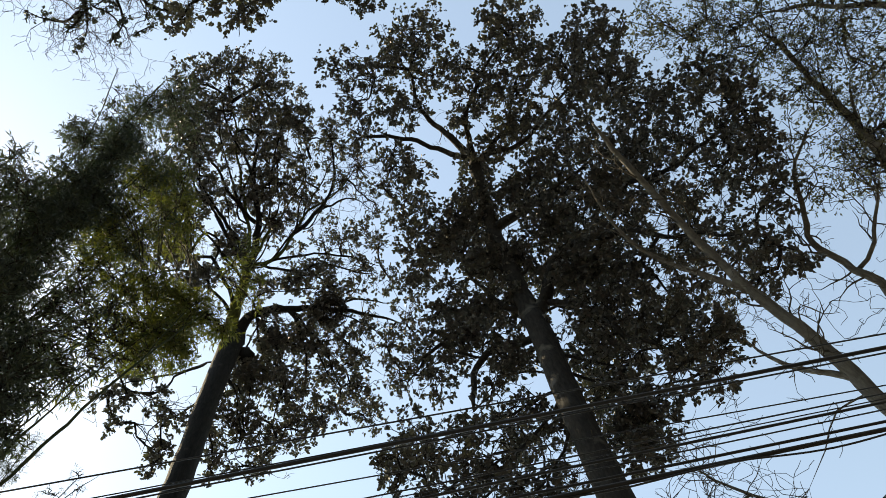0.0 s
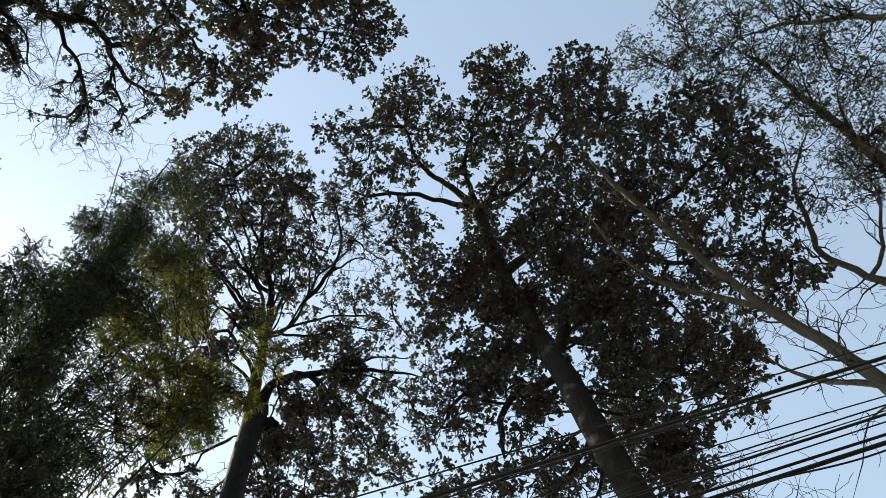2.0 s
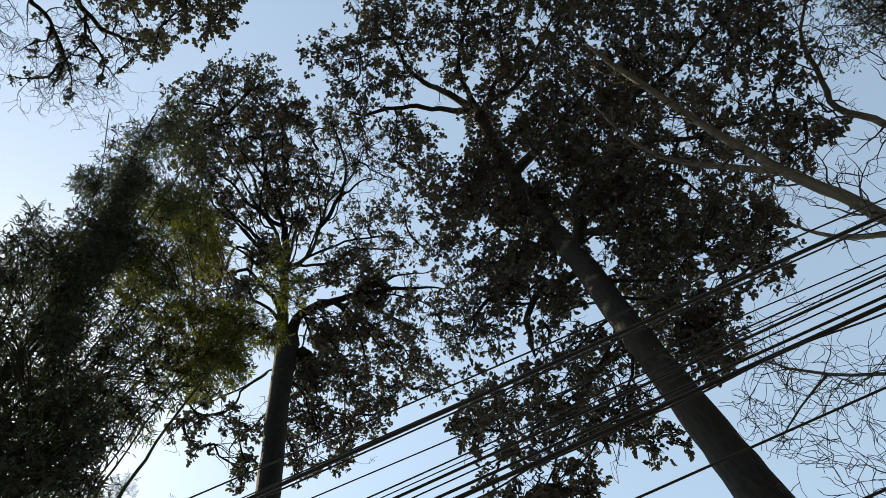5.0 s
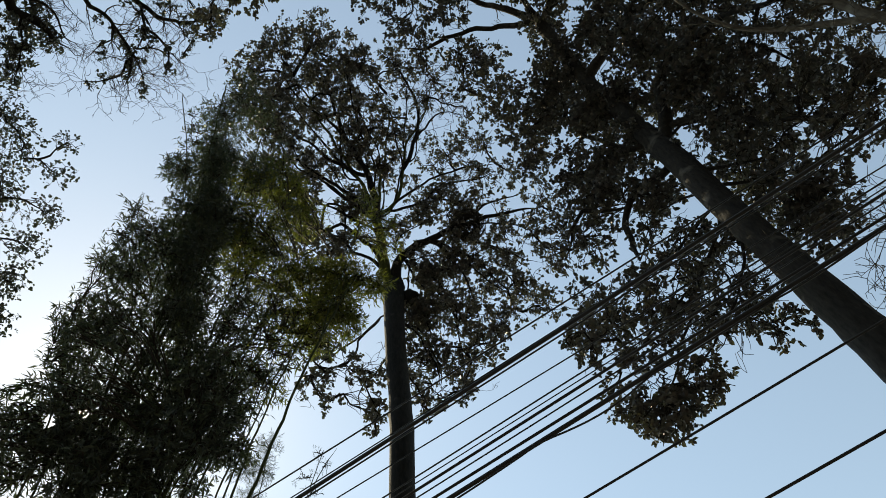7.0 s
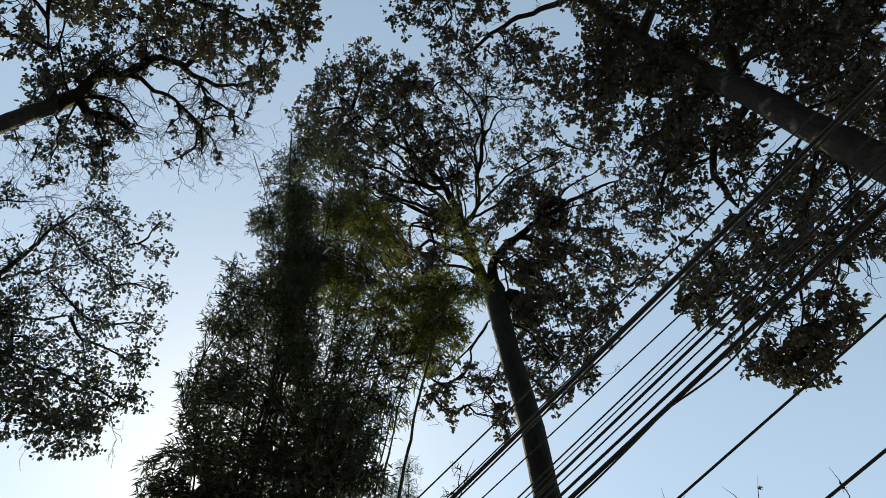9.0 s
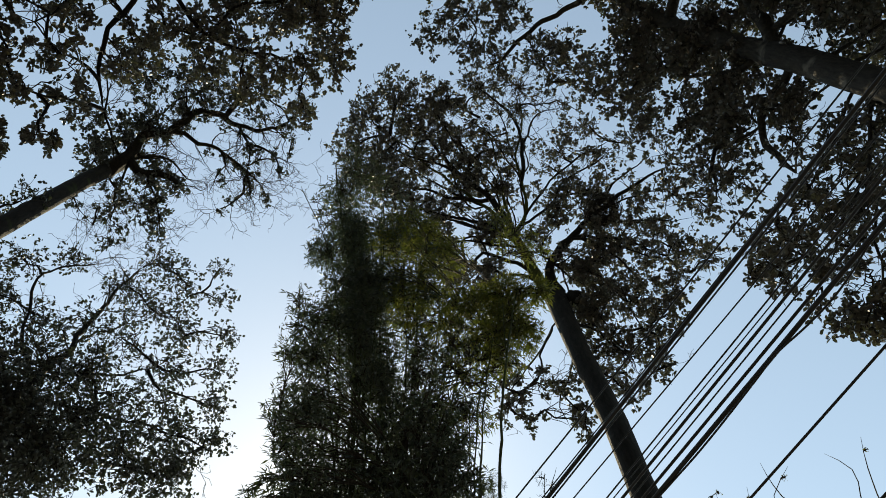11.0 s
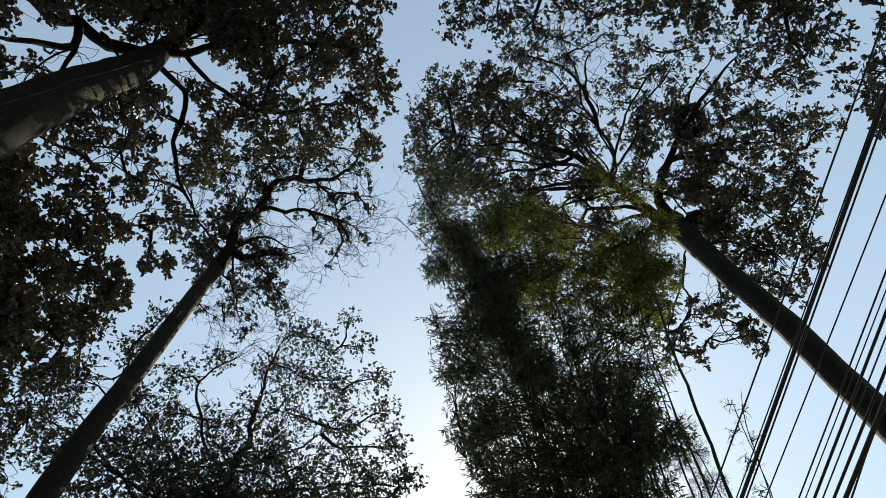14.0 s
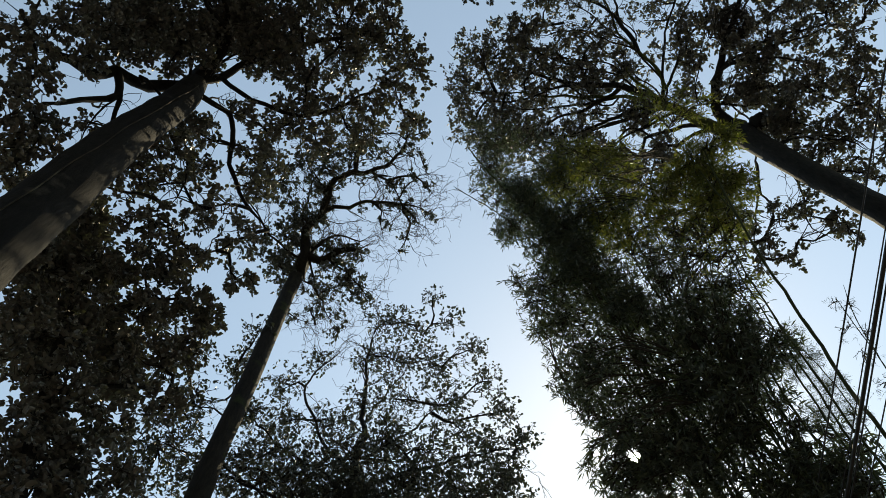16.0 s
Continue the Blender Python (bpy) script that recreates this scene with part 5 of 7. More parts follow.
tree_d.limb([(-1.09, -4.16, 12.46), (-0.98, -4.18, 12.53), (-1.58, -3.99, 12.57), (-2.19, -3.82, 12.17), (-2.51, -3.85, 11.11)], 0.032, 0.011,
    [(-1.65, -4.23, 11.35, 0.31, 0.92), (-1.98, -4.05, 11.6, 0.33, 0.87), (-2.41, -3.67, 12.25, 0.33, 0.81), (-1.94, -4.22, 10.31, 0.28, 0.8), (-2.46, -3.96, 10.2, 0.29, 1.15), (-1.71, -3.9, 12.7, 0.26, 1.56), (-2.83, -2.98, 13.23, 0.31, 0.81)], 0.85)
tree_d.limb([(-1.44, -3.73, 10.08), (-1.54, -4.04, 10.04), (-1.65, -4.35, 10.08), (-1.39, -4.43, 9.92), (-1.24, -4.47, 9.6), (-1.21, -4.56, 9.33)], 0.021, 0.009,
    [(-1.26, -4.46, 9.57, 0.29, 1.24), (-1.42, -4.56, 9.22, 0.27, 1.48), (-1.22, -4.47, 10.28, 0.2, 0.94), (-1.26, -4.41, 10.9, 0.14, 0.92)], 1.2)
tree_d.limb([(-1.41, -3.83, 13.24), (-1.04, -3.74, 13.48), (-0.61, -3.78, 13.52), (-0.26, -3.89, 13.42)], 0.028, 0.012,
    [(-0.34, -4.12, 13.01, 0.45, 3.02), (-0.63, -3.72, 13.59, 0.46, 3.02), (-0.69, -3.26, 14.12, 0.48, 3.02), (-0.94, -3.97, 13.22, 0.29, 3.02), (-0.65, -4.23, 12.54, 0.28, 2.51), (-0.18, -3.87, 13.45, 0.46, 2.25)], 1.3)
tree_d.limb([(-1.42, -3.77, 13.31), (-1.15, -3.42, 13.82), (-1.02, -3.02, 14.28), (-0.86, -2.68, 14.68)], 0.028, 0.013,
    [(-1.15, -2.89, 14.38, 0.44, 1.46), (-1.13, -3.52, 13.71, 0.3, 3.02), (-0.68, -3.03, 14.37, 0.49, 2.42), (-1.02, -2.46, 14.85, 0.5, 1.46), (-1.46, -2.46, 14.66, 0.38, 1.32)], 1.2)
tree_d.vine([(-1.55, -3.69, -0.15), (-1.55, -3.69, 7.48), (-1.51, -3.7, 8.37), (-1.44, -3.73, 9.87), (-1.39, -3.75, 12.82)], [0.300, 0.268, 0.263, 0.242, 0.219], (-0.5, 1.3), 0.009)
tree_d.finish()

tree_h = Tree("leafy_tree", "dense dark leafy tree standing behind the thick trunk", "tree", "medium", BARK_DARK, TWIG, LEAF_BROAD, 15, (-3.87, -4.48), 0)
tree_h.clump, tree_h.fill = 0.14, 1.35
tree_h.trunk([(-3.87, -4.48, -0.15), (-3.87, -4.48, 3.57), (-3.87, -4.48, 7.13)], [0.150, 0.120, 0.100])
tree_h.limb([(-3.87, -4.48, 7.13), (-3.66, -4.64, 8.04), (-3.38, -4.68, 8.88), (-3.05, -4.68, 9.58), (-2.72, -4.65, 10.13)], 0.100, 0.031,
    [(-2.57, -4.95, 9.59, 0.55, 1.8), (-2.77, -4.64, 10.07, 0.49, 1.85), (-3.1, -4.85, 8.95, 0.59, 1.8), (-3.32, -4.54, 9.48, 0.47, 1.74), (-2.35, -4.67, 10.51, 0.39, 1.41), (-2.22, -5.03, 9.79, 0.41, 1.8)], 3.4800000000000004)
tree_h.limb([(-3.66, -4.64, 8.04), (-3.75, -4.44, 8.71), (-3.96, -4.15, 9.05), (-4.15, -3.89, 9.26)], 0.043, 0.015,
    [(-3.59, -4.61, 8.53, 0.5, 1.8), (-3.8, -4.29, 9.08, 0.38, 0.54), (-3.93, -3.98, 9.56, 0.37, 0.47), (-4.25, -3.86, 9.05, 0.31, 0.37), (-4.06, -4.22, 8.47, 0.34, 0.37)], 2.61)
tree_h.limb([(-3.38, -4.68, 8.88), (-3.29, -4.47, 9.68), (-3.46, -4.06, 10.29), (-3.75, -3.65, 10.55)], 0.040, 0.013,
    [(-3.09, -4.27, 10.44, 0.45, 1.39), (-3.5, -4.18, 9.97, 0.4, 1.24), (-3.63, -3.85, 10.39, 0.39, 1.11), (-3.92, -3.58, 10.36, 0.29, 1.09), (-4.04, -3.71, 9.91, 0.3, 0.77), (-3.64, -4.3, 9.43, 0.32, 1.14), (-3.24, -4.01, 10.84, 0.32, 1.15)], 2.175)
tree_h.limb([(-3.82, -4.54, 7.38), (-4.05, -4.33, 7.77), (-4.28, -4.08, 8.06)], 0.036, 0.014,
    [(-3.71, -4.63, 7.75, 0.47, 0.5), (-4.08, -4.3, 7.8, 0.4, 0.5), (-3.9, -4.46, 7.16, 0.4, 0.5), (-4.35, -4.01, 7.96, 0.29, 0.59), (-4.19, -4.2, 7.35, 0.41, 1), (-3.81, -4.51, 8.12, 0.36, 0.76)], 2.175)
tree_h.limb([(-3.76, -4.56, 7.59), (-4, -4.79, 7.63), (-3.79, -4.94, 8.54), (-3.51, -4.99, 9.38), (-3.18, -4.98, 10.08), (-2.85, -4.95, 10.63)], 0.055, 0.031,
    [(-2.91, -5.41, 10.41, 0.58, 1.8), (-2.99, -6, 11.24, 0.61, 1.8), (-3.11, -5.06, 10.92, 0.51, 1.85), (-3.24, -5.6, 11.77, 0.53, 1.84), (-3.52, -5.31, 9.74, 0.62, 1.8), (-3.65, -5.95, 10.53, 0.65, 1.8), (-3.72, -4.95, 10.3, 0.49, 1.62), (-3.92, -5.52, 11.11, 0.51, 1.8), (-2.62, -5.09, 11.38, 0.41, 1.42), (-2.73, -5.59, 12.24, 0.43, 1.38), (-2.5, -5.52, 10.63, 0.43, 1.8), (-2.58, -6.08, 11.46, 0.45, 1.8)], 3.4800000000000004)
tree_h.limb([(-3.8, -4.93, 8.48), (-3.9, -4.91, 8.52), (-3.99, -4.72, 9.19), (-4.2, -4.42, 9.53), (-4.39, -4.16, 9.73)], 0.024, 0.015,
    [(-4.25, -4.7, 9.88, 0.39, 0.5), (-4.54, -5.25, 10.67, 0.41, 0.59)], 3.4800000000000004)
tree_h.limb([(-3.53, -4.99, 9.32), (-3.6, -4.95, 9.37), (-3.51, -4.74, 10.17), (-3.68, -4.32, 10.78), (-3.97, -3.91, 11.04)], 0.022, 0.013,
    [(-4.05, -4.71, 10.25, 0.34, 1.08), (-4.33, -5.23, 11.06, 0.35, 1.21)], 3.4800000000000004)
tree_h.finish()

tree_e = Tree("leafy_tree", "airy small-leaved tree standing against the bright sky", "tree", "fine", BARK_DARK, TWIG, LEAF_FINE, 16, (-8.29, -3.06), 2.5)
tree_e.fill = 0.72
tree_e.trunk([(-8.29, -3.06, -0.15), (-8.29, -3.06, 5.51), (-8.29, -3.06, 11.03)], [0.145, 0.116, 0.097])
tree_e.limb([(-8.29, -3.06, 11.03), (-8.33, -3, 12.38), (-8.54, -2.98, 14.32), (-8.48, -3.01, 15.9), (-8.25, -2.86, 17.74)], 0.097, 0.020,
    [(-8.04, -2.54, 17.8, 0.55, 0.67), (-8.23, -2.01, 17.8, 0.52, 0.68), (-8.55, -1.69, 17.76, 0.37, 0.68), (-8.57, -2.36, 16.78, 0.62, 0.63), (-8.4, -2.97, 16.71, 0.47, 0.65), (-8.52, -3.03, 15.1, 0.57, 0.56)], 1.05)
tree_e.limb([(-8.41, -2.99, 13.07), (-8.45, -2.99, 13.15), (-8.68, -2.43, 13.8), (-8.84, -1.9, 14.59), (-8.89, -1.55, 15.16)], 0.043, 0.014,
    [(-8.74, -1.61, 16.78, 0.56, 0.62), (-8.84, -1.32, 16.34, 0.49, 0.62), (-8.96, -1.05, 15.26, 0.39, 0.69), (-8.71, -2.36, 15.37, 0.64, 0.54), (-8.9, -1.49, 15.16, 0.6, 0.54), (-8.96, -0.93, 13.99, 0.46, 0.84)], 1.1375)
tree_e.limb([(-8.3, -2.98, 12.2), (-8.67, -2.08, 12.85), (-8.91, -0.96, 13.31), (-8.94, 0.08, 13.21)], 0.037, 0.013,
    [(-8.66, -2.53, 13.79, 0.59, 0.63), (-8.84, -1.69, 13.6, 0.58, 0.68), (-8.86, -0.98, 12.93, 0.56, 0.7), (-8.95, -0.53, 13.41, 0.42, 0.97), (-8.83, -0.3, 12.47, 0.35, 1.67), (-8.58, -2.06, 12.28, 0.53, 1.01), (-8.74, -0.54, 11.92, 0.57, 1.82), (-8.69, -1.31, 11.78, 0.56, 0.98)], 1.4000000000000001)
tree_e.limb([(-8.37, -2.97, 12.58), (-8.22, -3.78, 14.12), (-8.04, -4.14, 15.38), (-8.12, -3.58, 16.97)], 0.037, 0.016,
    [(-8.35, -3.49, 14.21, 0.6, 0.71), (-8.16, -3.61, 12.8, 0.6, 0.96), (-8.4, -2.82, 12.41, 0.59, 0.88), (-7.81, -4.56, 15.38, 0.5, 0.88), (-8, -4.01, 16.43, 0.41, 0.75), (-7.92, -4.37, 14.07, 0.44, 1.31)], 0.9625000000000001)
tree_e.limb([(-8.25, -3, 12), (-8.09, -3.81, 12.93), (-7.72, -4.68, 13.7), (-7.45, -5.17, 14.81)], 0.030, 0.014,
    [(-7.82, -4.38, 13.07, 0.56, 1.07), (-7.53, -5, 13.91, 0.41, 1.13), (-7.29, -5.32, 15.71, 0.45, 0.87), (-7.48, -4.72, 12.26, 0.53, 1.45), (-7.86, -3.97, 11.8, 0.56, 1.1), (-7.5, -4.69, 11.31, 0.55, 1.29), (-8.11, -3.45, 11.68, 0.56, 1.1)], 1.05)
tree_e.limb([(-8.27, -3.03, 11.75), (-7.78, -4.13, 11.76), (-7.15, -5.16, 12.11), (-6.66, -5.82, 12.28)], 0.036, 0.012,
    [(-6.79, -5.71, 12.41, 0.54, 0.67), (-6.68, -5.77, 11.56, 0.51, 0.62), (-6.97, -5.74, 13.69, 0.43, 0.52), (-7.07, -5.28, 11.63, 0.51, 0.79), (-6.68, -5.8, 10.67, 0.53, 0.59), (-6.37, -6.07, 11.95, 0.41, 0.59)], 1.4000000000000001)
tree_e.limb([(-8.54, -2.98, 14.32), (-8.64, -2.59, 15.55), (-8.66, -2.12, 16.58)], 0.021, 0.012,
    [(-8.32, -0.98, 17.8, 0.37, 0.77), (-8.76, -0.59, 16.94, 0.42, 0.82), (-8.91, -0.38, 15.74, 0.42, 0.9), (-8.96, -0.18, 14.59, 0.4, 1.22), (-8.91, 0.07, 13.52, 0.35, 1.38), (-7.62, -1.28, 17.8, 0.3, 0.7)], 1.05)
tree_e.limb([(-7.92, -3.82, 11.76), (-7.86, -3.77, 11.91), (-8.09, -3.53, 12.66), (-8.36, -3, 13.09), (-8.62, -2.23, 13.22)], 0.020, 0.010,
    [(-8.09, -3.25, 11.95, 0.63, 0.94), (-8.38, -2.94, 13.05, 0.64, 0.84), (-7.82, -3.99, 12.42, 0.55, 1.01), (-8.58, -2.04, 12.56, 0.58, 0.89), (-8.34, -2.66, 11.6, 0.62, 1.3), (-8.01, -3.61, 11.01, 0.6, 1.3), (-8.59, -2.51, 13.8, 0.52, 0.61), (-8.69, -1.42, 12.43, 0.48, 0.78)], 1.4000000000000001)
tree_e.limb([(-8.29, -3.06, 11.03), (-8.16, -3.26, 10.79), (-8.26, -2.96, 11.27), (-8.42, -2.44, 11.49), (-8.55, -1.91, 11.54)], 0.019, 0.009,
    [(-8.38, -2.58, 11.4, 0.65, 1.3), (-8.25, -3.03, 10.84, 0.63, 1.3), (-8.54, -2.01, 11.42, 0.58, 1.3), (-8.19, -3.06, 11.71, 0.52, 1.16), (-8.13, -3.31, 10.38, 0.58, 0.85), (-8.53, -2.14, 10.92, 0.65, 1.3), (-8.36, -2.71, 10.46, 0.64, 1.3)], 1.75)
tree_e.limb([(-8.29, -3.06, 10.6), (-7.7, -3.9, 11.2), (-7.1, -4.7, 11.8), (-6.6, -5.2, 12.2)], 0.034, 0.012,
    [(-5.67, -6.14, 14.45, 0.42, 0.62), (-6.16, -5.65, 14.56, 0.43, 0.57), (-6.2, -6.1, 13.72, 0.41, 0.37), (-6.65, -5.59, 13.75, 0.42, 0.37), (-6.82, -5.09, 14.51, 0.42, 0.57), (-6.74, -6.18, 13.11, 0.4, 0.37), (-7.49, -4.8, 14.04, 0.41, 0.57), (-6.46, -4.66, 15.25, 0.39, 0.67), (-7.18, -5.7, 13.14, 0.38, 0.62), (-5.72, -5.5, 15.14, 0.36, 0.67)], 1.0)
tree_e.finish()

tree_k = Tree("thin_crowned_tree", "thin-crowned tree with small sparse dry brownish leaves", "tree", "dry", BARK_PALE, TWIG, LEAF_DRY, 17, (6.34, 4.98), 6.0)
tree_k.fill = 1.0
tree_k.trunk([(6.34, 4.98, -0.15), (6.34, 4.98, 5.08), (6.34, 4.98, 10.15)], [0.155, 0.120, 0.092])
tree_k.limb([(6.34, 4.98, 10.15), (6.52, 4.03, 11.69), (6.48, 3.52, 12.42), (6.41, 3.03, 13.07), (6.21, 2.37, 13.69), (6.02, 2.04, 13.94)], 0.092, 0.022,
    [(5.83, 2.81, 13.85, 0.57, 0.94), (6.26, 2.47, 13.63, 0.56, 1.1), (6.55, 2.55, 13.18, 0.55, 1.11), (6.25, 3.26, 13.16, 0.53, 1.11), (5.79, 2.15, 14.1, 0.57, 1.13), (5.49, 1.88, 14.41, 0.46, 1.32), (5.2, 2.17, 14.55, 0.53, 1.17), (4.75, 1.75, 15, 0.54, 1.48), (5.55, 2.55, 14.16, 0.36, 0.94)], 0.798)
tree_k.limb([(6.45, 4.37, 11.14), (6.90, 3.48, 11.04), (7.42, 2.37, 11.26), (7.15, 2.13, 12.29), (6.86, 2.02, 13.00), (6.21, 1.93, 13.91)], 0.075, 0.026,
    [(6.79, 2.53, 12.7, 0.54, 1.08), (6.81, 3.09, 12.17, 0.51, 1.21), (6.44, 3.44, 12.61, 0.52, 1.33), (6.74, 1.92, 13.2, 0.58, 1.1), (6.25, 1.57, 13.86, 0.59, 1.19), (7.1, 1.97, 12.4, 0.56, 1.06), (5.64, 1.18, 14.43, 0.6, 1.39), (7.1, 2.83, 11.71, 0.54, 1)], 0.8400000000000001)
tree_k.limb([(6.44, 4.44, 11.03), (6.43, 4.53, 11.03), (6.46, 4.1, 11.72), (6.61, 3.38, 12.32), (6.7, 3, 12.51)], 0.051, 0.017,
    [(6.51, 3.82, 11.99, 0.5, 1.43), (6.33, 4.31, 11.69, 0.39, 1.62), (6.25, 4.11, 12.18, 0.44, 1.55), (6.75, 3.67, 11.59, 0.54, 1)], 0.63)
tree_k.finish()

tree_g2 = Tree("bare_tree", "slender pale tree, nearly leafless, with curved branches", "tree", "dry", BARK_PALE, TWIG_PALE, LEAF_DRY, 18, (5.21, 5.35), 4)
tree_g2.trunk([(5.21, 5.35, -0.15), (5.21, 5.35, 4.65), (5.21, 5.35, 9.31)], [0.101, 0.081, 0.067])
tree_g2.limb([(5.21, 5.35, 9.31), (5.24, 5.11, 10.02), (5.17, 5, 10.45), (5.06, 4.71, 11.23), (5.2, 4.33, 11.58), (5.37, 3.86, 11.9), (5.71, 3.37, 11.85)], 0.067, 0.019,
    [(5.55, 3.58, 11.91, 0.39, 1.22), (5.36, 4.13, 11.58, 0.35, 1.47), (5.45, 4.25, 11.22, 0.34, 1.76)], 0.25)
tree_g2.limb([(5.17, 5.02, 10.4), (5.46, 4.68, 10.42), (5.7, 4.27, 10.64), (5.9, 3.89, 10.78)], 0.036, 0.015,
    [(5.76, 4.15, 10.71, 0.35, 1.71)], 0.08)
tree_g2.finish()

tree_g = Tree("bare_tree", "leafless pale-barked tree leaning behind the cables", "tree", "dry", BARK_PALE, TWIG_PALE, LEAF_DRY, 19, (3.96, 5.28), 3.2)
tree_g.trunk([(3.96, 5.28, -0.15), (3.96, 5.28, 5.5), (3.95, 5.27, 7.0), (3.93, 5.24, 7.7)],
    [0.172, 0.150, 0.125, 0.095])
tree_g.limb([(3.96, 5.28, 7.20), (3.91, 5.22, 7.75), (3.88, 5.06, 8.66), (3.82, 4.93, 9.38), (3.68, 4.75, 10.13), (3.59, 4.52, 10.76), (3.44, 4.19, 11.44), (3.26, 3.69, 12.12), (3.07, 3.22, 12.73), (2.91, 2.71, 13.28)], 0.098, 0.036,
    [], 0, kink=0.3)
tree_g.limb([(3.67, 4.75, 10.17), (3.36, 4.64, 10.84), (3.04, 4.54, 11.36), (2.72, 4.26, 11.93), (2.58, 3.83, 12.51), (2.53, 3.45, 12.93)], 0.052, 0.014,
    [], 0, kink=0.3)
tree_g.limb([(3.89, 5.11, 8.31), (3.74, 5.17, 8.67), (3.55, 5.22, 9.03), (3.37, 5.19, 9.56), (3.30, 5.10, 9.94)], 0.044, 0.012,
    [], 0, kink=0.3)
tree_g.limb([(3.78, 5.03, 9.17), (3.96, 4.77, 9.54), (4.06, 4.79, 9.24), (4.17, 4.73, 9.09)], 0.011, 0.006,
    [], 0, kink=0.3)
tree_g.limb([(3.86, 5.16, 8.15), (3.8, 5.21, 8.18), (3.56, 5.37, 8.26), (3.24, 5.59, 8.01), (2.89, 5.79, 7.79)], 0.015, 0.005,
    [], 0, kink=0.3)
tree_g.limb([(3.82, 5.09, 8.82), (3.97, 4.87, 9.23), (3.8, 4.87, 9.64), (3.58, 4.98, 9.8)], 0.009, 0.004,
    [], 0, kink=0.3)
tree_g.limb([(3.96, 5.28, 7.29), (3.58, 5.57, 7.25), (3.2, 5.86, 7.32), (2.78, 6.05, 7.93), (2.5, 6.13, 8.31), (2.27, 6.15, 8.73), (2.11, 6.14, 9.01), (1.92, 6.18, 9.11)], 0.031, 0.009,
    [], 1.0, kink=0.3)
tree_g.limb([(2.47, 6.14, 8.33), (2.2, 6.25, 8.3), (1.92, 6.35, 8.23), (1.76, 6.4, 8.17), (1.56, 6.47, 8.08)], 0.017, 0.005,
    [], 1.0, kink=0.3)
tree_g.limb([(2.49, 6.14, 8.29), (2.45, 6.14, 8.35), (2.65, 6.04, 8.47), (2.81, 5.94, 8.61)], 0.006, 0.006,
    [], 1.0, kink=0.3)
tree_g.limb([(2.11, 6.24, 8.55), (2.29, 6.14, 8.7), (2.12, 6.25, 8.46), (1.95, 6.34, 8.24)], 0.006, 0.006,
    [], 1.0, kink=0.3)
tree_g.limb([(2.29, 6.14, 8.7), (2.21, 6.15, 8.81), (2.39, 6.04, 8.97), (2.5, 5.94, 9.2)], 0.006, 0.006,
    [], 1.0, kink=0.3)
tree_g.limb([(2.48, 6.15, 8.25), (2.2, 6.25, 8.3), (2.11, 6.24, 8.55), (1.98, 6.26, 8.64)], 0.005, 0.006,
    [], 1.0, kink=0.3)
tree_g.limb([(2.6, 6.13, 7.97), (2.49, 6.14, 8.29), (2.43, 6.2, 7.96), (2.19, 6.3, 7.87)], 0.006, 0.005,
    [], 1.0, kink=0.3)
tree_g.limb([(2.89, 5.79, 7.79), (2.78, 6.05, 7.93), (2.6, 6.13, 7.97), (2.4, 6.22, 7.84)], 0.005, 0.005,
    [], 1.0, kink=0.3)
tree_g.limb([(3.96, 5.28, 6.14), (3.18, 5.72, 6.22), (2.4, 6.16, 6.51), (2.17, 6.31, 7), (2.1, 6.34, 7.25), (2.09, 6.35, 7.45)], 0.013, 0.005,
    [], 1.0, kink=0.3)
tree_g.limb([(2.4, 6.16, 6.51), (2.16, 6.19, 6.26), (1.82, 6.37, 6.59), (1.67, 6.43, 6.74), (1.61, 6.47, 6.96)], 0.009, 0.005,
    [], 1.0, kink=0.3)
tree_g.limb([(2.25, 6.13, 8.84), (2.11, 6.14, 9.01), (1.96, 6.19, 8.99), (1.78, 6.27, 8.88)], 0.005, 0.006,
    [], 1.0, kink=0.3)
tree_g.finish()

tree_f = Tree("bamboo_clump", "dense clump of tall green bamboo with arching plumes", "bamboo", "bamboo", CULM, TWIG, LEAF_BAMBOO, 20, (-5.05, 1.69), 0)
tree_f.fill = 0.66
tree_f.limb([(-5.05, 1.69, -0.1), (-5.05, 1.69, 3.78), (-5.05, 1.69, 6.87), (-4.99, 1.68, 8.09), (-5.02, 1.61, 9.82), (-4.9, 1.35, 12), (-4.8, 0.86, 14.73), (-4.26, 0.21, 17.6)], 0.015, 0.015,
    [(-4.49, 0.69, 16.7, 0.49, 0.76), (-3.99, 0.38, 17.6, 0.37, 0.84), (-4.25, 1.03, 17.41, 0.49, 0.78), (-4.79, 0.94, 14.74, 0.5, 1.53), (-4.88, 1, 12.98, 0.46, 1.74), (-4.45, 0.53, 17.01, 0.36, 0.76), (-4.2, 0.65, 17.42, 0.36, 0.78), (-4.98, 0.5, 17.81, 0.52, 0.75), (-4.21, 0.62, 18.78, 0.39, 0.79), (-4.66, 0.97, 18.7, 0.51, 0.78), (-4.9, 1.07, 15.64, 0.53, 1.28), (-5.52, 1.38, 14.11, 0.49, 2.88)], 0.99, name="culm", kink=0.3)
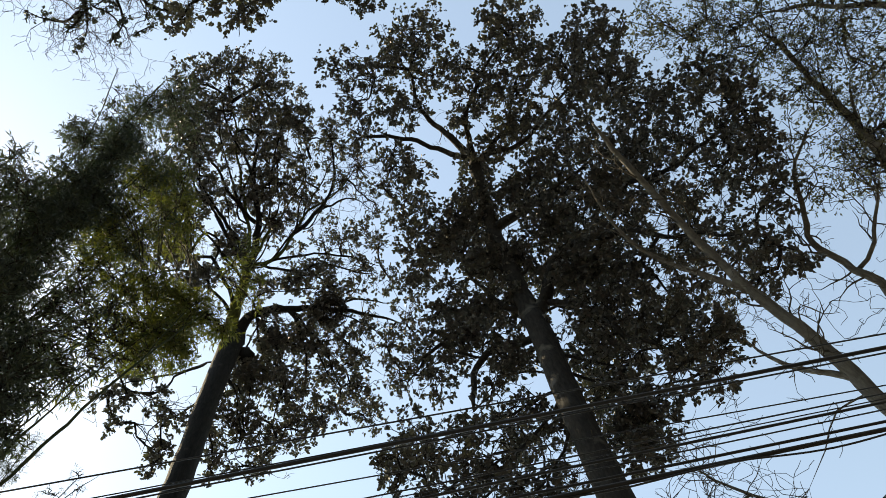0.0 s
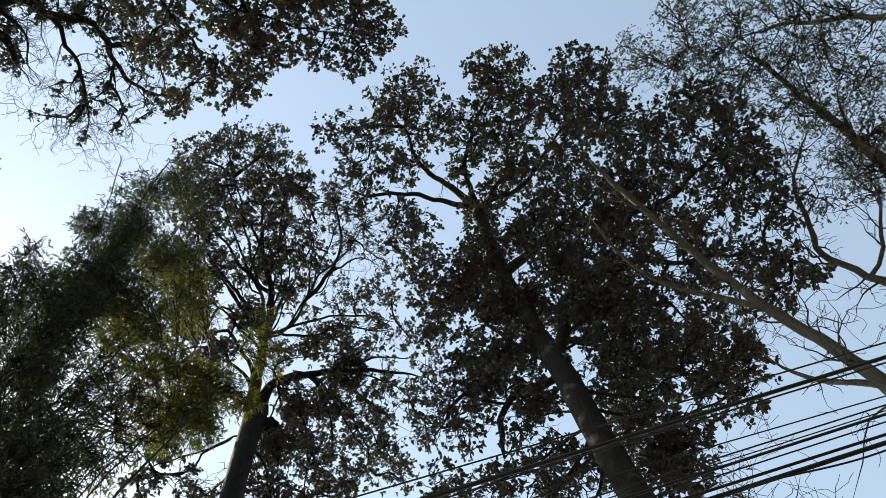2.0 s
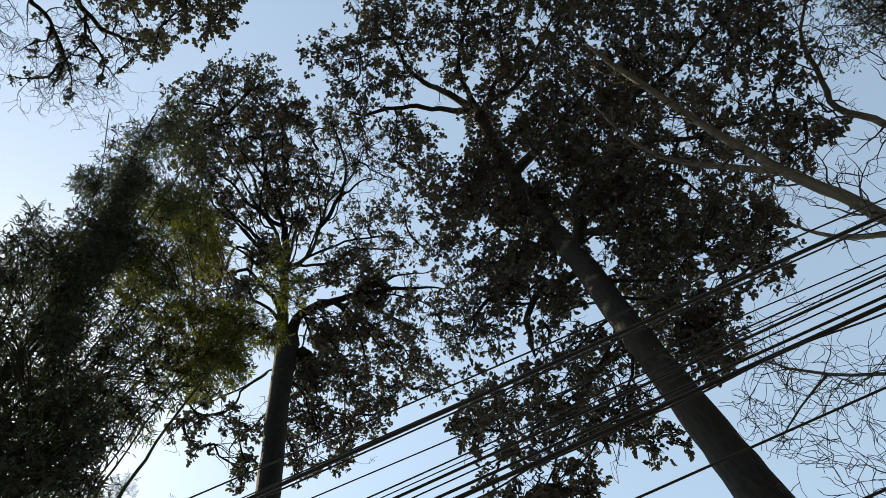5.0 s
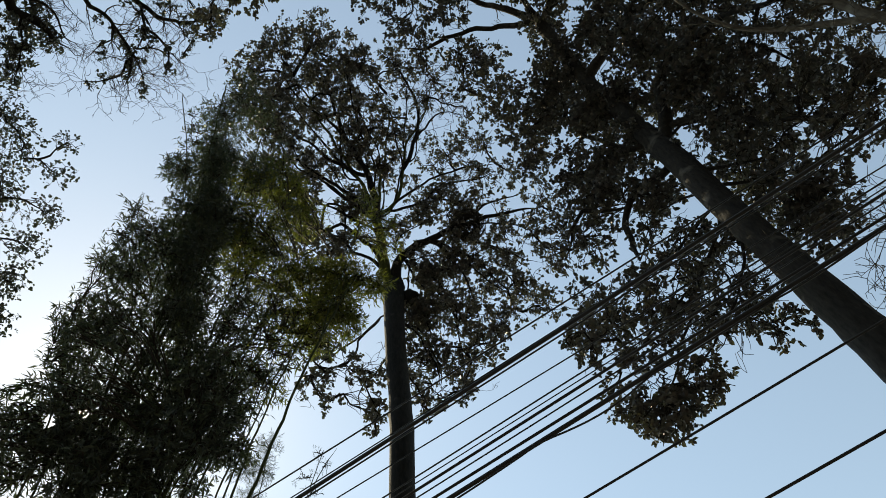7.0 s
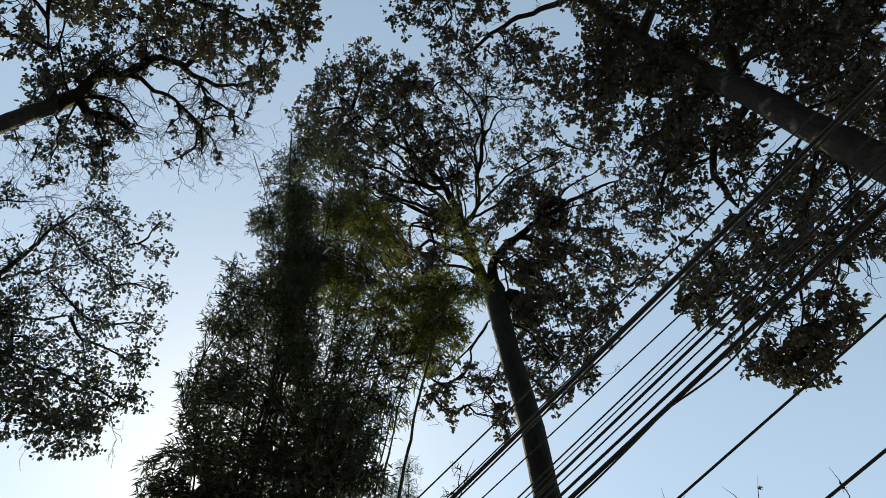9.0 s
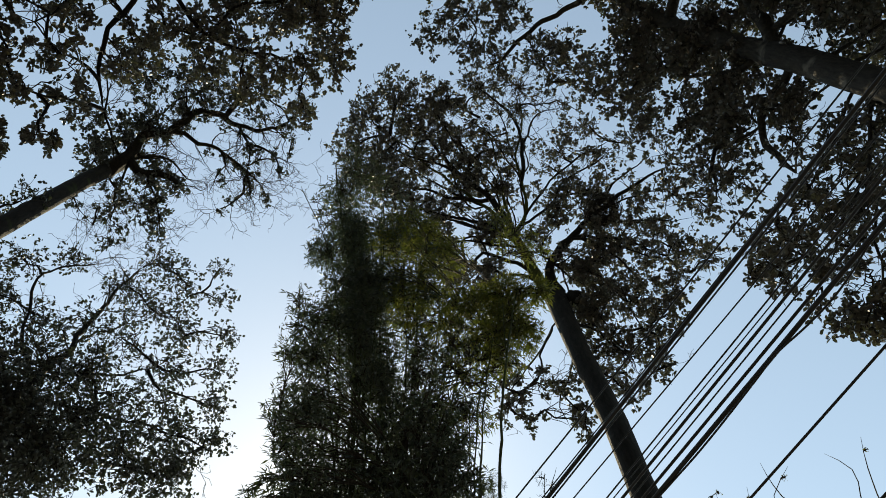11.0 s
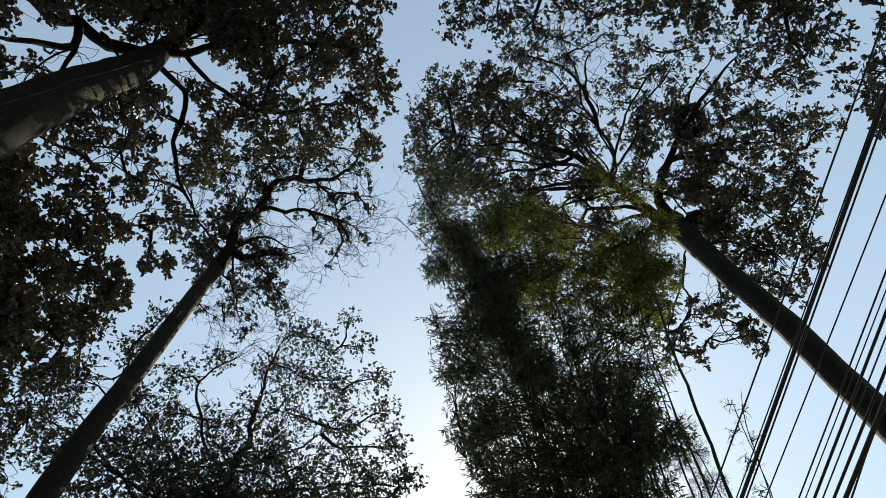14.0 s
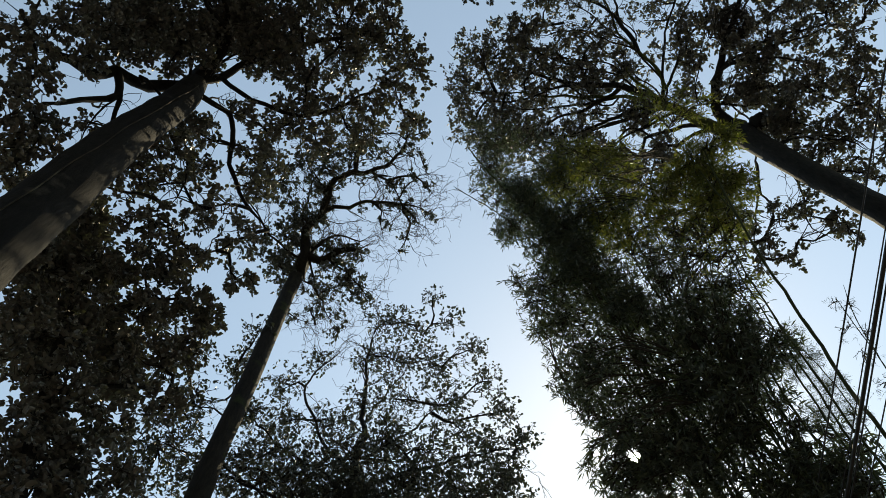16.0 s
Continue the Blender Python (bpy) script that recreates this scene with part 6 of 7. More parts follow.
tree_f.limb([(-5.02, 1.77, -0.1), (-5, 1.81, 3.77), (-5, 1.83, 6.85), (-4.94, 1.81, 8.07), (-4.95, 1.81, 9.79), (-4.81, 1.68, 11.97), (-4.63, 1.57, 14.73), (-4.33, 1.37, 16.74)], 0.015, 0.014,
    [(-4.57, 1.55, 15.18, 0.54, 1.48), (-4.75, 1.49, 12.97, 0.54, 2.57), (-4.92, 1.45, 11.55, 0.48, 1.68), (-4.29, 2.15, 15.43, 0.44, 1), (-4.88, 1.35, 12.21, 0.43, 2.88), (-4.85, 1.67, 16.2, 0.56, 1.42), (-5.14, 1.78, 13.78, 0.56, 3.46), (-5.5, 1.43, 12.58, 0.51, 2.16), (-4.87, 2.33, 16.56, 0.46, 1.08)], 0.9, name="culm", kink=0.3)
tree_f.limb([(-4.98, 1.88, -0.1), (-4.95, 1.96, 3.75), (-4.93, 2.01, 6.82), (-4.86, 2.01, 8.02), (-4.85, 2.08, 9.74), (-4.72, 2.07, 11.28), (-4.62, 1.85, 13.34)], 0.015, 0.011,
    [(-4.68, 2.11, 11.57, 0.45, 0.69), (-4.62, 1.85, 13.34, 0.44, 1.25), (-4.45, 2.25, 12.72, 0.36, 0.95), (-4.51, 1.76, 15.13, 0.43, 1.45), (-4.67, 1.89, 13.06, 0.34, 1.28)], 0.72, name="culm", kink=0.3)
tree_f.limb([(-4.95, 1.94, -0.1), (-4.91, 2.05, 3.74), (-4.89, 2.11, 6.8), (-4.79, 2.16, 7.98), (-4.75, 2.32, 9.67), (-4.56, 2.43, 11.14), (-4.26, 2.59, 12.93)], 0.013, 0.011,
    [(-4.43, 2.48, 12.17, 0.37, 0.8), (-4.61, 2.33, 10.87, 0.33, 0.75), (-4.34, 2.81, 10.75, 0.28, 0.39), (-4.69, 2.41, 9.86, 0.32, 0.77), (-4.49, 2.79, 12, 0.3, 0.52), (-4.69, 2.61, 11.14, 0.28, 0.39), (-4.47, 2.58, 10.57, 0.26, 0.37), (-4.54, 2.58, 10.42, 0.25, 0.26)], 0.81, name="culm", kink=0.3)
tree_f.limb([(-5.08, 1.57, -0.1), (-5.1, 1.52, 3.78), (-5.11, 1.49, 6.88), (-5.07, 1.42, 8.11), (-5.14, 1.24, 9.61), (-5.06, 1, 10.78), (-5.07, 0.71, 11.65)], 0.013, 0.010,
    [(-5.04, 0.88, 11.68, 0.46, 0.96), (-5.11, 0.7, 10.73, 0.3, 0.96), (-5.07, 1.09, 10.38, 0.44, 0.72), (-5.21, 0.94, 9.49, 0.37, 1.39), (-5.09, 0.95, 11.16, 0.32, 0.97), (-5.07, 0.89, 10.63, 0.31, 1.22), (-5.18, 1, 9.96, 0.34, 0.89), (-5.79, 1.1, 12.55, 0.48, 0.96), (-5.76, 0.63, 12.04, 0.31, 0.89), (-5.56, 1.66, 11.53, 0.46, 1.01), (-5.71, 1.21, 10.38, 0.39, 1.42)], 0.9, name="culm", kink=0.3)
tree_f.limb([(-5.06, 1.63, -0.1), (-5.07, 1.6, 3.78), (-5.08, 1.59, 6.87), (-5.02, 1.59, 8.1), (-5.06, 1.6, 9.28), (-4.97, 1.56, 10.26), (-4.91, 1.53, 11.39)], 0.013, 0.010,
    [(-4.93, 1.67, 10.25, 0.47, 0.96), (-5.1, 1.47, 9.29, 0.45, 0.52), (-5.1, 1.4, 8.34, 0.4, 0.41), (-5.15, 1.62, 9.64, 0.38, 0.5), (-5.25, 1.51, 8.67, 0.35, 0.41), (-5.5, 1.71, 11.44, 0.49, 0.98), (-5.99, 1.45, 10.04, 0.47, 0.79), (-5.64, 1.53, 9.11, 0.42, 0.43)], 1.17, name="culm", kink=0.3)
tree_f.limb([(-4.99, 1.85, -0.1), (-4.96, 1.91, 3.65), (-4.95, 1.95, 6.64), (-4.88, 1.97, 7.63), (-4.91, 2.05, 8.88), (-4.8, 2.15, 9.94), (-4.66, 2.24, 10.6)], 0.013, 0.009,
    [(-4.71, 2.23, 10.25, 0.44, 0.3), (-4.9, 2.04, 9.2, 0.43, 0.67), (-4.93, 1.92, 8.28, 0.39, 0.7), (-4.88, 1.97, 7.63, 0.36, 0.93), (-4.87, 2.05, 9.66, 0.36, 0.46), (-4.9, 1.93, 8.75, 0.35, 0.66), (-4.68, 2, 7.76, 0.32, 0.88), (-5.33, 2.49, 11.19, 0.46, 0.37), (-5.55, 2.55, 10.09, 0.45, 1.05), (-5.85, 1.86, 9.18, 0.41, 0.82), (-5.67, 2.31, 8.45, 0.38, 2.1)], 1.26, name="culm", kink=0.3)
tree_f.limb([(-4.89, 2.06, -0.1), (-4.83, 2.22, 3.61), (-4.79, 2.31, 6.57), (-4.7, 2.4, 7.54), (-4.67, 2.54, 8.72), (-4.58, 2.62, 9.78), (-4.43, 2.7, 10.4)], 0.013, 0.009,
    [(-4.68, 2.53, 9.16, 0.33, 0.72), (-4.73, 2.35, 8.15, 0.3, 2.37), (-4.5, 2.77, 9.71, 0.26, 0.75), (-4.71, 2.38, 7.54, 0.27, 1.55), (-4.48, 2.29, 8.69, 0.27, 0.84), (-4.97, 2.92, 9.97, 0.35, 0.75), (-5.24, 2.68, 8.98, 0.32, 2.44), (-5.17, 2.94, 10.72, 0.27, 0.75), (-5.23, 2.68, 8.52, 0.29, 1.4)], 0.99, name="culm", kink=0.3)
tree_f.limb([(-5.13, 1.39, -0.1), (-5.16, 1.27, 3.68), (-5.18, 1.2, 6.7), (-5.16, 1.12, 7.48), (-5.17, 0.99, 8.13), (-5.23, 0.9, 8.95)], 0.013, 0.008,
    [(-5.22, 0.92, 8.54, 0.31, 1.14), (-5.12, 1.11, 7.75, 0.34, 1.86), (-5.05, 1.49, 7.61, 0.36, 1.38), (-5.25, 0.77, 9.05, 0.19, 1.64), (-4.95, 1.09, 8.16, 0.27, 0.91), (-5, 1.19, 7.64, 0.29, 1.74), (-5.88, 1.35, 8.57, 0.35, 1.79), (-5.79, 1.85, 8.57, 0.37, 1.26), (-5.79, 0.95, 10.11, 0.2, 1.64)], 0.9, name="culm", kink=0.3)
tree_f.limb([(-4.82, 1.88, -0.1), (-4.72, 1.97, 3.17), (-4.67, 2.02, 5.77), (-4.73, 2.2, 6.63), (-4.72, 2.22, 7.38), (-4.69, 2.32, 8.39), (-4.66, 2.41, 9.44)], 0.012, 0.010,
    [(-4.87, 1.82, 7.71, 0.29, 0.65), (-4.77, 2.1, 7.48, 0.21, 1.15), (-5.04, 1.54, 8.43, 0.32, 0.38), (-4.72, 2.04, 7.78, 0.21, 1.13), (-4.9, 1.65, 8.19, 0.22, 0.49)], 0.63, name="culm", kink=0.3)
tree_f.limb([(-4.75, 2.05, -0.1), (-4.62, 2.21, 3.21), (-4.55, 2.3, 5.84), (-4.6, 2.41, 6.42), (-4.62, 2.43, 7.09), (-4.54, 2.45, 7.78), (-4.55, 2.62, 9.13)], 0.013, 0.010,
    [(-4.55, 2.52, 8.19, 0.26, 3.71), (-4.42, 2.72, 8.11, 0.21, 3.42), (-4.5, 2.7, 9.01, 0.24, 0.71), (-4.35, 2.49, 8.32, 0.2, 1.26), (-4.46, 2.49, 8.51, 0.19, 1.01)], 0.32, name="culm", kink=0.3)
tree_f.limb([(-4.93, 1.71, -0.1), (-4.89, 1.73, 3.31), (-4.86, 1.73, 6.02), (-4.93, 1.8, 6.9), (-4.88, 1.77, 7.74), (-4.95, 1.85, 8.98)], 0.012, 0.010,
    [(-5.01, 1.46, 7.65, 0.32, 1.38), (-5.13, 1.24, 8.46, 0.23, 0.72), (-5.05, 1.46, 7.06, 0.28, 3.18), (-5.13, 1.54, 7.96, 0.23, 1.06), (-5.12, 1.32, 7.72, 0.21, 1.09)], 0.63, name="culm", kink=0.3)
tree_f.limb([(-5.03, 1.51, -0.1), (-5.02, 1.44, 3.44), (-5.02, 1.4, 6.26), (-5.05, 1.44, 7.15), (-5.03, 1.4, 7.97)], 0.012, 0.009,
    [(-5.12, 1.1, 7.56, 0.23, 1.44), (-5.15, 1.09, 7.2, 0.25, 1.87), (-5.2, 0.75, 7.51, 0.15, 2.48), (-5.15, 0.94, 8, 0.18, 1.75), (-5.22, 0.68, 8.17, 0.06, 2.09), (-5.24, 1.12, 7.51, 0.2, 1.51), (-5.1, 0.81, 7.22, 0.15, 1.88), (-5.16, 0.76, 7.68, 0.15, 2.33), (-5.39, 1.04, 8.19, 0.13, 1.95)], 0.63, name="culm", kink=0.3)
tree_f.limb([(-4.87, 1.82, -0.1), (-4.79, 1.88, 3.23), (-4.75, 1.91, 5.87), (-4.82, 2.02, 6.65), (-4.8, 2.02, 7.55), (-4.84, 2.08, 8.72)], 0.012, 0.010,
    [(-4.84, 2.01, 7.03, 0.24, 1.27), (-4.71, 2.25, 6.73, 0.21, 1.36), (-4.94, 1.76, 6.93, 0.25, 1.36), (-4.84, 1.97, 6.54, 0.24, 1.55), (-4.89, 2.24, 7.04, 0.19, 1.51), (-5.12, 1.94, 6.78, 0.2, 1.4), (-4.81, 1.85, 6.71, 0.21, 1.78)], 0.72, name="culm", kink=0.3)
tree_f.limb([(-4.78, 2.03, -0.1), (-4.67, 2.18, 3.1), (-4.6, 2.26, 5.64), (-4.64, 2.33, 6.35), (-4.67, 2.34, 7.11), (-4.61, 2.35, 7.92)], 0.011, 0.009,
    [(-4.65, 2.33, 6.43, 0.23, 1.23), (-4.65, 2.37, 7.16, 0.2, 1.46), (-4.57, 2.38, 6.13, 0.22, 1.23), (-4.82, 2.03, 7.32, 0.25, 2.05), (-4.98, 1.63, 7.24, 0.26, 2.27), (-4.7, 2.17, 6.21, 0.25, 1), (-4.66, 2.57, 7.05, 0.18, 1.33), (-4.68, 2.26, 6.97, 0.18, 1.48), (-4.81, 2.14, 6.73, 0.2, 1.47), (-4.84, 1.96, 7.33, 0.21, 2.05), (-4.95, 1.96, 6.76, 0.22, 1.68)], 0.63, name="culm", kink=0.3)
tree_f.limb([(-4.91, 1.75, -0.1), (-4.85, 1.78, 3.28), (-4.82, 1.79, 5.97), (-4.92, 1.81, 6.82), (-4.93, 1.72, 7.48), (-4.99, 1.63, 8.34)], 0.012, 0.009,
    [(-4.99, 1.59, 7.42, 0.26, 1.75), (-5.09, 1.26, 7.4, 0.26, 1.84), (-4.92, 1.64, 7.84, 0.26, 0.73), (-4.87, 1.85, 7.53, 0.25, 1.48), (-5.19, 0.85, 7.46, 0.2, 1.76), (-4.83, 2, 8.18, 0.25, 0.73), (-4.98, 1.66, 6.79, 0.27, 2.09), (-4.81, 1.43, 7.25, 0.22, 1.38), (-5.13, 1.63, 7.56, 0.22, 2.23), (-5.15, 1.68, 7.69, 0.22, 1.26), (-4.89, 1.23, 7.58, 0.19, 1.35), (-4.91, 1.34, 7.8, 0.19, 0.68), (-4.69, 2.03, 7.59, 0.22, 0.98)], 0.72, name="culm", kink=0.3)
tree_f.limb([(-5.06, 1.53, -0.1), (-5.06, 1.46, 3.82), (-5.07, 1.42, 6.95), (-5.11, 1.37, 8.94), (-5.01, 1.09, 11.79), (-4.92, 0.59, 14.55), (-4.68, -0.26, 16.45)], 0.011, 0.010,
    [(-4.76, 0.33, 15.72, 0.22, 0.75), (-4.93, 0.68, 14.19, 0.45, 1.47), (-4.72, 0.81, 15.66, 0.38, 0.83), (-4.67, 0.17, 15.97, 0.14, 0.75), (-4.97, 0.53, 14.11, 0.26, 1.4), (-4.81, 0.63, 13.83, 0.33, 1.45), (-4.68, 0.48, 14.93, 0.35, 0.77)], 0.81, name="culm", kink=0.3)
tree_f.limb([(-5.02, 1.65, -0.1), (-5, 1.63, 3.75), (-5, 1.62, 6.82), (-5.03, 1.45, 8.15), (-5.11, 1.22, 9.9), (-5.11, 0.85, 10.98), (-5.13, 0.51, 11.7)], 0.011, 0.008,
    [(-5.08, 0.44, 12.32, 0.27, 0.85), (-5.16, 0.5, 11.54, 0.27, 0.88), (-5.07, 0.84, 11.99, 0.37, 0.95), (-5.16, 0.86, 10.73, 0.33, 1.24), (-4.99, 0.64, 11.63, 0.27, 0.9), (-5.16, 0.78, 11.45, 0.29, 0.93)], 0.72, name="culm", kink=0.3)
tree_f.limb([(-5.04, 1.57, -0.1), (-5.04, 1.52, 3.71), (-5.04, 1.5, 6.75), (-5.03, 1.29, 7.83), (-5.2, 1.07, 9.05), (-5.22, 0.86, 9.6)], 0.011, 0.006,
    [(-5.27, 0.89, 9.78, 0.27, 1.11), (-5.21, 1.31, 9.5, 0.32, 0.9), (-5.14, 1.34, 10.03, 0.33, 0.66), (-5.19, 1.07, 9.56, 0.25, 1.46), (-5.18, 1.48, 9.8, 0.27, 0.69)], 0.63, name="culm", kink=0.3)
tree_f.limb([(-5.06, 1.63, -0.1), (-5.07, 1.6, 3.78), (-5.08, 1.59, 6.87), (-5.03, 1.56, 8.1), (-5.05, 1.5, 9.82), (-4.92, 1.31, 12), (-4.81, 1.04, 14.31)], 0.017, 0.015,
    [(-4.72, 0.98, 15.19, 0.37, 1.25), (-4.81, 1.25, 13.65, 0.39, 2.31), (-4.84, 1.44, 12.3, 0.37, 3.01), (-4.91, 1.57, 11.23, 0.34, 0.84), (-4.94, 1.66, 10.25, 0.33, 0.96), (-5.01, 1.73, 9.37, 0.32, 0.76), (-4.8, 1.11, 14.48, 0.32, 1.79), (-4.86, 1.41, 13.11, 0.32, 2.48), (-4.97, 1.29, 11.91, 0.3, 2.25), (-4.92, 1.7, 10.58, 0.28, 0.96), (-4.77, 1.78, 9.79, 0.27, 1.01), (-5, 1.04, 16.09, 0.38, 1.25), (-5.38, 1.49, 14.78, 0.41, 2.41), (-5.49, 1.3, 13.4, 0.39, 2.25), (-5.51, 1.68, 12.23, 0.36, 0.82), (-5.47, 1.91, 11.45, 0.35, 0.96), (-5.49, 2.19, 10.5, 0.34, 0.82)], 1.53, name="culm", kink=0.3)
tree_f.limb([(-4.8, 2.12, -0.1), (-4.7, 2.31, 3.1), (-4.64, 2.41, 5.64), (-4.56, 2.43, 6.23), (-4.62, 2.44, 6.92), (-4.59, 2.4, 7.67)], 0.012, 0.005,
    [(-4.73, 2.18, 6.5, 0.26, 1.32), (-4.57, 2.46, 6.43, 0.24, 1.23), (-4.52, 2.47, 6.15, 0.25, 1.23), (-4.72, 2.25, 6.82, 0.22, 1.4), (-4.66, 2.22, 6.15, 0.25, 1), (-4.49, 2.62, 6.56, 0.16, 1.23), (-4.76, 2.34, 6.56, 0.21, 1.23), (-4.62, 2.28, 6.42, 0.21, 1.23), (-4.75, 2.5, 6.47, 0.2, 1.23), (-4.78, 2.16, 6.54, 0.2, 1.36), (-4.47, 2.4, 6.47, 0.17, 1.23), (-5.59, 2.57, 7.29, 0.27, 1.32), (-5.4, 2.67, 7.48, 0.25, 1.3), (-5.32, 2.91, 6.96, 0.26, 1.23), (-5.91, 2.71, 7.6, 0.23, 1.33), (-5.53, 2.62, 6.77, 0.26, 1), (-5.09, 2.93, 7.23, 0.17, 1.23)], 0.9, name="culm", kink=0.3)
tree_f.limb([(-4.89, 1.79, -0.1), (-4.82, 1.83, 3.26), (-4.79, 1.85, 5.92), (-4.9, 1.87, 6.84), (-4.87, 1.82, 7.71), (-4.96, 1.82, 8.89)], 0.012, 0.006,
    [(-4.94, 1.84, 9.36, 0.29, 0.58), (-4.87, 2.02, 8.92, 0.29, 0.54), (-5.04, 1.58, 8.76, 0.27, 0.34), (-4.78, 2.07, 8.08, 0.26, 0.76), (-4.9, 1.87, 8.33, 0.25, 0.7), (-4.69, 1.99, 9.15, 0.24, 0.62), (-5.1, 1.79, 8.75, 0.24, 0.73), (-4.99, 1.74, 8.41, 0.22, 0.42), (-4.88, 2.08, 8.04, 0.21, 0.75), (-5.2, 2.04, 10.15, 0.3, 0.76), (-5.71, 2.04, 9.77, 0.31, 0.75), (-5.85, 1.55, 9.82, 0.29, 0.72), (-5.94, 2.13, 9.37, 0.27, 0.78), (-5.4, 2.23, 9.36, 0.26, 0.66)], 1.17, name="culm", kink=0.3)
tree_f.limb([(-4.82, 1.88, -0.1), (-4.72, 1.97, 3.17), (-4.67, 2.02, 5.77), (-4.77, 2.14, 6.69), (-4.65, 2.25, 7.82), (-4.61, 2.48, 9.61), (-4.42, 2.58, 11.09)], 0.012, 0.007,
    [(-4.39, 2.62, 11.2, 0.32, 0.82), (-4.32, 2.77, 10.35, 0.31, 0.3), (-4.61, 2.31, 10.33, 0.31, 0.32), (-4.65, 2.16, 11.06, 0.3, 0.8), (-4.58, 2.5, 9.84, 0.29, 0.75), (-4.41, 2.78, 9.68, 0.23, 0.74), (-4.32, 2.68, 10.5, 0.26, 0.38), (-4.54, 2.07, 10.66, 0.26, 0.76), (-4.66, 2.15, 10.4, 0.25, 0.48), (-4.64, 2.44, 9.79, 0.22, 0.75)], 0.81, name="culm", kink=0.3)
tree_f.limb([(-5.03, 1.6, -0.1), (-5.03, 1.56, 3.7), (-5.02, 1.53, 6.73), (-5.08, 1.28, 7.46), (-5.14, 1.01, 8.06), (-5.26, 0.71, 8.6)], 0.011, 0.006,
    [(-5.31, 0.76, 7.77, 0.21, 2.42), (-5.34, 1.04, 7.28, 0.26, 2.11), (-5.3, 1.05, 8.33, 0.27, 1.01), (-5.36, 0.61, 9.59, 0.19, 1.91), (-5.22, 0.56, 10.74, 0.22, 0.94), (-5.39, 0.91, 7, 0.17, 2.11), (-5.36, 0.59, 8.07, 0.09, 2.33), (-5.39, 0.85, 7.48, 0.14, 1.93), (-5.33, 0.99, 7.85, 0.22, 2.08), (-5.27, 0.87, 8.88, 0.22, 1.18), (-5.36, 0.64, 10.14, 0.2, 1.04)], 0.81, name="culm", kink=0.3)
tree_f.limb([(-5.00, 1.62, -0.10), (-5.02, 1.57, 4.11), (-5.04, 1.52, 8.22), (-5.06, 1.45, 10.33), (-5.09, 1.36, 13.32), (-5.20, 0.84, 18.13)], 0.016, 0.007,
    [(-5.2, 0.84, 18.13, 0.39, 1.18), (-5.15, 1.09, 16.21, 0.37, 1.66), (-5.12, 1.24, 14.63, 0.34, 1.82), (-5.09, 1.36, 13.32, 0.33, 3.19), (-5.07, 1.41, 12.21, 0.3, 2.67), (-5.06, 1.44, 11.28, 0.29, 1.04), (-5.06, 1.45, 10.33, 0.27, 0.77), (-5.05, 1.47, 9.52, 0.25, 0.85), (-5.04, 1.5, 8.82, 0.25, 0.56), (-5.04, 1.52, 8.22, 0.25, 0.92)], 1.0, name="culm", kink=0.3)
tree_f.limb([(-4.85, 1.95, -0.10), (-4.78, 2.03, 4.07), (-4.70, 2.12, 8.15), (-4.73, 2.05, 8.89), (-4.66, 2.20, 9.82)], 0.016, 0.007,
    [(-4.78, 1.93, 9.78, 0.24, 0.89), (-4.66, 2.2, 9.82, 0.24, 0.73), (-4.59, 2.33, 9.07, 0.27, 1.37), (-4.73, 2.05, 8.89, 0.29, 0.87), (-4.58, 2.36, 8.35, 0.25, 1.58), (-4.7, 2.12, 8.15, 0.27, 1.14), (-4.82, 1.83, 8.32, 0.25, 1.31), (-4.69, 2.13, 10.58, 0.23, 0.97), (-4.62, 2.29, 11.53, 0.23, 0.66)], 1.0, name="culm", kink=0.3)
tree_f.limb([(-5.10, 1.45, -0.10), (-5.22, 1.30, 4.25), (-5.34, 1.15, 8.50), (-5.39, 0.89, 9.58)], 0.016, 0.007,
    [(-5.41, 0.79, 10.36, 0.25, 0.81), (-5.39, 0.89, 9.58, 0.24, 1.35), (-5.39, 0.89, 8.9, 0.23, 1.05), (-5.35, 1.14, 9.13, 0.23, 0.87), (-5.36, 1.06, 9.97, 0.24, 0.74), (-5.34, 1.15, 8.5, 0.23, 1.05)], 1.0, name="culm", kink=0.3)
tree_f.limb([(-4.95, 1.8, -0.1), (-4.85, 1.95, 4.0), (-4.75, 2.1, 8.0), (-4.65, 2.2, 11.0)], 0.014, 0.007,
    [(-4.91, 2.13, 16.26, 0.37, 0.76), (-4.77, 2.42, 14.49, 0.33, 0.45), (-4.98, 1.98, 13.41, 0.33, 1.55), (-4.8, 2.37, 12.76, 0.3, 0.44), (-4.56, 2.8, 12.91, 0.3, 0.41), (-4.54, 2.83, 11.26, 0.25, 0.32)], 1.0, name="culm", kink=0.3)
tree_f.limb([(-5.0, 1.7, -0.1), (-4.95, 1.8, 3.5), (-4.9, 1.85, 7.0), (-4.85, 1.9, 9.5)], 0.014, 0.007,
    [(-4.39, 3.05, 10.42, 0.18, 0.27), (-4.77, 2.42, 10.84, 0.22, 0.36), (-5.01, 1.89, 11.75, 0.27, 0.86), (-5.34, 0.55, 15.06, 0.24, 1.33), (-5.34, 0.58, 12.56, 0.22, 0.8), (-5.33, 0.62, 11.08, 0.21, 0.7), (-5.03, 1.84, 10.74, 0.24, 1.02), (-4.57, 2.78, 9.89, 0.19, 0.8), (-4.61, 2.71, 9.04, 0.18, 0.71), (-5.28, 0.98, 12.63, 0.27, 0.8), (-5.28, 0.93, 11.13, 0.24, 0.76)], 1.0, name="culm", kink=0.3)
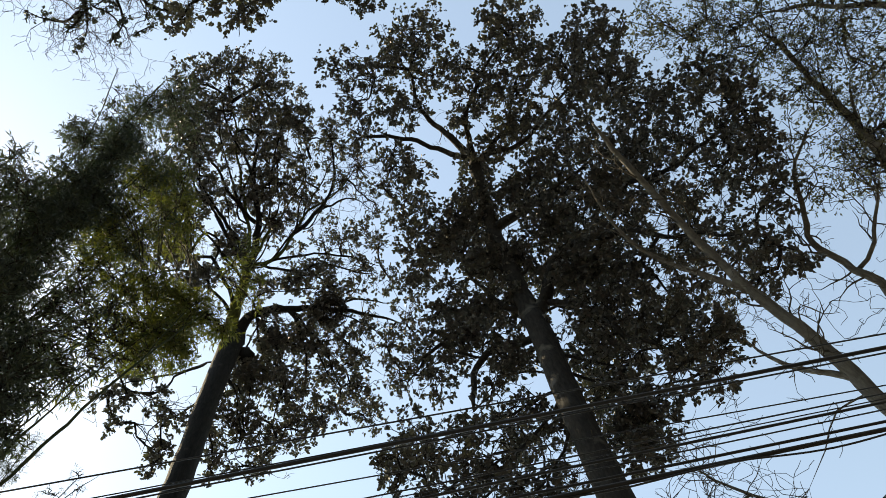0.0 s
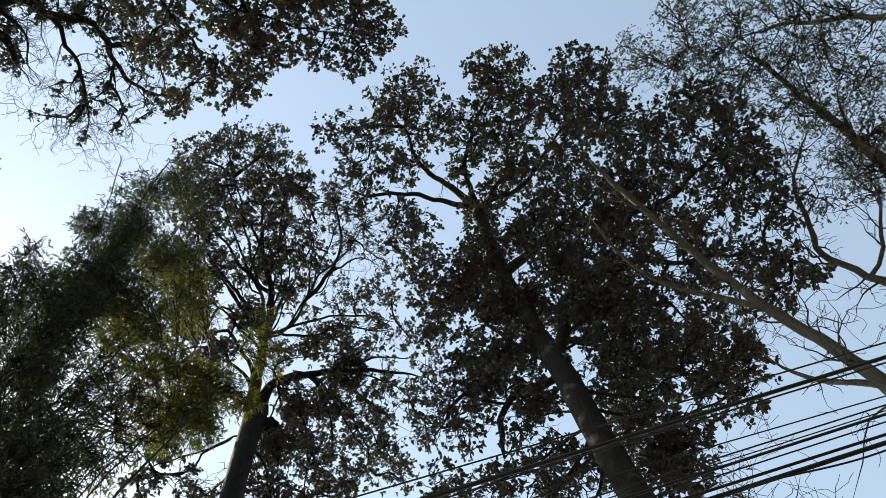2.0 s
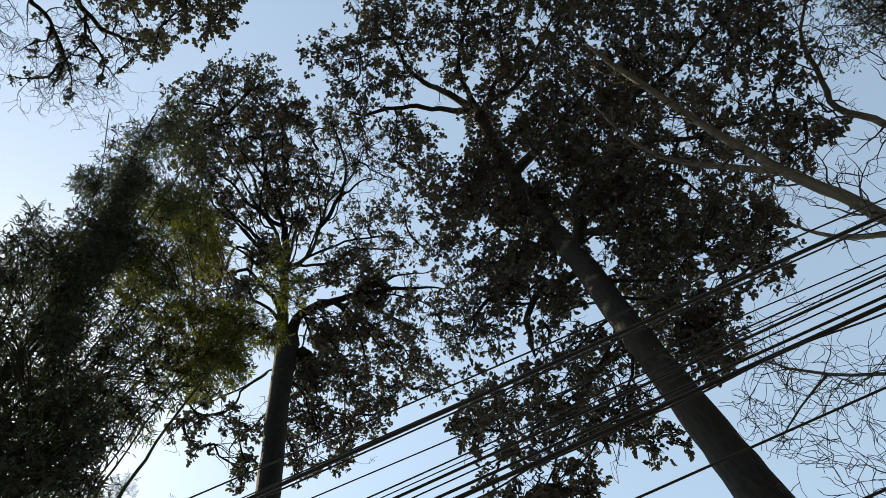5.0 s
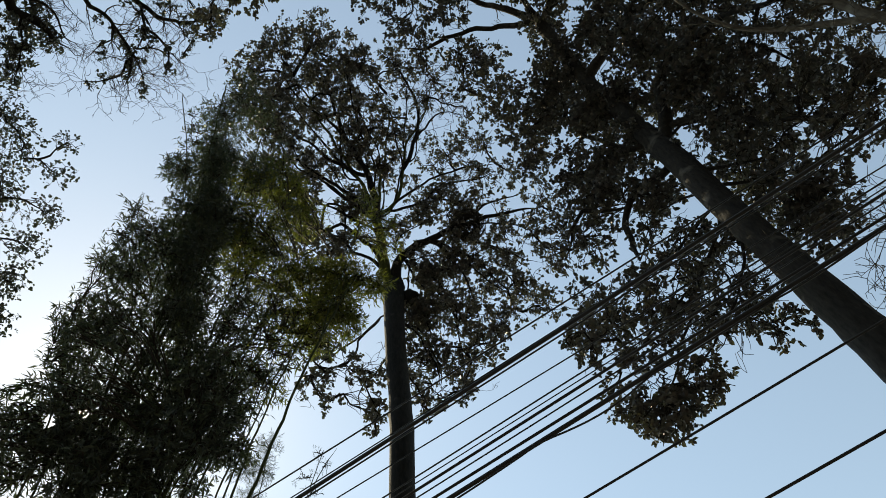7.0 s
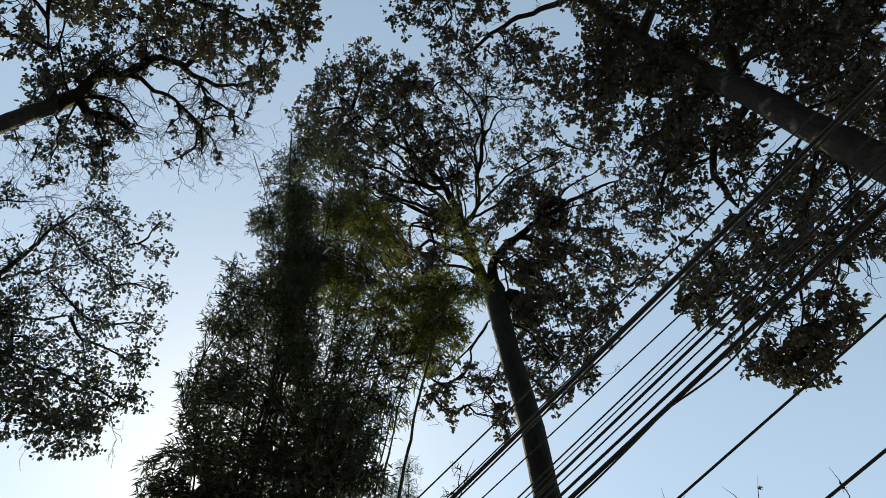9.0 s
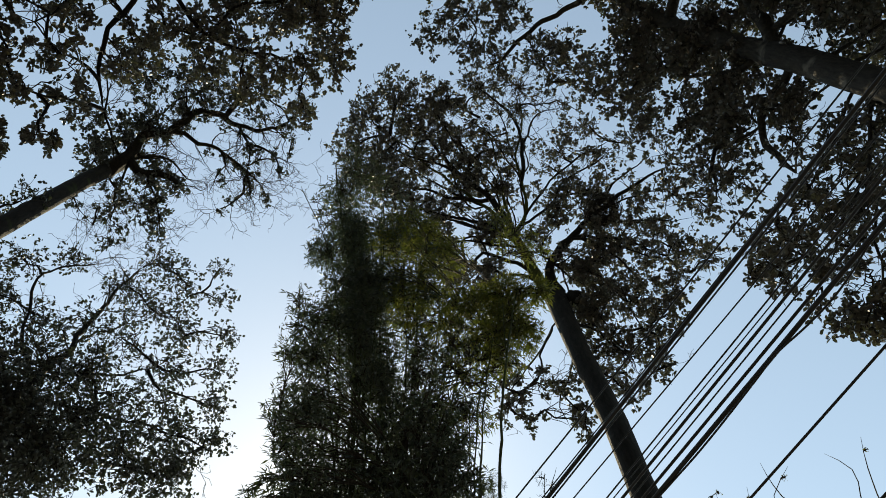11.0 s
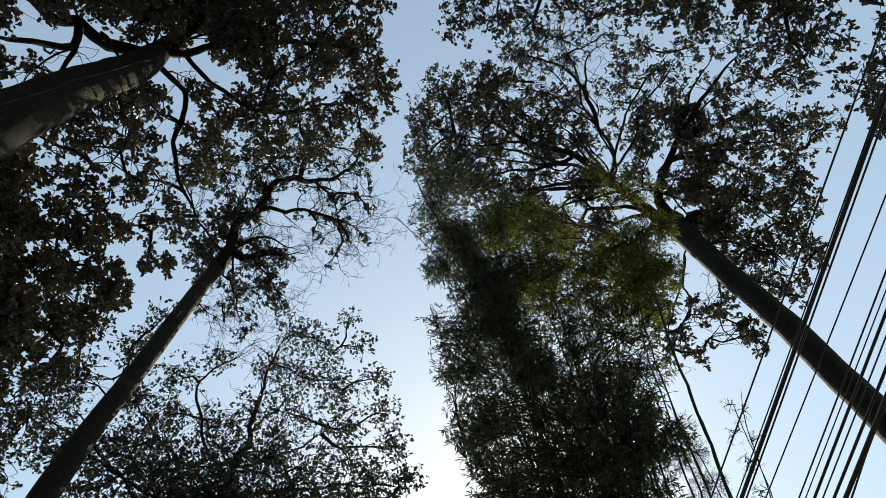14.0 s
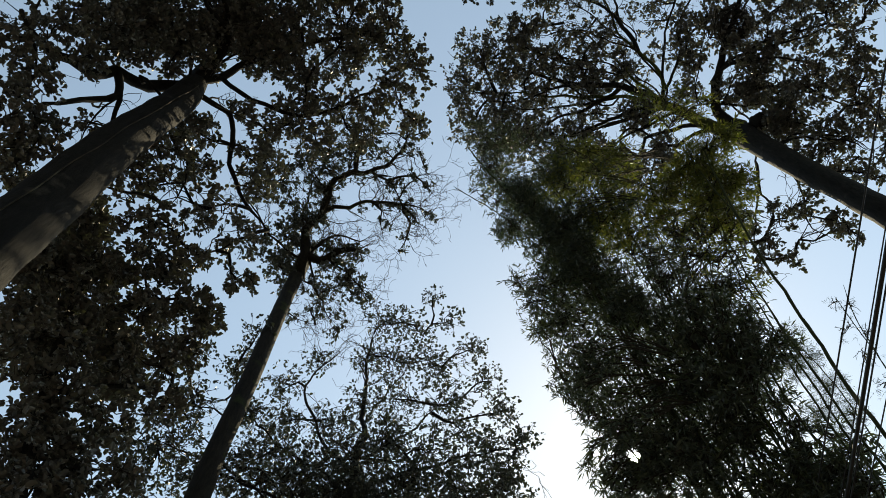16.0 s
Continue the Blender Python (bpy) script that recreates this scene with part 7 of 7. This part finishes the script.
tree_f.limb([(-4.9, 1.85, -0.1), (-4.8, 1.95, 2.7), (-4.75, 2.0, 5.4), (-4.7, 2.1, 8.2)], 0.015, 0.007,
    [(-4.31, 2.1, 9.09, 0.23, 1.66), (-4.27, 2.39, 8.81, 0.2, 1.3), (-4.43, 1.92, 8.67, 0.21, 1), (-4.4, 2.15, 8.29, 0.21, 2.2), (-4.29, 2.43, 8.25, 0.2, 2.1), (-4.47, 1.89, 8.01, 0.2, 1.04), (-4.41, 2.26, 7.83, 0.21, 5.81), (-4.3, 2.53, 7.79, 0.18, 2.42), (-4.51, 1.91, 7.56, 0.19, 1.49), (-4.23, 2.17, 9.53, 0.19, 0.53), (-4.7, 0.83, 9.3, 0.23, 1), (-4.81, 0.71, 8.65, 0.18, 1.83), (-4.7, 1.08, 8.8, 0.21, 1.17), (-4.74, 0.99, 8.17, 0.19, 1.39), (-4.8, 0.83, 7.76, 0.17, 2.33), (-4.68, 1.19, 7.7, 0.18, 0.75), (-4.69, 1.16, 9.44, 0.2, 0.86)], 1.0, name="culm", kink=0.3)
tree_f.limb([(-5.0, 1.6, -0.1), (-5.0, 1.6, 4.5), (-5.0, 1.55, 9.0), (-4.95, 1.4, 13.0), (-4.9, 1.2, 16.0)], 0.016, 0.007,
    [(-4.78, 0.52, 16.82, 0.28, 1.78), (-4.78, 0.8, 15.77, 0.28, 1.78), (-4.78, 1.05, 14.84, 0.29, 2.99), (-4.75, 1.27, 13.93, 0.29, 2.74), (-4.8, 1.35, 13.13, 0.29, 3.7), (-4.81, 1.5, 12.44, 0.28, 4.8), (-4.83, 1.57, 11.66, 0.26, 3.59), (-4.78, 1.76, 10.98, 0.25, 2.28), (-4.82, 1.79, 10.31, 0.23, 2.31), (-4.08, 2.18, 13.68, 0.19, 1.75), (-4.22, 2.34, 13.16, 0.2, 1.05), (-4.33, 2.33, 12.48, 0.18, 0.99)], 1.0, name="culm", kink=0.3)
tree_f.limb([(-4.7, 2.1, -0.1), (-4.6, 2.3, 3.5), (-4.5, 2.5, 6.5), (-4.4, 2.7, 8.8), (-4.3, 2.8, 10.2)], 0.014, 0.006,
    [(-4.16, 2.75, 10.48, 0.19, 0.19), (-4.09, 3.06, 10.2, 0.18, 0.16), (-4.31, 2.76, 9.99, 0.17, 0.16), (-4.22, 2.96, 9.76, 0.14, 0.26), (-4.04, 3.39, 10.56, 0.12, 0.2), (-4.21, 2.51, 10.96, 0.22, 0.26), (-4.36, 2.44, 10.5, 0.19, 0.19), (-4.13, 2.73, 10.71, 0.18, 0.19)], 1.0, name="culm", kink=0.3)
tree_f.limb([(-5.0, 1.7, -0.1), (-4.9, 1.7, 5.0), (-4.8, 1.6, 10.0), (-4.5, 1.5, 14.0), (-4.3, 1.3, 17.0)], 0.014, 0.006,
    [(-4.26, 1.6, 16.7, 0.51, 0.51), (-4.15, 1.13, 17.6, 0.48, 0.49), (-4.28, 0.59, 17.57, 0.34, 0.49), (-4.15, 1.5, 17.16, 0.42, 0.5)], 0.6, name="culm", kink=0.3)
tree_f.limb([(-4.85, 1.9, -0.1), (-4.75, 2.05, 2.7), (-4.7, 2.15, 5.3), (-4.65, 2.2, 7.6)], 0.014, 0.006,
    [(-4.34, 2.13, 8.97, 0.19, 1.54), (-4.17, 2.33, 8.75, 0.17, 1.54), (-4.27, 2.23, 8.53, 0.18, 1.45), (-4.18, 2.46, 8.39, 0.16, 1.38), (-4.31, 2.18, 8.2, 0.18, 1.45), (-4.2, 2.36, 7.97, 0.16, 1.66), (-4.4, 2.08, 8.63, 0.16, 1.31), (-4.12, 2.52, 7.85, 0.13, 2.07)], 1.0, name="culm", kink=0.3)
tree_f.finish()

tree_f2 = Tree("bamboo_clump", "thin bamboo with drooping sunlit yellow-green plumes", "bamboo", "bamboo", CULM, TWIG, LEAF_BAMBOO_SUNLIT_YELLOW, 21, (-4.93, 2.02), 0)
tree_f2.fill = 1.15
tree_f2.limb([(-4.93, 2.02, -0.1), (-4.93, 2.02, 3.75), (-4.93, 2.02, 6.82), (-4.85, 2.03, 8.02), (-4.83, 2.14, 9.72), (-4.61, 2.2, 11.84), (-4.4, 2.23, 14.29), (-4.16, 2.35, 15.54)], 0.015, 0.013,
    [(-4.48, 2.19, 13.19, 0.54, 1.42), (-4.66, 2.08, 11.88, 0.49, 1.17), (-4.2, 2.6, 14.28, 0.44, 1.18), (-4.47, 1.86, 15.1, 0.44, 1.06), (-4.69, 1.58, 14.07, 0.39, 1.34), (-4.67, 1.98, 12.51, 0.43, 1.43), (-4.65, 1.62, 14.68, 0.35, 1.16)], 0.48, name="culm", kink=0.3)
tree_f2.limb([(-4.88, 2.13, -0.1), (-4.86, 2.17, 3.73), (-4.85, 2.2, 6.79), (-4.74, 2.26, 7.95), (-4.69, 2.45, 9.63), (-4.46, 2.6, 11.05), (-4.11, 2.83, 12.94), (-3.88, 3.13, 13.53)], 0.015, 0.012,
    [(-4.4, 2.67, 11.46, 0.47, 1.05), (-3.87, 3.24, 12.39, 0.41, 1.69), (-4.4, 2.77, 10.37, 0.4, 0.65), (-4.2, 2.6, 14.28, 0.46, 1.18), (-4.24, 2.25, 15.38, 0.42, 1), (-4.42, 2.33, 12.69, 0.41, 1.76), (-4.09, 2.74, 11.98, 0.37, 1.75), (-4.25, 3.15, 11.95, 0.37, 1.13), (-4.43, 2.41, 14.69, 0.37, 1.21)], 0.64, name="culm", kink=0.3)
tree_f2.limb([(-4.48, 1.75, -0.1), (-4.22, 2.3, 3.6), (-4.02, 2.65, 7.0), (-3.93, 2.84, 8.5), (-3.78, 3.05, 10.1), (-3.68, 3.28, 11.4), (-3.57, 3.45, 12.4)], 0.019, 0.012,
    [(-3.61, 3.57, 12.19, 0.36, 1.92), (-4.12, 3.12, 11.13, 0.39, 0.99), (-3.78, 3.52, 11.18, 0.28, 1.31), (-3.91, 3.32, 11.71, 0.35, 1.14), (-4.08, 3.18, 10.6, 0.32, 0.67), (-3.43, 3.76, 12.1, 0.24, 1.82), (-4.02, 3.08, 12.23, 0.34, 1.69), (-3.94, 3.29, 11.57, 0.31, 1.1), (-3.88, 3.31, 11.08, 0.28, 0.91), (-3.8, 3.52, 11.25, 0.26, 1.34), (-4.03, 3.13, 11.13, 0.28, 0.96), (-3.88, 3.42, 12.16, 0.24, 1.59)], 0.8, name="culm", kink=0.3)
tree_f2.limb([(-3.78, 3.05, 10.1), (-3.74, 3.13, 11.2), (-3.64, 3.26, 12.6), (-3.57, 3.35, 13.54)], 0.010, 0.007,
    [(-3.4, 3.45, 15.34, 0.25, 1.53), (-3.33, 3.65, 14.57, 0.29, 1.7), (-3.5, 3.58, 13.85, 0.25, 1.7), (-3.22, 3.8, 14.13, 0.19, 1.77), (-3.18, 3.89, 13.33, 0.18, 1.7), (-3.4, 3.43, 14.91, 0.23, 1.6), (-3.54, 3.45, 14.24, 0.23, 1.62), (-3.49, 3.83, 14.08, 0.18, 1.72), (-3.44, 3.88, 13.6, 0.15, 1.76)], 0.32, name="culm", kink=0.3)
tree_f2.limb([(-4.76, 2.03, -0.1), (-4.69, 2.04, 3.16), (-4.65, 2.04, 5.74), (-4.75, 2.17, 6.66), (-4.63, 2.29, 7.78), (-4.57, 2.57, 9.49), (-4.24, 2.83, 10.51)], 0.011, 0.007,
    [(-4.07, 3.06, 10.53, 0.28, 0.7), (-4.18, 2.92, 11.14, 0.31, 1.05), (-4.22, 2.99, 10, 0.23, 0.57), (-4.4, 2.83, 9.33, 0.22, 0.65), (-4.12, 3, 10.6, 0.25, 0.88), (-4.23, 2.92, 10.69, 0.23, 0.89), (-4.45, 3, 9.53, 0.19, 0.64)], 0.48, name="culm", kink=0.3)
tree_f2.limb([(-4.6, 2.1, -0.1), (-4.45, 2.4, 3.6), (-4.3, 2.6, 7.0), (-4.15, 2.85, 9.5), (-3.95, 3.1, 11.2), (-3.8, 3.3, 12.2)], 0.014, 0.007,
    [(-3.72, 3.3, 12.42, 0.28, 0.89), (-3.75, 3.64, 12.43, 0.23, 1.05), (-3.98, 3.24, 12.03, 0.29, 0.89), (-3.96, 3.58, 11.94, 0.24, 0.74), (-4.15, 3.13, 11.46, 0.2, 0.68), (-4.09, 3.38, 11.42, 0.18, 0.74), (-4.06, 2.83, 12.11, 0.24, 0.9), (-3.84, 2.43, 13.48, 0.25, 0.75), (-3.88, 2.21, 14.38, 0.26, 0.76), (-4.19, 2.21, 13.42, 0.23, 0.75), (-3.63, 3.89, 12.5, 0.13, 1.06), (-4.66, 1.96, 13.12, 0.22, 0.81), (-4.28, 1.93, 14.33, 0.24, 0.76)], 1.0, name="culm", kink=0.3)
tree_f2.limb([(-4.65, 2.0, -0.1), (-4.5, 2.3, 3.6), (-4.35, 2.55, 7.0), (-4.2, 2.8, 9.5), (-4.05, 3.05, 11.0)], 0.013, 0.006,
    [(-4.37, 3.31, 11.38, 0.21, 0.87), (-4.35, 3.6, 11.33, 0.21, 0.7), (-4.46, 3.47, 11.11, 0.16, 0.7), (-4.2, 3.81, 11.56, 0.15, 0.85), (-4.19, 3.18, 11.89, 0.19, 0.8), (-4.01, 3.66, 11.86, 0.2, 1.12), (-4.24, 2.53, 11.56, 0.21, 0.8), (-4.32, 2.68, 11.08, 0.19, 0.87), (-3.85, 1.79, 14.58, 0.26, 0.9), (-4.02, 1.92, 13.65, 0.25, 0.9), (-4.26, 1.69, 12.97, 0.22, 0.97), (-4.2, 2.66, 12.18, 0.17, 1.06), (-4.41, 2.06, 11.58, 0.21, 1.06)], 1.0, name="culm", kink=0.3)
tree_f2.finish()

tree_j = Tree("bamboo_clump", "slender pale feathery bamboo standing further back", "bamboo", "feather", CULM, TWIG, LEAF_BAMBOO, 22, (-9.25, 5.56), 0)
tree_j.limb([(-9.25, 5.56, -0.1), (-9.25, 5.56, 5.23), (-9.25, 5.56, 9.5), (-9.57, 5.95, 11.42), (-9.59, 6.23, 13.26), (-9.42, 6.26, 15.02), (-9.32, 6.17, 15.83)], 0.017, 0.011,
    [(-9.46, 6.19, 15.11, 0.44, 1.1), (-9.57, 6.19, 14.21, 0.45, 1.18), (-9.68, 5.84, 15.14, 0.39, 1.08), (-9.63, 6.16, 13.34, 0.41, 1.18), (-9.87, 5.77, 13.81, 0.4, 1.22), (-9.32, 6.17, 15.83, 0.35, 1.05), (-9.89, 5.75, 12.95, 0.38, 0.92)], 0.9, name="culm", kink=0.3)
tree_j.limb([(-9.13, 5.94, -0.1), (-9.08, 6.11, 5.63), (-9.05, 6.2, 10.23), (-9.14, 6.74, 12.12), (-8.97, 7.03, 13.97), (-8.57, 7.15, 15.83)], 0.018, 0.009,
    [(-8.64, 7.09, 15.73, 0.24, 1), (-8.91, 6.95, 15.02, 0.29, 1.05), (-9.05, 6.92, 14.14, 0.3, 1.15), (-9.17, 6.8, 13.38, 0.29, 1.24)], 0.14, name="culm", kink=0.3)
tree_j.limb([(-9.22, 6.22, -0.1), (-9.21, 6.5, 6.51), (-9.2, 6.66, 11.84), (-9.03, 7.02, 13.79), (-8.66, 7.23, 15.23), (-8.38, 7.37, 15.91)], 0.015, 0.009,
    [(-8.61, 7.27, 15.36, 0.24, 1.02), (-8.8, 7.19, 14.61, 0.26, 1.08)], 0.12, name="culm", kink=0.3)
tree_j.finish()

tree_s = Tree("sapling", "slender leafless sapling with thin stalks and dry tufts", "shrub", "husk", TWIG_PALE, TWIG_PALE, LEAF_HUSK, 23, (-3.97, 5.54), 0)
tree_s.limb([(-3.97, 5.54, -0.1), (-3.97, 5.54, 3.85), (-3.97, 5.54, 7), (-3.92, 5.68, 7.76), (-3.96, 5.65, 8.36), (-3.88, 5.67, 8.78)], 0.011, 0.006,
    [(-3.86, 5.68, 8.78, 0.036, 1.12), (-3.96, 5.62, 8.75, 0.03, 1.12)], 0.3, name="stalk", kink=0.3)
tree_s.limb([(-3.94, 5.62, -0.1), (-3.93, 5.65, 4.23), (-3.93, 5.67, 7.68), (-3.77, 5.79, 8.16), (-3.6, 5.86, 8.66)], 0.009, 0.005,
    [(-3.66, 5.84, 8.52, 0.03, 1.16)], 0.3, name="stalk", kink=0.3)
tree_s.limb([(-3.92, 5.62, -0.1), (-3.9, 5.66, 4.11), (-3.89, 5.68, 7.47), (-3.57, 5.91, 8.03), (-3.45, 5.97, 8.39), (-3.17, 6.11, 8.62)], 0.009, 0.005,
    [(-3.26, 6.07, 8.52, 0.036, 1.16), (-3.53, 5.94, 8.27, 0.03, 1.22)], 0.2, name="stalk", kink=0.3)
tree_s.limb([(-3.93, 5.64, -0.1), (-3.91, 5.68, 4.35), (-3.9, 5.7, 7.92), (-4.07, 5.57, 8.37), (-4.24, 5.41, 8.74)], 0.009, 0.005,
    [(-4.24, 5.44, 8.45, 0.03, 1.11), (-3.79, 5.77, 8.01, 0.03, 1)], 0.2, name="stalk", kink=0.3)
tree_s.limb([(-3.56, 5.96, -0.1), (-3.38, 6.14, 4.34), (-3.29, 6.24, 7.9), (-3.45, 6.13, 8.45), (-3.41, 6.08, 8.99)], 0.009, 0.005,
    [], 1.0, name="stalk", kink=0.3)
tree_s.limb([(-3.34, 6.07, -0.1), (-3.07, 6.3, 4.26), (-2.92, 6.42, 7.74), (-2.76, 6.48, 8.24), (-2.85, 6.41, 8.6)], 0.009, 0.005,
    [], 1.0, name="stalk", kink=0.3)
tree_s.limb([(-3.26, 6.1, -0.1), (-2.95, 6.35, 4.2), (-2.78, 6.48, 7.64), (-2.64, 6.54, 8.15), (-2.48, 6.57, 8.51)], 0.009, 0.005,
    [(-2.53, 6.57, 8.35, 0.03, 1.19)], 0.4, name="stalk", kink=0.3)
tree_s.limb([(-2.88, 6.22, -0.1), (-2.41, 6.51, 3.93), (-2.15, 6.67, 7.15), (-1.86, 6.8, 7.68), (-1.84, 6.81, 8.1)], 0.009, 0.005,
    [(-1.86, 6.8, 7.78, 0.03, 1.37)], 0.4, name="stalk", kink=0.3)
tree_s.finish()


# ---- a bird's nest on the long side limb ----
def nest(at, r):
    g = np.random.default_rng(77)
    n = 420
    v = unit(g.normal(0, 1, (n, 3))) * np.array([1.15, 1.15, 0.62]) * r * (0.55 + 0.5 * g.random((n, 1)))
    d = unit(np.cross(v, g.normal(0, 1, (n, 3)))) * r * 0.45
    ob = raw_part("bird_nest", *rods(v - d, v + d, np.full(n, 0.011), np.full(n, 0.006)), STRAW, None)
    ob.location = at
    return tagged(ob, "untidy dark stick nest lodged on a side limb", "nest")


nest((-2.87, 6.12, 17.77), 0.37)

# ---- overhead cables, one above the other in one upright plane ----
CABLES = [  # heading in degrees, height, radius
    (-98.52, 6.329, 0.0065),
    (-97.94, 6.085, 0.0048),
    (-97.60, 6.058, 0.0150),
    (-97.67, 5.998, 0.0065),
    (-98.87, 5.716, 0.0048),
    (-97.37, 5.521, 0.0055),
    (-97.36, 5.466, 0.0040),
    (-97.06, 5.413, 0.0095),
    (-97.09, 5.344, 0.0050),
    (-97.33, 5.246, 0.0095),
    (-97.22, 5.169, 0.0145),
    (-97.49, 4.600, 0.0070),
    (-97.58, 4.059, 0.0075),
]
PLANE = 2.80


def strung(heading, height, radius, label, step=3.0, slack=None):
    """A cable along its heading at the plane's distance; slack(s) lets it hang below its line."""
    along = Vector((math.sin(radians(heading)), math.cos(radians(heading)), 0))
    foot = Vector((along.y, -along.x, 0)) * PLANE
    count = int(42 / step)
    pts = []
    for i in range(count + 1):
        s = -21 + i * step
        drop, aside = slack(s) if slack else (0.0, 0.0)
        pts.append(foot + along * s + foot.normalized() * aside + Vector((0, 0, height + 0.0004 * s * s - drop)))
    bm = tube(pts, (radius, radius), 8, step, 0.0)
    me = bpy.data.meshes.new("overhead_cable")
    bm.to_mesh(me)
    bm.free()
    me.materials.append(CABLE)
    tagged(new("overhead_cable", me), label, "cable", "overhead cables")


def loose(s):
    """Ties about every 0.9 m, with the wire sagging unevenly between them."""
    k = abs(math.sin(s * 3.4 + 0.7 * math.sin(s * 1.3)))
    return 0.018 + 0.042 * k * (0.6 + 0.4 * math.sin(s * 2.1 + 1)), 0.012 * math.sin(s * 5.1)


for heading, height, radius in CABLES:
    strung(heading, height, radius, "thick black insulated overhead cable strung past the trees" if radius > 0.009 else "thin black overhead wire strung past the trees")
strung(-97.22, 5.169, 0.0060, "slack black wire tied in loops beneath the thickest cable", 0.15, loose)
